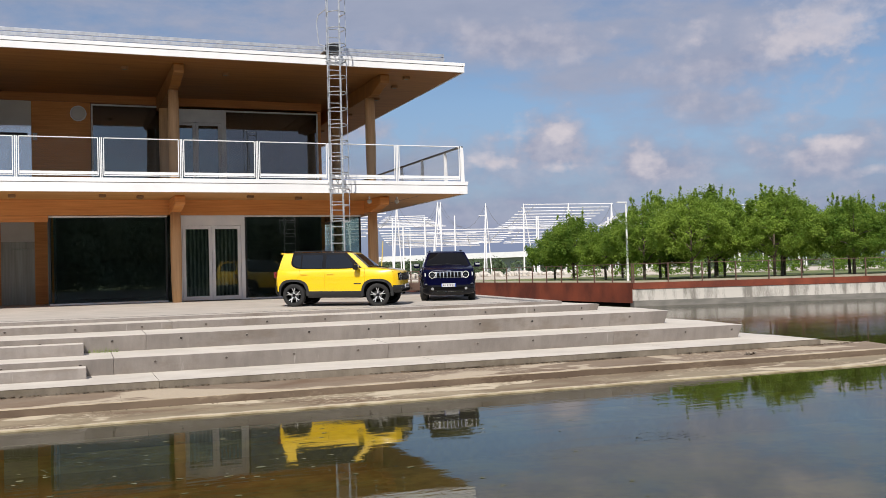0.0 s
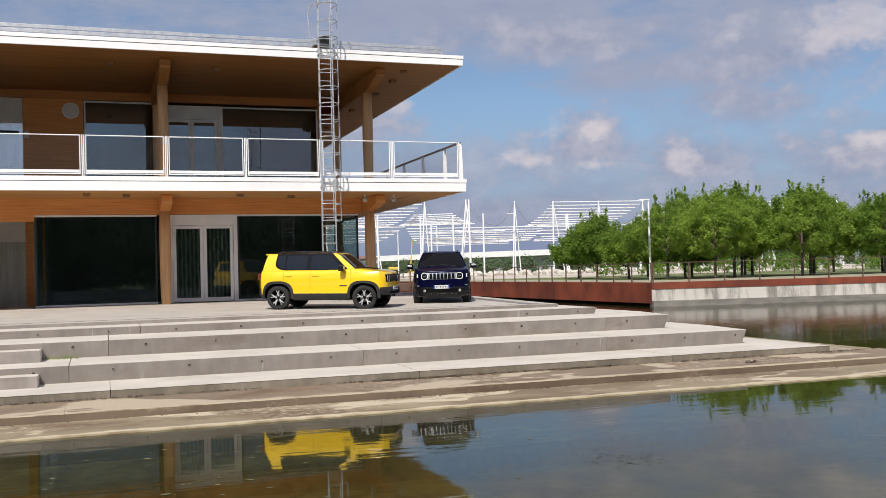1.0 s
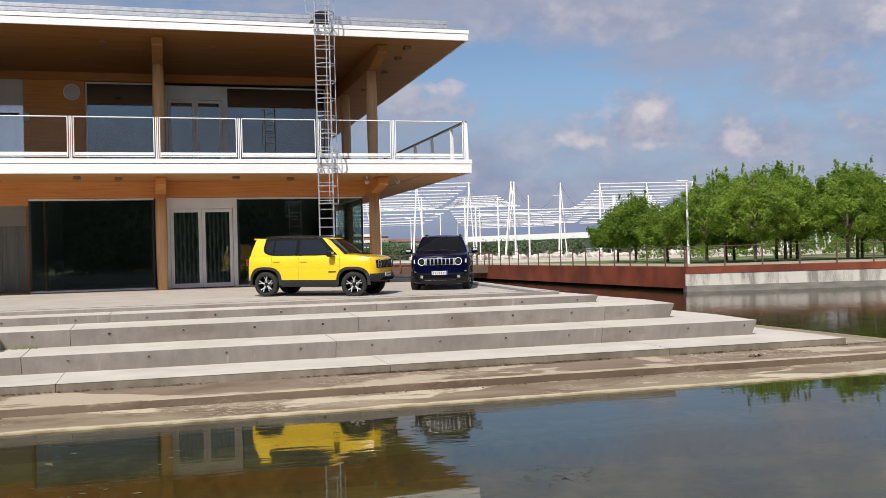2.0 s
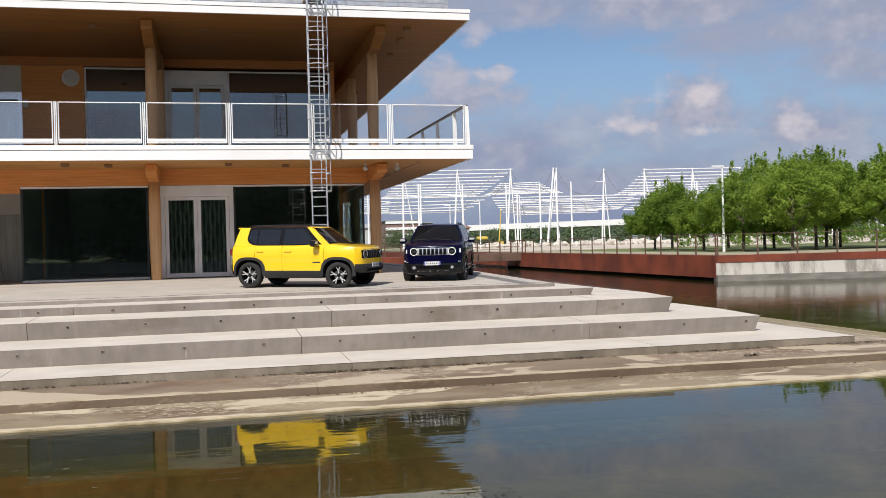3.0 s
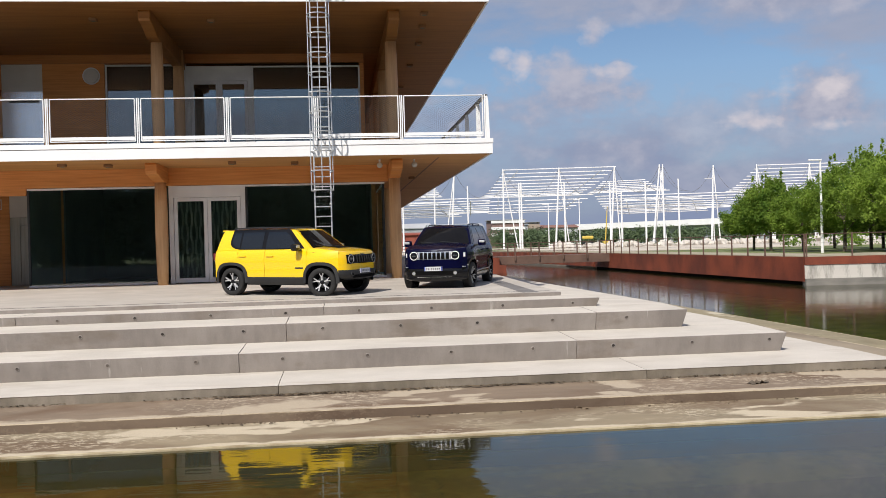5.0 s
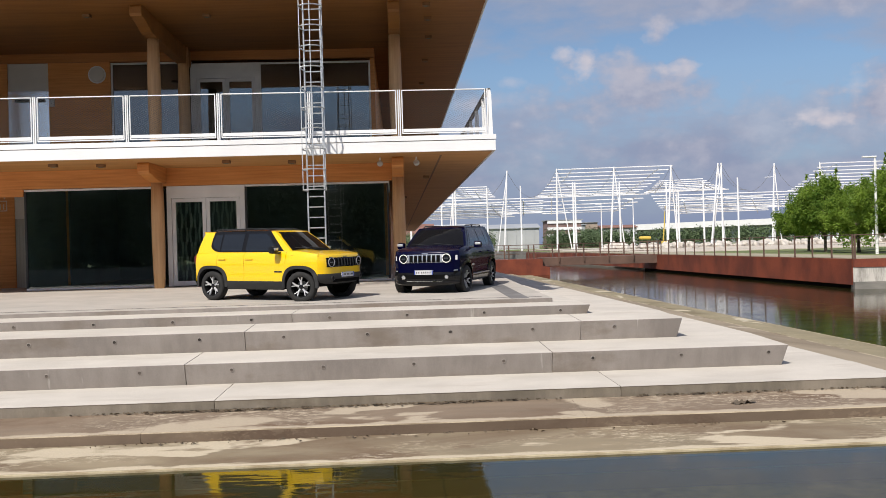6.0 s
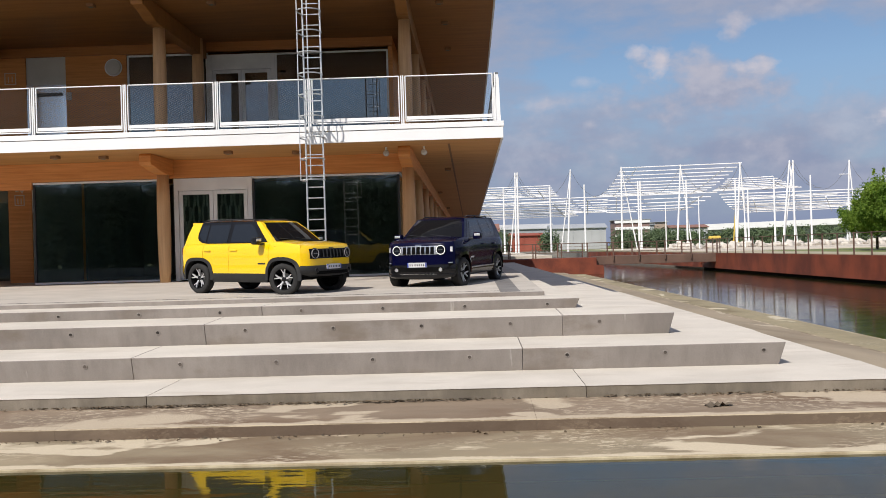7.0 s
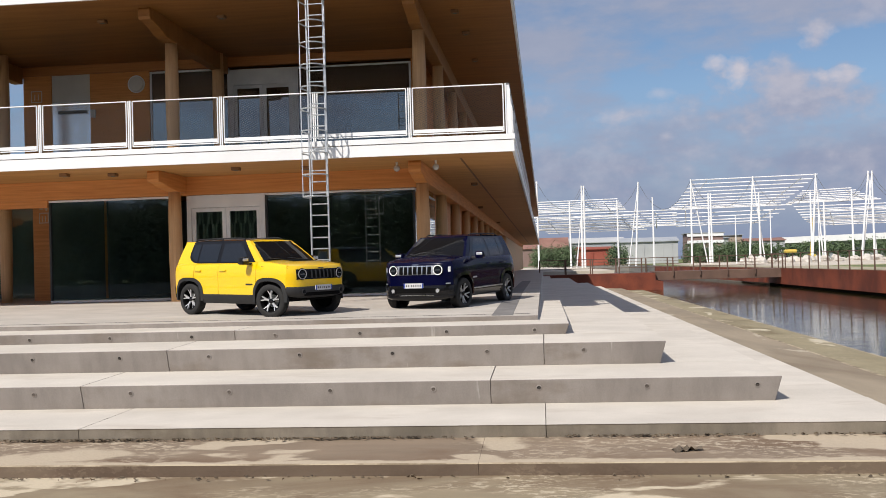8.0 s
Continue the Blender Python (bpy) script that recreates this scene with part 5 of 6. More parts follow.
def wrap(rows, n=28):
    """A skin round the nose: each row gives height, lift, and how far it rises towards the sides."""
    out = []
    for z, dx, rise in rows:
        row = []
        for i in range(n + 1):
            u = -1 + 2 * i / n
            zz = z + rise * abs(u) ** 3
            y = u * nose_w(zz)
            row.append((nose_x(y, zz) + dx * (1 - 0.75 * u ** 8), y + math.copysign(0.024, u) * min(1, abs(dx) * 25) * u ** 6, zz))
        out.append(row)
    return out


def make_car(name, label, m, colour, roof_mat, rough_kit, plate_y, drop, steer):
    c = group_of(name, label, "car", "parked cars", at=m)

    def add(part_name, bm, material, parent, text="", angle=32):
        ob = car_part(part_name, bm, material, parent, text, angle)
        if parent is c and drop:
            ob.matrix_basis = Matrix.Translation((0, 0, -drop))
        return ob

    lower = M["cladding"] if rough_kit else M["gloss_black"]
    # dark inner shell, so that the seams and arches are deep
    bm = bmesh.new()
    box(bm, -1.80, 1.70, -0.62, 0.62, 0.34, 1.08, 0.03)
    box(bm, -0.78, 0.78, -0.80, 0.80, 0.34, 1.04, 0.02)
    box(bm, -0.9, 0.9, -0.62, 0.62, 0.27, 0.36, 0.02)
    for x0, x1 in ((-1.80, -1.765), (1.735, 1.765)):
        box(bm, x0, x1, -0.78, 0.78, 0.4, 1.02, 0.01)
    add("underbody", bm, M["slot_black"], c)
    for s in (-1, 1):
        bm = bmesh.new()
        side_panel(bm, s, 0.905, NOSE_END)
        add("fender", bm, colour, c)
        for x0, x1, hx in ((-0.305, 0.898, -0.24), (-1.10, -0.312, -1.05)):
            bm = bmesh.new()
            side_panel(bm, s, x0, x1)
            d = add("door", bm, colour, c)
            bm = bmesh.new()
            y = half_width(hx, 0.98)
            box(bm, hx - 0.01, hx + 0.20, s * (y + 0.002), s * (y + 0.034), 0.955, 0.99, 0.012)
            add("handle", bm, colour, d)
        bm = bmesh.new()
        side_panel(bm, s, -1.80, -1.107)
        add("quarter_panel", bm, colour, c)
        # arch cladding
        for cx in (-AXLE, AXLE):
            bm = bmesh.new()
            inner, outer, outer2, inner2 = [], [], [], []
            for k in range(41):
                t = math.pi * k / 40
                ct, st = math.cos(t), math.sin(t)
                e = 2 / 2.8
                u, v = math.copysign(abs(ct) ** e, ct), abs(st) ** e
                for lst, ra, rb, dy in ((inner, 0.405, 0.405, 0.02), (outer, 0.482, 0.477, 0.014), (outer2, 0.482, 0.477, -0.02), (inner2, 0.405, 0.405, -0.12)):
                    x, z = cx + u * ra, 0.345 + v * rb
                    z = z if t not in (0, math.pi) else 0.32
                    lst.append((x, s * (half_width(max(-1.8, min(1.745, x)), max(z, 0.45)) + dy), z))
            sheet(bm, [inner2, inner, outer, outer2])
            add("arch_cladding", bm, lower, c)
            bm = bmesh.new()
            box(bm, cx - 0.42, cx + 0.42, s * 0.40, s * 0.60, 0.36, 0.80, 0.05)
            add("wheel_well", bm, M["slot_black"], c)
        # sill
        bm = bmesh.new()
        rows = []
        for k in range(17):
            x = -0.84 + 1.68 * k / 16
            rows.append([(x, s * (half_width(x, 0.45) - 0.01), 0.475), (x, s * (half_width(x, 0.45) + 0.016), 0.455), (x, s * (half_width(x, 0.4) + 0.018), 0.36), (x, s * (half_width(x, 0.4) - 0.03), 0.27), (x, s * 0.6, 0.26)])
        sheet(bm, rows)
        add("sill_cladding", bm, lower, c)
        # mirror
        bm = bmesh.new()
        box(bm, 0.60, 0.77, s * 0.90, s * 1.10, 1.09, 1.255, 0.045)
        mir = add("mirror", bm, M["gloss_black"] if rough_kit else colour, c)
        bm = bmesh.new()
        box(bm, 0.64, 0.74, s * 0.79, s * 0.93, 1.085, 1.135, 0.012)
        add("mirror_arm", bm, M["black"], mir)
        bm = bmesh.new()
        box(bm, 0.764, 0.776, s * 0.945, s * 1.085, 1.17, 1.225, 0.004)
        add("mirror_trim", bm, M["alloy"], mir)
    # hood
    bm = bmesh.new()
    rows = []
    for k in range(17):
        t = k / 16
        row = []
        for j in range(25):
            u = -1 + 2 * j / 24
            xe, ye, ze = hood_edge(u)
            x = 0.90 + (xe - 0.90) * t
            w = half_width(x, belt_z(x)) - 0.004
            bulge = 0.010 * max(0, 1 - (abs(u) / 0.45) ** 4)
            row.append((x, u * w, belt_z(x) + (0.03 + bulge * (1 - t)) * (1 - abs(u) ** 3) - 0.012 * max(0, (t - 0.85) / 0.15) ** 2))
        rows.append(row)
    sheet(bm, rows)
    for j in (0, -1):
        sheet(bm, [[r[j] for r in rows], [(r[j][0], r[j][1] * 0.995, r[j][2] - 0.035) for r in rows]])
    hood = add("hood", bm, colour, c, "", 50)
    if rough_kit:
        bm = bmesh.new()
        rows = []
        for k in range(9):
            x = 1.06 + 0.42 * k / 8
            t = (x - 0.9) / 1.0
            rows.append([(x, y, belt_z(x) + (0.03 + 0.010 * (1 - t)) * (1 - (abs(y) / 0.82) ** 3) + 0.004) for y in [-0.34 + 0.085 * j for j in range(9)]])
        sheet(bm, rows)
        car_part("hood_decal", bm, M["slot_black"], hood, "matt black anti-glare decal")
    # nose
    base = 0.60 if rough_kit else 0.53
    rows = wrap([(base + (1.0 - base) * j / 9, 0.0, 0.0) for j in range(10)])
    rows.append([(hood_edge(u)[0] + 0.018, hood_edge(u)[1], hood_edge(u)[2] - 0.012) for u in [-1 + 2 * i / 28 for i in range(29)]])
    rows.append([hood_edge(u) for u in [-1 + 2 * i / 28 for i in range(29)]])
    bm = bmesh.new()
    sheet(bm, rows)
    add("nose", bm, colour, c, "", 45)
    # bumper
    bm = bmesh.new()
    if rough_kit:
        sheet(bm, wrap([(0.63, 0.004, 0.0), (0.615, 0.035, 0.0), (0.56, 0.05, 0.0), (0.50, 0.045, 0.012), (0.43, 0.0, 0.04), (0.39, -0.08, 0.06), (0.375, -0.3, 0.06)]))
    else:
        sheet(bm, wrap([(0.555, 0.004, 0.0), (0.54, 0.03, 0.0), (0.47, 0.045, 0.0), (0.40, 0.045, 0.0), (0.345, 0.03, 0.01)]))
    front_bumper = add("front_bumper", bm, lower, c, "", 45)
    if not rough_kit:
        bm = bmesh.new()
        sheet(bm, wrap([(0.347, 0.028, 0.01), (0.335, 0.05, 0.01), (0.28, 0.045, 0.02), (0.235, 0.0, 0.04), (0.22, -0.10, 0.05), (0.22, -0.4, 0.05)]))
        car_part("lower_lip", bm, M["gloss_black"], front_bumper)
        bm = nose_panel(-0.45, 0.45, 0.338, 0.352, 0.056, 0.02)
        car_part("chrome_strip", bm, M["chrome"], front_bumper)
        for s in (-1, 1):
            ya, yb = (0.70, 0.775) if s > 0 else (-0.775, -0.70)
            bm = nose_panel(ya, yb, 0.47, 0.60, 0.03, 0.03, 4, 3)
            car_part("corner_intake", bm, M["slot_black"], front_bumper)
            bm = nose_panel(ya, yb, 0.585, 0.605, 0.04, 0.02, 4, 1)
            car_part("intake_trim", bm, M["steel"], front_bumper)
    bm = nose_panel(-0.50, 0.50, 0.44 if rough_kit else 0.40, 0.51 if rough_kit else 0.50, 0.052)
    car_part("lower_intake", bm, M["slot_black"], front_bumper)
    # grille and lamps
    if rough_kit:
        g = add("grille", nose_panel(-0.655, 0.655, 0.775, 0.985, 0.006, 0.03, 24), M["gloss_black"], c)
    else:
        g = add("grille", nose_panel(-0.60, 0.60, 0.785, 0.98, 0.006, 0.03, 24), M["satin"], c, "satin silver seven-slot grille")
    for k in range(7):
        y = (k - 3) * 0.113
        if not rough_kit:
            bm = nose_panel(y - 0.047, y + 0.047, 0.792, 0.972, 0.014, 0.02, 3, 3)
            car_part("slot_surround", bm, M["chrome"], g, "chrome slot surround")
        bm = nose_panel(y - (0.037 if rough_kit else 0.041), y + (0.037 if rough_kit else 0.041), 0.81 if rough_kit else 0.80, 0.955 if rough_kit else 0.962, 0.018 if not rough_kit else 0.010, 0.006, 3, 3)
        car_part("grille_slot", bm, M["slot_black"], g)
        if rough_kit:
            bm = nose_panel(y + 0.042, y + 0.071, 0.80, 0.965, 0.020, 0.02, 2, 3)
            car_part("grille_bar", bm, M["cladding"], g)
    for y in (-0.535, 0.535):
        lamp = add("headlight", disc_on_nose(y, 0.885, 0.0, 0.118, 0.018), M["slot_black"], c)
        car_part("light_ring", disc_on_nose(y, 0.885, 0.092, 0.105 if rough_kit else 0.108, 0.030), M["lens"] if rough_kit else M["ring"], lamp, "white daylight ring")
        car_part("lens", disc_on_nose(y, 0.885, 0.0, 0.060, 0.024), M["car_glass"], lamp)
        car_part("light_bar", nose_panel(y - 0.05, y + 0.05, 0.878, 0.892, 0.040, 0.01, 3, 1), M["steel_dark"], lamp)
        fz = 0.53 if rough_kit else 0.445
        fog = add("fog_lamp", disc_on_nose(y, fz, 0.0, 0.04, 0.062), M["lens"] if not rough_kit else M["gloss_black"], c)
        car_part("fog_trim", disc_on_nose(y, fz, 0.04, 0.054, 0.066), M["chrome"] if not rough_kit else M["cladding"], fog)
        if not rough_kit:
            ya, yb = (0.735, 0.775) if y > 0 else (-0.775, -0.735)
            add("side_marker", nose_panel(ya, yb, 0.84, 0.95, 0.008, 0.02, 3, 2), M["amber_white"], c)
    # small badge over the grille, as a plain bar
    bm = nose_panel(-0.075, 0.075, 0.995, 1.012, 0.006, 0.01, 3, 1)
    add("hood_badge", bm, M["black"] if rough_kit else M["chrome"], c)
    # number plate: plain bars stand for the writing
    pz = 0.545 if rough_kit else 0.50
    bm = nose_panel(plate_y - 0.235, plate_y + 0.235, pz + 0.002, pz + 0.108, 0.062, 0.02, 6, 2)
    pl = add("number_plate", bm, M["plate"], c, "white number plate with blue ends")
    for a, b in ((-0.234, -0.205), (0.205, 0.234)):
        bm = nose_panel(plate_y + a, plate_y + b, pz + 0.004, pz + 0.106, 0.065, 0.004, 2, 2)
        car_part("plate_end", bm, M["plate_blue"], pl)
    for k in range(7):
        y = plate_y - 0.165 + k * 0.052 + (0.02 if k > 1 else 0)
        bm = nose_panel(y - 0.011, y + 0.011, pz + 0.035, pz + 0.075, 0.066, 0.003, 1, 1)
        car_part("plate_bar", bm, M["cladding"], pl)
    # tail
    def tail_x(u, z):
        return -1.93 + 0.04 * u * u + 0.09 * u ** 10 + 0.12 * max(0, (z - 0.75) / 0.37) ** 1.6 * (1 - u ** 8)

    us = [-1 + 2 * i / 18 for i in range(19)]
    bm = bmesh.new()
    sheet(bm, [[(tail_x(u, z), u * half_width(-1.80, z), z) for u in us] for z in (0.5, 0.62, 0.74, 0.86, 0.98, 1.06, 1.12)])
    add("tailgate", bm, colour, c)
    bm = bmesh.new()
    sheet(bm, [[(tail_x(u, z) + dx * (1 - 0.7 * u ** 8), u * (half_width(-1.80, z) + 0.015), z) for u in us] for z, dx in ((0.63, 0.0), (0.61, -0.03), (0.46, -0.03), (0.36, 0.03), (0.33, 0.2))])
    add("rear_bumper", bm, lower, c)
    for s in (-1, 1):
        bm = bmesh.new()
        box(bm, -1.945, -1.86, s * 0.57, s * 0.735, 0.86, 1.05, 0.02)
        add("tail_lamp", bm, M["red_lens"], c)
    # glasshouse shell
    bm = bmesh.new()
    zs = [1.115, 1.20, 1.32, 1.44, 1.52, ROOF_Z]
    for s in (-1, 1):
        sheet(bm, [[(rear_x(z) + (front_x(z) - rear_x(z)) * k / 16, s * green_w(z), z) for k in range(17)] for z in zs])
    sheet(bm, [[(front_x(z) + 0.07 * (1 - abs(u) ** 2.5), u * green_w(z), z) for u in [-1 + k / 8 for k in range(17)]] for z in zs])
    sheet(bm, [[(rear_x(z) - 0.04 * (1 - abs(u) ** 3), u * green_w(z), z) for u in [-1 + k / 8 for k in range(17)]] for z in zs])
    add("cabin_shell", bm, colour, c, "", 50)
    zr = ROOF_Z

    def roof_rows(x0, x1, lift):
        xa, xb = rear_x(zr) - 0.05, front_x(zr) + 0.02
        rows = []
        for k in range(19):
            x = x0 + (x1 - x0) * k / 18
            t = (x - xa) / (xb - xa)
            edge = 0.04 * (1 - abs(2 * t - 1) ** 6)
            rows.append([(x + 0.05 * (1 - abs(u) ** 2.5) * max(0, (t - 0.9) / 0.1), u * (green_w(zr) + 0.003), zr + lift + edge * (1 - abs(u) ** 3.2) + 0.014 * (1 - (2 * t - 1) ** 2)) for u in [-1 + j / 9 for j in range(19)]])
        return rows

    xa, xb, xm = rear_x(zr) - 0.05, front_x(zr) + 0.02, 0.30
    bm = bmesh.new()
    sheet(bm, roof_rows(xa, xm, 0.0))
    add("roof_panel", bm, roof_mat, c, "black roof" if rough_kit else "", 50)
    bm = bmesh.new()
    sheet(bm, roof_rows(xm + 0.002, xb, 0.0))
    add("roof_header", bm, colour, c, "", 50)

    def side_glass(s, pts, lift, name, material, parent):
        bm = bmesh.new()
        cols = []
        for (xa, za), (xb, zb) in pts:
            cols.append([(xa + (xb - xa) * k / 4, s * (green_w(za + (zb - za) * k / 4) + lift), za + (zb - za) * k / 4) for k in range(5)])
        sheet(bm, cols)
        return add(name, bm, material, parent)

    top = ROOF_Z + 0.006 if rough_kit else 1.582
    for s in (-1, 1):
        surround = side_glass(s, [((-1.40, 1.34), (-1.37, top - 0.03)), ((-1.385, 1.26), (-1.345, top)), ((-1.33, 1.20), (-1.30, top)), ((-1.22, 1.15), (-1.18, top)), ((-1.08, 1.13), (-1.06, top)), ((-0.36, 1.128), (-0.36, top)), ((0.55, 1.128), (0.24, top)), ((0.82, 1.135), (0.31, top))], 0.004, "window_surround", M["gloss_black"], c)
        for pts in ([((-1.345, 1.32), (-1.31, 1.53)), ((-1.26, 1.22), (-1.25, 1.54)), ((-1.09, 1.16), (-1.10, 1.545))], [((-1.05, 1.155), (-1.05, 1.545)), ((-0.42, 1.15), (-0.42, 1.55))], [((-0.31, 1.15), (-0.31, 1.55)), ((0.50, 1.155), (0.20, 1.55)), ((0.62, 1.155), (0.34, 1.46))]):
            side_glass(s, pts, 0.009, "side_window", M["car_glass"], surround)
    bm = bmesh.new()
    sheet(bm, [[(front_x(z) + 0.07 * (1 - abs(u) ** 2.5) + 0.008, u * (green_w(z) - 0.055), z + 0.004) for u in [-1 + k / 8 for k in range(17)]] for z in (1.155, 1.26, 1.36, 1.46, 1.575)])
    ws = add("windscreen", bm, M["windscreen"], c)
    for y in (-0.1, 0.45):
        bm = bmesh.new()
        rod(bm, (front_x(1.16) + 0.075, y, 1.175), (front_x(1.22) + 0.07, y - 0.5, 1.225), 0.008, sides=5)
        car_part("wiper", bm, M["black"], ws)
    bm = bmesh.new()
    sheet(bm, [[(rear_x(z) - 0.04 * (1 - abs(u) ** 3) - 0.006, u * (green_w(z) - 0.08), z) for u in [-1 + k / 6 for k in range(13)]] for z in (1.2, 1.35, 1.52)])
    add("rear_window", bm, M["car_glass"], c)
    bm = bmesh.new()
    box(bm, rear_x(zr) - 0.13, rear_x(zr) + 0.08, -0.53, 0.53, zr - 0.03, zr + 0.012, 0.014)
    add("spoiler", bm, colour, c)
    for s in (-1, 1):
        bm = bmesh.new()
        pts = [(-1.42, zr + 0.02), (-1.32, zr + 0.05), (-0.5, zr + 0.062), (0.10, zr + 0.056), (0.22, zr + 0.03)]
        for (xa, za), (xb, zb) in zip(pts, pts[1:]):
            rod(bm, (xa, s * 0.535, za), (xb, s * 0.535, zb), 0.014, sides=6)
        for x in (-0.5,):
            rod(bm, (x, s * 0.535, zr), (x, s * 0.535, zr + 0.07), 0.018, sides=6)
        add("roof_rail", bm, M["black"], c)
        # badge on the front door, as a plain bar
        bm = bmesh.new()
        y = half_width(0.74, 0.7)
        box(bm, 0.58, 0.80, s * (y - 0.02), s * (y + 0.005), 0.665, 0.70)
        add("door_badge", bm, M["black"] if rough_kit else M["alloy"], c)
        if not rough_kit:
            # Silver strip stands for sunlit ground mirrored low in the doors.
            bm = bmesh.new()
            sheet(bm, [[(-0.9 + 0.17 * k, s * (half_width(-0.9 + 0.17 * k, z) + 0.022), z) for k in range(11)] for z in (0.425, 0.455)])
            add("sill_trim", bm, M["satin"], c, "silver strip along the sill, a painted ground reflection")
        if rough_kit:
            bm = bmesh.new()
            y = half_width(1.12, 1.06)
            box(bm, 1.05, 1.13, s * (y - 0.02), s * (y + 0.004), 1.03, 1.055)
            add("fender_badge", bm, M["black"], c)
        for x in (-AXLE, AXLE):
            make_wheel(c, x, s, steer, rough_kit)
    return c


M["satin"] = mat("satin_silver_trim", (0.42, 0.43, 0.45), (0.55, 0.56, 0.58), 0.35, 3, 40, 0.0, metal=0.8)
make_car("yellow_car", "bright yellow compact off-road car with black roof and cladding", pose(7.135, 28.10, 0.030, 0.6, 0.9, -31.6), M["yellow"], M["gloss_black"], True, 0.0, 0.0, 16)
make_car("blue_car", "dark blue compact off-road car with a chrome grille", pose(11.27, 29.91, 0.035, 0, 1.1, 250.8), M["blue"], M["blue"], False, -0.02, 0.0, -6)

# ---- far bank ----
TURN_WALL = pose(32.3, 51.35, 0, 0, 0, -11.0) @ pose(-32.3, -51.35, 0)


def build_bank():
    slab("channel_wall", "rust red weathered steel wall along the channel", M["corten"], (32.25, 32.45, 51.4, 92.0, -1.27, 0.0), "wall")
    w = slab("channel_wall_bend", "rust red steel wall along the far channel", M["corten"], (0, 0.2, 0, 57.0, -1.27, 0.0), "wall")
    w.matrix_basis = pose(32.2, 92.02, 0, 0, 0, 3.0)
    # Black foot stands for the shadow under the overhanging steel.
    slab("channel_wall_foot", "black foot under the channel wall, shadow as colour", M["slot_black"], (32.46, 32.6, 51.5, 92.0, -2.4, 0.0), "wall")
    for name, label, material, dims in (("pond_wall", "pale concrete pond wall with rain streaks", "stained_wall", (32.28, 130, 51.30, 51.8, -1.12, -0.412)), ("pond_wall_foot", "grey concrete footing along the pond", "wet_concrete", (32.28, 130, 51.12, 51.8, -2.4, -1.124)), ("pond_wall_band", "rust red weathered steel band on the pond wall", "corten", (32.28, 130, 51.26, 51.5, -0.408, 0.0))):
        w = slab(name, label, M[material], dims, "wall")
        w.matrix_basis = TURN_WALL
    bm = bmesh.new()
    prism(bm, [(32.45, 51.5), (130, 51.5 - 18.9), (130, 57), (36.5, 57), (36.5, 149), (32.45, 149)], "z", -0.3, 0.03)
    tagged(part("path", bm, M["path_earth"]), "pale gravel path along the bank", "path", "", "structure")
    r = group_of("bank_railing", "rust brown steel railing with thin wires", "railing", kind="structure")

    def posts(place, count, step):
        for k in range(count):
            bm = bmesh.new()
            box(bm, -0.035, 0.035, -0.035, 0.035, 0.002, 1.22)
            p = part("post", bm, M["corten_dark"], r)
            p.matrix_basis = place @ Matrix.Translation((step * k, 0, 0))
        for z in (1.18, 0.95, 0.72, 0.49, 0.28):
            bm = bmesh.new()
            rod(bm, (0, 0, z), (step * (count - 1), 0, z), 0.022 if z > 1.1 else 0.005, sides=5)
            p = part("rail" if z > 1.1 else "wire", bm, M["corten_dark"] if z > 1.1 else M["steel_dark"], r)
            p.matrix_basis = place

    posts(pose(32.35, 51.5, 0, 0, 0, 90), 18, 2.3)
    posts(TURN_WALL @ pose(32.4, 51.4, 0), 34, 2.3)
    # footbridge
    b = group_of("footbridge", "low footbridge with rust brown sides over the channel", "bridge")
    bm = bmesh.new()
    box(bm, 22.3, 32.6, 87.0, 90.5, -0.72, -0.02, 0.02)
    part("deck", bm, M["corten_dark"], b)
    bm = bmesh.new()
    prism(bm, [(13.3, -0.1), (22.3, -0.1), (22.3, -0.7), (22.9, -0.8), (22.9, -1.6), (13.3, -1.6)], "y", 86.6, 90.5)
    part("abutment", bm, M["corten"], b)
    for y in (86.9, 90.4):
        for k in range(10):
            bm = bmesh.new()
            box(bm, 13.0 + 2.15 * k - 0.05, 13.0 + 2.15 * k + 0.05, y - 0.05, y + 0.05, -0.4, 1.15)
            part("post", bm, M["corten_dark"], b)
        for z in (1.12, 0.85, 0.6, 0.35):
            bm = bmesh.new()
            rod(bm, (13.0, y, z), (32.5, y, z), 0.03 if z > 1.1 else 0.012, sides=5)
            part("rail", bm, M["corten_dark"], b)


M["wet_concrete"] = mat("wet_grey_concrete", (0.13, 0.125, 0.11), (0.22, 0.205, 0.18), 0.6, 1.0, 25, 0.1, stretch=(1, 1, 3))
# Brown-grey of posts and rails; on the deck it holds the steel's shade.
M["corten_dark"] = mat("dark_brown_steel", (0.085, 0.05, 0.037), (0.15, 0.088, 0.064), 0.8, 0.7, 20, 0.1)
build_bank()


def leaf_cloud(rng, clumps, per, size, spread=(0.5, 1.1), tall=1.0):
    verts, faces = [], []
    for cx, cy, cz, cr in clumps:
        for j in range(per):
            d = Vector((rng.gauss(0, 1), rng.gauss(0, 1), rng.gauss(0, 0.8)))
            d = d.normalized() * cr * rng.uniform(*spread)
            d.z *= tall
            c = Vector((cx, cy, cz)) + d
            n = (d.normalized() * 0.7 + Vector((rng.uniform(-.7, .7), rng.uniform(-.7, .7), rng.uniform(-.1, 1.1)))).normalized()
            s = Matrix.Rotation(rng.uniform(0, 6.28), 3, n) @ n.orthogonal().normalized()
            v = n.cross(s)
            L = size * rng.uniform(0.7, 1.25)
            W = L * rng.uniform(0.45, 0.65)
            b = len(verts)
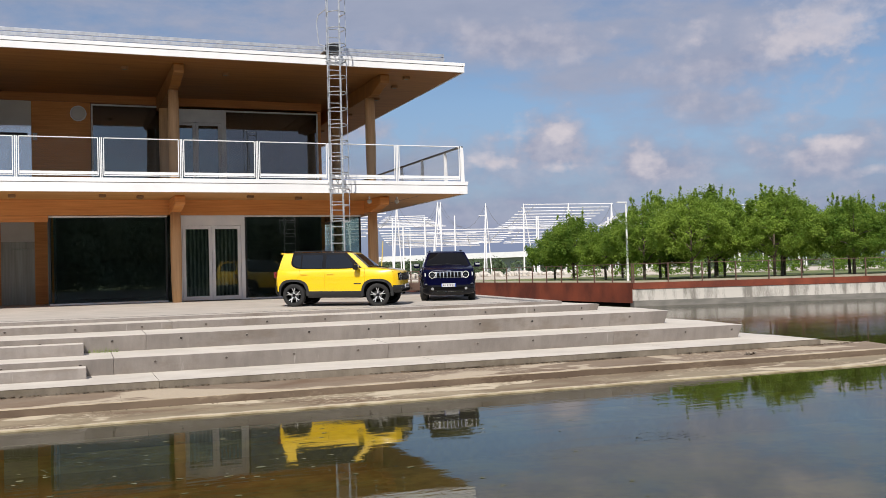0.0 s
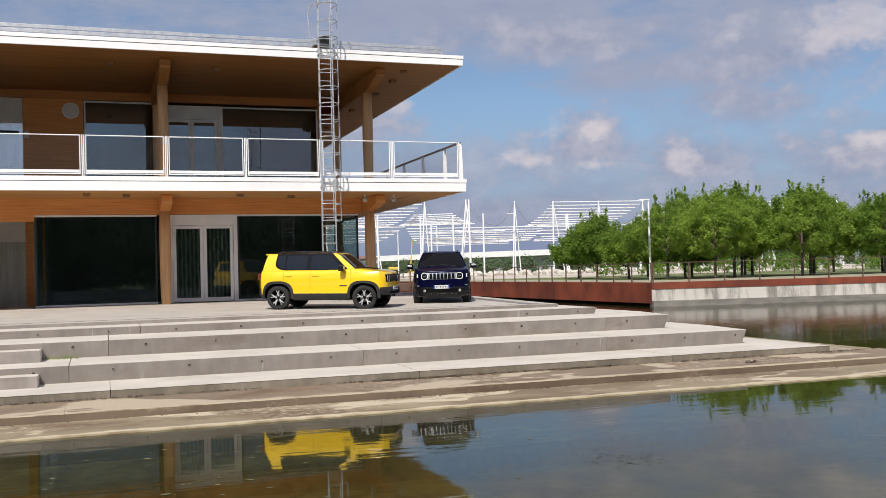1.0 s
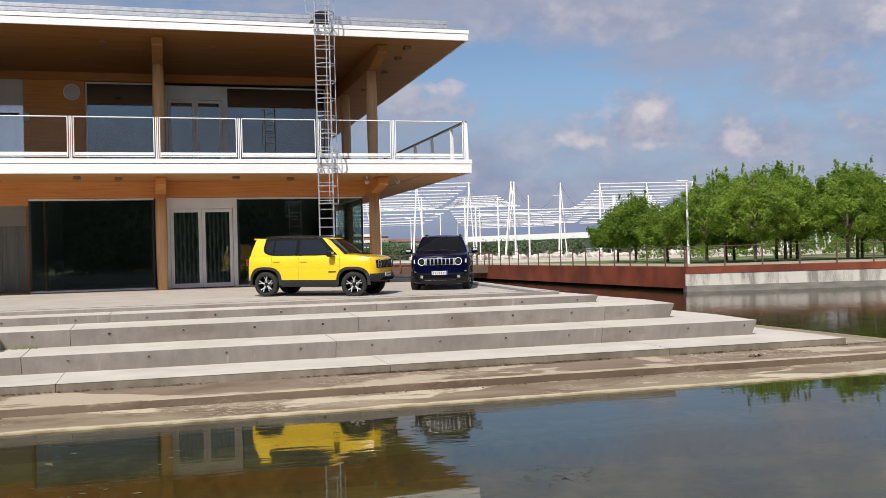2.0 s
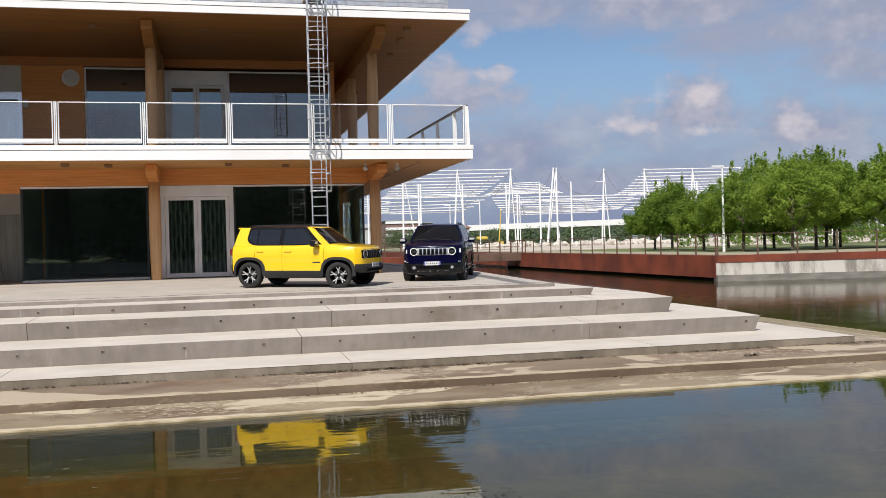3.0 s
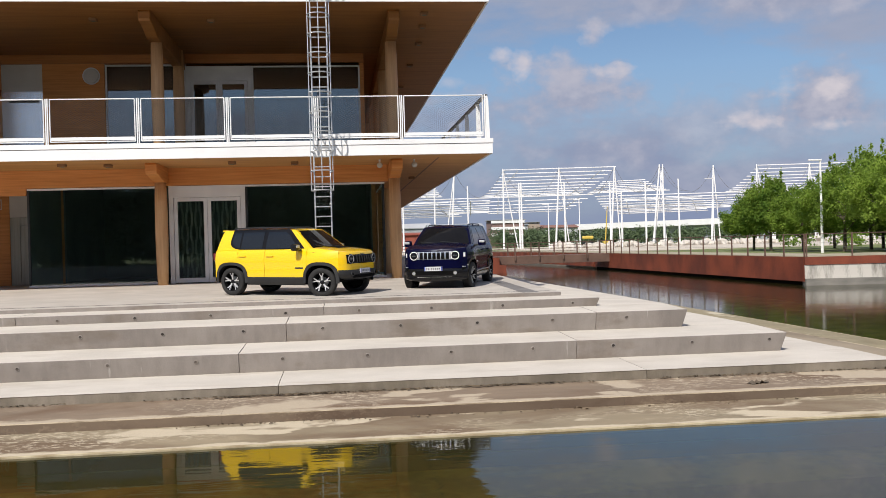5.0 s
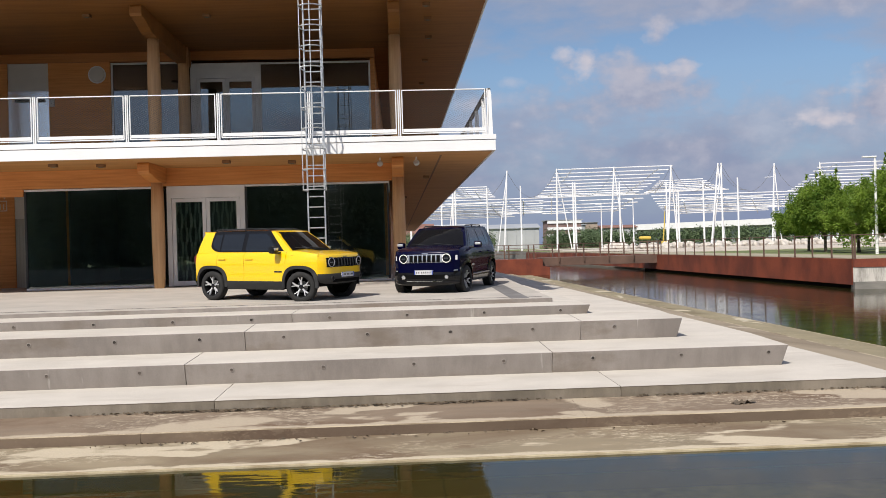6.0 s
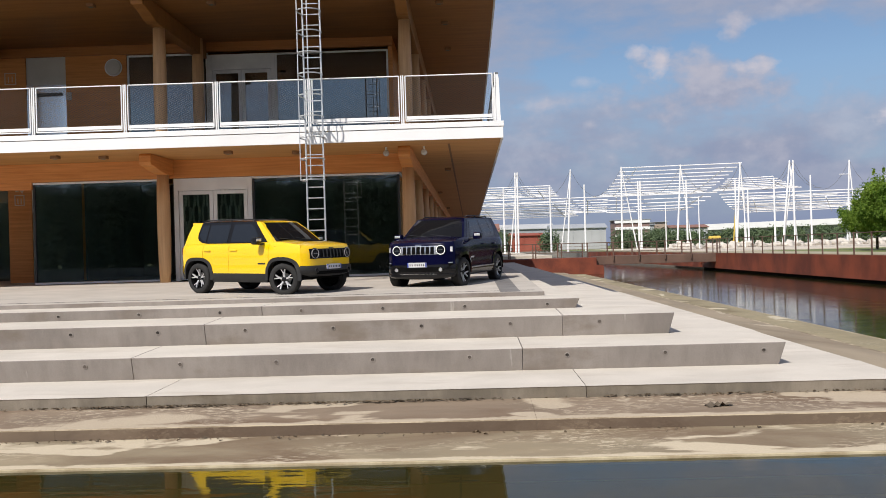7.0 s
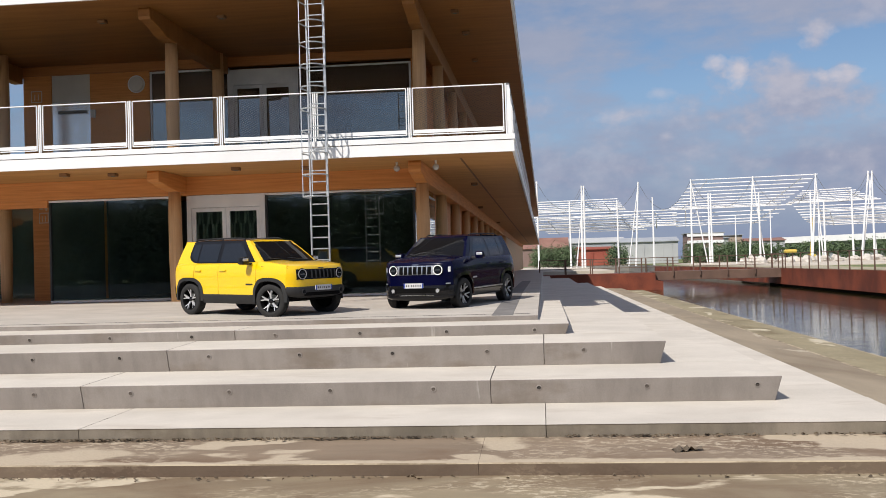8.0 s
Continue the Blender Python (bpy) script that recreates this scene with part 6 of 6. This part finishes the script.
            verts += [tuple(c - s * L), tuple(c + v * W + n * L * 0.12), tuple(c + s * L), tuple(c - v * W + n * L * 0.12)]
            faces.append((b, b + 1, b + 2, b + 3))
    return verts, faces


def tree(x, y, h, seed, label="young broadleaf tree with a dense bright green crown", group="park trees"):
    rng = random.Random(seed)
    t = group_of("tree", label, "tree", group, at=(x, y, -0.02))
    bm = bmesh.new()
    rod(bm, (0, 0, 0), (0.05, 0.03, h * 0.5), 0.12, 0.07, 9)
    rod(bm, (0.05, 0.03, h * 0.5), (0.0, 0.1, h * 0.88), 0.07, 0.015, 7)
    for q in range(11):
        a = rng.uniform(0, 6.28)
        z = h * rng.uniform(0.2, 0.55)
        ln = h * rng.uniform(0.22, 0.36)
        rod(bm, (0.03, 0.02, z), (math.cos(a) * ln, math.sin(a) * ln, z + h * rng.uniform(0.1, 0.28)), 0.05, 0.012, 5)
    part("trunk", bm, M["bark"], t)
    clumps = []
    for q in range(150):
        a, u = rng.uniform(0, 6.28), rng.uniform(-1, 1)
        rr = rng.uniform(0.35, 1.0) ** 0.6
        rad = math.sqrt(max(0.0, 1 - abs(u) ** 2.4)) * rr
        r = rng.uniform(0.30, 0.58)
        clumps.append((math.cos(a) * rad * h * 0.57, math.sin(a) * rad * h * 0.57, max(h * (0.57 + 0.33 * u * rr), h * 0.21 + r), r))
    shoots = []
    for q in range(58):
        a = rng.uniform(0, 6.28)
        rad = rng.uniform(0.0, 0.50) * h
        shoots.append((math.cos(a) * rad, math.sin(a) * rad, h * (0.93 - 0.35 * (rad / (0.5 * h)) ** 2 + rng.uniform(-0.03, 0.05)), rng.uniform(0.12, 0.24)))
    # a few leaders stand up out of the crown
    for q in range(7):
        a, rad, top = rng.uniform(0, 6.28), rng.uniform(0.02, 0.36) * h, h * rng.uniform(0.92, 1.06)
        for k in range(4):
            shoots.append((math.cos(a) * rad + rng.uniform(-0.1, 0.1), math.sin(a) * rad + rng.uniform(-0.1, 0.1), top - 0.10 * h * k, 0.10 + 0.075 * k))
    verts, faces = leaf_cloud(rng, clumps, 120, 0.090, (0.3, 1.12))
    more, quads = leaf_cloud(rng, shoots, 40, 0.085, (0.1, 1.1), 2.9)
    faces += [tuple(v + len(verts) for v in f) for f in quads]
    verts += more
    me = bpy.data.meshes.new("crown")
    me.from_pydata(verts, [], faces)
    me.materials.append(M["leaf"])
    ob = new("crown", me)
    ob.parent = t
    return t


base_trees = [tree(41.4, 57.8, 6.2, 1), tree(44.5, 84.5, 4.7, 2), tree(48.2, 57.0, 6.5, 3)]
spots = [(41.8, 64.5), (42.2, 71.0), (43, 78), (48.6, 64.5), (49, 72), (49.5, 80), (55.0, 56.2), (55.6, 64.5), (61.8, 55.4), (62.2, 64), (68.8, 55), (70, 64), (76, 54.5), (83, 55), (56, 74), (91, 56), (66, 74), (45.2, 60.8), (51.8, 60.4), (58.6, 59.8), (65.4, 59.5), (72.5, 59), (80, 59.5), (46, 68.5), (53, 69)]
for q, (x, y) in enumerate(spots):
    size = {(43, 78): 1.24, (42.2, 71.0): 0.95, (49.5, 80): 0.8, (49, 72): 0.9}.get((x, y), (0.94, 1.06, 1.0, 0.9, 1.1)[(q * 3) % 5] * (1.3 if q % 3 == 1 else 1.0))
    copy_thing(base_trees[1 if (x, y) == (43, 78) else q % 3], pose(x, y, -0.02, 0, 0, 97 * q) @ Matrix.Diagonal((1.04, 1.04, size, 1)))
tall = tree(-9.0, 66.0, 7.0, 9, "tall broadleaf tree behind the pavilion", "trees behind the pavilion")
for x, y in ((-16, 72), (-3.5, 78), (-24, 68), (-13, 92), (-30, 80), (-7, 100)):
    copy_thing(tall, pose(x, y, 0.1, 0, 0, 40 * x))


def belt(name, label, seed, x0, x1, y0, y1, h0, h1, count, size, material, per=46):
    rng = random.Random(seed)
    clumps = []
    for q in range(count):
        h = rng.uniform(h0, h1)
        x, y = rng.uniform(x0, x1), rng.uniform(y0, y1)
        for z in (0.25, 0.55, 0.85):
            clumps.append((x + rng.uniform(-1, 1), y, h * z, h * rng.uniform(0.22, 0.34)))
    verts, faces = leaf_cloud(rng, clumps, per, size, (0.3, 1.1))
    me = bpy.data.meshes.new(name)
    me.from_pydata(verts, [], faces)
    me.materials.append(material)
    tagged(new(name, me), label, "woods", "", "stuff")


# Leaf colour greyed to hold the haze of the distance.
M["haze_leaf"] = mat("hazy_foliage", (0.066, 0.105, 0.05), (0.115, 0.16, 0.075), 0.9, 0.3, 4, 0.0)
belt("tree_belt", "dark belt of trees along the near shore of the pond", 21, -80, 80, -50, -37, 7.4, 9.2, 480, 0.33, M["far_wood"], 190)
belt("far_woods", "hazy green woods in the distance", 22, 62, 330, 270, 290, 3.2, 5.0, 420, 0.30, M["haze_leaf"], 60)
belt("hedge", "dense dark green hedge behind the pavilion", 25, -46, -7, 60, 66, 4.6, 6.0, 90, 0.15, M["leaf"])
belt("far_shrubs", "green shrubs beyond the park", 23, 50, 140, 87, 99, 1.3, 2.7, 170, 0.13, M["leaf"])
belt("far_shrubs", "green shrubs in front of the far red building", 24, 11.5, 19.4, 196, 204, 2.2, 4.6, 64, 0.18, M["haze_leaf"])
belt("far_shrubs", "small green shrub beside the far red building", 26, 26.6, 29.6, 198, 202, 2.2, 4.0, 22, 0.18, M["haze_leaf"])
belt("far_shrubs", "green trees in front of the far pale buildings", 27, 47.5, 66, 240, 250, 2.6, 4.9, 110, 0.22, M["haze_leaf"])


# ---- white mast canopies ----
def canopy(x, y, masts, beams, name="mast_canopy"):
    """masts: foot x, top x, top z, strut foot x or None. beams: x0, x1, z0, z1 and depth of each set's first and last beam, and how many."""
    c = group_of(name, "white steel masts carrying rows of thin white beams", "canopy", "white mast canopies", at=(x, y, 0))
    for foot, top, z, strut in masts:
        bm = bmesh.new()
        rod(bm, (foot, 0, -0.1), (top, 0, z), 0.18, 0.13, 7)
        part("mast", bm, M["white_mast"], c)
        if strut is not None:
            bm = bmesh.new()
            rod(bm, (strut, 0.5, -0.1), (top, 0, z - 0.3), 0.12, 0.09, 6)
            part("strut", bm, M["white_mast"], c)
    for _, top, z, _ in masts:
        if z < 14:
            continue
        for reach in (-5.2, 5.2):
            bm = bmesh.new()
            pts = [(top + reach * u, 0.0, z - 0.2 - 5.0 * (1 - (1 - u) ** 2.2)) for u in (0.0, 0.25, 0.5, 0.75, 1.0)]
            for p, q in zip(pts, pts[1:]):
                rod(bm, p, q, 0.028, sides=5)
            part("cable", bm, M["steel_dark"], c)
    for (a0, b0, z0), (a1, b1, z1), count, depth in beams:
        for q in range(count):
            u = q / max(1, count - 1)
            za = z1 + (z0 - z1) * (1 - u) ** 1.35
            bm = bmesh.new()
            yy = depth * u
            rod(bm, (a0 + (a1 - a0) * u, yy, za), (b0 + (b1 - b0) * u, yy, za + 0.25), 0.09, 0.09, 5)
            part("beam", bm, M["white_mast"], c)
        for side in (0.12, 0.88):
            bm = bmesh.new()
            xa, xb = a0 + (b0 - a0) * side, a1 + (b1 - a1) * side
            rod(bm, (xa, 0, z0 - 0.2), (xb, depth, z1 - 0.2), 0.07, 0.07, 5)
            part("tie", bm, M["steel"], c)
    return c


HIGH = dict(masts=[(-0.2, 0.0, 14.9, 2.6), (9.6, 10.6, 15.0, 12.4), (20.2, 21.2, 15.1, 22.2), (2.9, 2.9, 12.3, None), (3.3, 3.3, 12.3, None), (11.5, 11.5, 12.1, None), (20.2, 20.2, 12.0, None), (22.4, 22.4, 10.2, None)],
            beams=[((0.2, 21.5, 14.7), (-2.9, 16.4, 10.2), 10, 8.0), ((-3.5, 17.0, 9.6), (-2.0, 13.0, 6.9), 6, 6.0)])
LOW = dict(masts=[(0.0, 0.2, 14.5, None), (0.5, 0.6, 14.5, -1.0), (-2.0, -2.0, 11.8, None), (6.4, 6.4, 11.8, None), (9.4, 10.2, 14.8, 8.2), (12.6, 12.6, 12.0, None)],
           beams=[((-14.0, 6.5, 11.7), (-13.5, 8.3, 10.0), 7, 4.0), ((-14.0, 16.8, 9.4), (-12.0, 17.4, 6.9), 8, 6.0), ((-8.0, 9.0, 8.7), (-6.0, 12.0, 6.3), 6, 5.0)])
canopy(39.4, 180, **HIGH)
canopy(20.2, 181, **LOW)
SIDE = dict(masts=[(21.2, 21.2, 15.3, None), (10.6, 10.6, 15.0, 12.4), (0.0, 0.0, 14.9, None)],
            beams=[((0.0, 21.2, 14.8), (0.0, 21.2, 6.9), 13, 1.5)])
canopy(-8.7, 178, **SIDE)
LOW2 = dict(masts=[(-1.9, -0.3, 15.3, 0.9), (0.3, 0.3, 15.3, -1.6), (-3.2, -3.2, 12.2, None), (3.3, 3.3, 12.5, None), (9.6, 10.3, 15.0, 11.6)],
            beams=[((-11.5, -3.2, 12.2), (-13.0, 3.4, 10.4), 8, 5.0), ((-13.0, 17.0, 9.5), (-9.0, 16.0, 6.9), 8, 6.0), ((-9.0, 8.0, 8.7), (-7.0, 11.0, 6.3), 6, 5.0)])
canopy(70.0, 181, **LOW2)
canopy(88.5, 180, **HIGH)
canopy(122.0, 181, **LOW2)
canopy(140.0, 180, **HIGH)


def lamp_post(x, y, h, arm, label):
    p = group_of("street_lamp", label, "lamp", "street lamps", at=(x, y, -0.05))
    bm = bmesh.new()
    rod(bm, (0, 0, 0), (0, 0, h), 0.10, 0.06, 10)
    part("pole", bm, M["white_mast"], p)
    bm = bmesh.new()
    box(bm, -arm, 0.08, -0.10, 0.10, h - 0.02, h + 0.08, 0.02)
    part("head", bm, M["white_mast"], p)


lamp_post(39.85, 63.8, 6.05, 0.8, "slim white street lamp among the park trees")
lamp_post(41.0, 150, 7.0, 0.9, "slim white street lamp beyond the footbridge")
lamp_post(45.9, 150, 7.6, 0.9, "slim white street lamp beyond the footbridge")
lamp_post(52.6, 150, 8.4, 0.9, "slim white street lamp beyond the footbridge")
lamp_post(78.9, 178, 12.3, 1.6, "slim white street lamp beyond the channel")


def far_things():
    hall = group_of("far_hall", "long white hall with a sloping roof in the distance", "building", at=(0, 0, 0))
    bm = bmesh.new()
    prism(bm, [(66, 4.6), (330, 8.6), (330, 11.2), (66, 6.4)], "y", 320, 360)
    part("roof", bm, M["white_mast"], hall)
    bm = bmesh.new()
    prism(bm, [(68, -0.1), (328, -0.1), (328, 8.5), (68, 4.6)], "y", 323, 357)
    part("wall", bm, M["far_grey"], hall)
    # wall height, ridge height, wall and roof materials
    for x0, x1, y, h, ridge, m, top, lab in (
            (21.2, 29, 232, 3.7, 4.4, "shed_red", "shed_red", "low red shed in the distance"),
            (6, 19.6, 262, 4.6, 7.6, "brick_red", "tile_red", "large building with a red tiled roof in the distance"),
            (17, 36, 285, 6.2, 7.8, "far_grey", "far_pale", "long pale hall with a shallow roof in the distance"),
            (33.5, 48, 262, 5.6, 6.9, "far_pale", "far_grey", "pale grey hall with a shallow roof in the distance"),
            (51.5, 60.6, 268, 7.6, 7.9, "brick_red", "far_grey", "red and white striped building in the distance"),
            (61.2, 66, 290, 6.6, 7.0, "far_pale", "far_grey", "pale building in the distance"),
            (67.5, 71, 296, 7.4, 7.7, "ochre", "far_grey", "ochre building in the distance"),
            (72, 84, 300, 5.6, 6.6, "far_pale", "tile_red", "pale low building in the distance")):
        h_ob = group_of("far_building", lab, "building", "far buildings", at=(x0, y, -0.05))
        w = x1 - x0
        bm = bmesh.new()
        box(bm, 0, w, 0, 10, 0, h)
        part("wall", bm, M[m], h_ob)
        bm = bmesh.new()
        prism(bm, [(-0.4, h), (10.4, h), (10.4, h + 0.2), (5, ridge), (-0.4, h + 0.2)], "x", -0.4, w + 0.4)
        part("roof", bm, M[top], h_ob)
        if "striped" in lab:
            for z in (3.2, 5.0, 6.8):
                bm = bmesh.new()
                box(bm, -0.3, w + 0.05, -0.3, 0.0, z, z + 0.75)
                part("parapet", bm, M["white_mast"], h_ob)
        for q in range(int(w / 2.4)):
            bm = bmesh.new()
            box(bm, 1.0 + 2.4 * q, 1.1 + 2.4 * q, -0.1, 0.0, 0, h)
            part("rib", bm, M[m], h_ob)
            for z in [] if m in ("far_grey", "shed_red") or top == "tile_red" or "hall" in lab else [1.1 + 1.8 * f for f in range(int((h - 1.0) / 1.8))]:
                bm = bmesh.new()
                box(bm, 1.6 + 2.4 * q, 2.3 + 2.4 * q, -0.06, 0.0, z, z + 0.8)
                part("window", bm, M["far_pane"], h_ob)
    # mound of pale rubble and a yellow machine on the far ground
    rng = random.Random(5)
    bm = bmesh.new()
    for q in range(260):
        x, y = rng.uniform(44, 120), rng.uniform(150, 168)
        r = rng.uniform(0.3, 0.9)
        m = Matrix.Translation((x, y, r * 0.35)) @ Matrix.Rotation(rng.uniform(0, 3), 4, (rng.random(), rng.random(), 1)) @ Matrix.Diagonal((r * 1.4, r, r * 0.7, 1))
        bmesh.ops.create_icosphere(bm, subdivisions=1, radius=1, matrix=m)
    tagged(part("rubble", bm, M["stone"]), "heaps of pale rubble on the far ground", "rubble", "", "stuff")
    slab("far_yard", "pale bare ground beyond the channel", M["gravel"], (36.6, 260, 100.5, 215, -0.3, 0.02), "ground")
    boom = group_of("crane_truck", "yellow construction machine with a raised boom", "machine", at=Matrix.Translation((67.2, 222, 0)) @ Matrix.Diagonal((0.6, 0.6, 0.95, 1)))
    bm = bmesh.new()
    box(bm, -3.6, 0.6, -1.2, 1.2, 1.65, 2.45, 0.35)
    part("body", bm, M["machine_yellow"], boom)
    bm = bmesh.new()
    rod(bm, (5.5, 0, 1.0), (6.6, 0, 9.5), 0.26, 0.16, 6)
    part("boom", bm, M["machine_yellow"], boom)
    for x in (-3, 0):
        bm = bmesh.new()
        rod(bm, (x, -1.3, 0.55), (x, 1.3, 0.55), 0.6, 0.6, 14)
        part("wheel", bm, M["black"], boom)
    bm = bmesh.new()
    box(bm, 4.6, 7.2, -1, 1, 0.0, 1.2, 0.1)
    part("base", bm, M["machine_yellow"], boom)


far_things()


# ---- litter and weeds ----
def litter():
    rng = random.Random(11)
    verts, faces = [], []
    heaps_at = [rng.uniform(-4, 19) for q in range(34)]
    for q in range(1700):
        if q % 8:
            x, y, z = rng.choice(heaps_at) + rng.gauss(0, 0.5), 19.75 - abs(rng.gauss(0, 0.045)) - 0.01, -1.228
        else:
            x, y = rng.choice(heaps_at) + rng.gauss(0, 0.6), 18.50 - abs(rng.gauss(0, 0.10)) - 0.01
            z = -1.448
        s = rng.uniform(0.008, 0.036)
        a = rng.uniform(0, 6.28)
        b = len(verts)
        for j in range(5):
            t = a + j * 1.2566
            verts.append((x + math.cos(t) * s * rng.uniform(0.6, 1.2), y + math.sin(t) * s * 0.6, z + 0.004 + rng.uniform(0, 0.03)))
        faces.append(tuple(range(b, b + 5)))
    me = bpy.data.meshes.new("leaf_litter")
    me.from_pydata(verts, [], faces)
    me.materials.append(M["dry_leaf"])
    tagged(new("leaf_litter", me), "dry brown leaf litter along the foot of the ledges", "litter", "", "stuff")
    verts, faces = [], []
    for q in range(60):
        x, y = rng.uniform(-0.3, 0.35), 22.85 + rng.uniform(-0.12, 0.05)
        a, h = rng.uniform(-0.6, 0.6), rng.uniform(0.04, 0.15)
        b = len(verts)
        verts += [(x - 0.006, y, -0.68), (x + 0.006, y, -0.68), (x + a * h, y + rng.uniform(-0.5, 0.2) * h, -0.68 + h)]
        faces.append((b, b + 1, b + 2))
    me = bpy.data.meshes.new("weeds")
    me.from_pydata(verts, [], faces)
    me.materials.append(M["leaf"])
    tagged(new("weeds", me), "tuft of green weeds in the corner of a step", "weeds", "", "stuff")
    bm = bmesh.new()
    bmesh.ops.create_grid(bm, x_segments=7, y_segments=3, size=1)
    for v in bm.verts:
        v.co = Vector((v.co.x * 0.17, v.co.y * 0.07, 0.02 + 0.025 * math.sin(9 * v.co.x) + 0.02 * math.cos(7 * v.co.y + 3 * v.co.x)))
    bmesh.ops.solidify(bm, geom=bm.faces[:], thickness=0.004)
    rag = part("rag", bm, M["bark"])
    rag.matrix_basis = pose(15.0, 19.02, -1.272, 0, 0, 12)
    tagged(rag, "crumpled dark rag lying on the wet ledge", "rag")

    verts, faces = [], []
    for q in range(380):
        if q < 200:
            x, y = rng.gauss(0.5, 2.2), rng.uniform(7.5, 15.0)
        else:
            x, y = rng.gauss(7.2, 0.26), rng.gauss(11.35, 0.24)
        s = rng.uniform(0.012, 0.05) if q < 200 else rng.uniform(0.004, 0.017)
        a = rng.uniform(0, 6.28)
        b = len(verts)
        for j in range(7):
            t = a + j * 0.8976
            verts.append((x + math.cos(t) * s * rng.uniform(0.6, 1.6), y + math.sin(t) * s * rng.uniform(0.4, 1.0), WATER_Z + 0.004))
        faces.append(tuple(range(b, b + 7)))
    me = bpy.data.meshes.new("floating_weed")
    me.from_pydata(verts, [], faces)
    me.materials.append(M["weed"])
    me.materials.append(M["dark_weed"])
    for q, poly in enumerate(me.polygons):
        poly.material_index = 0 if q < 200 else 1
    tagged(new("floating_weed", me), "scraps of olive pond weed floating on the water", "pond weed", "", "stuff")


M["dry_leaf"] = mat("dry_leaf_litter", (0.03, 0.022, 0.015), (0.17, 0.125, 0.08), 0.85, 6, 30, 0.1)
M["dark_weed"] = mat("dark_pond_weed", (0.012, 0.018, 0.01), (0.03, 0.035, 0.018), 0.6, 2, 20, 0.1)
M["weed"] = mat("pond_weed", (0.07, 0.075, 0.03), (0.20, 0.185, 0.085), 0.7, 2, 20, 0.1)
litter()
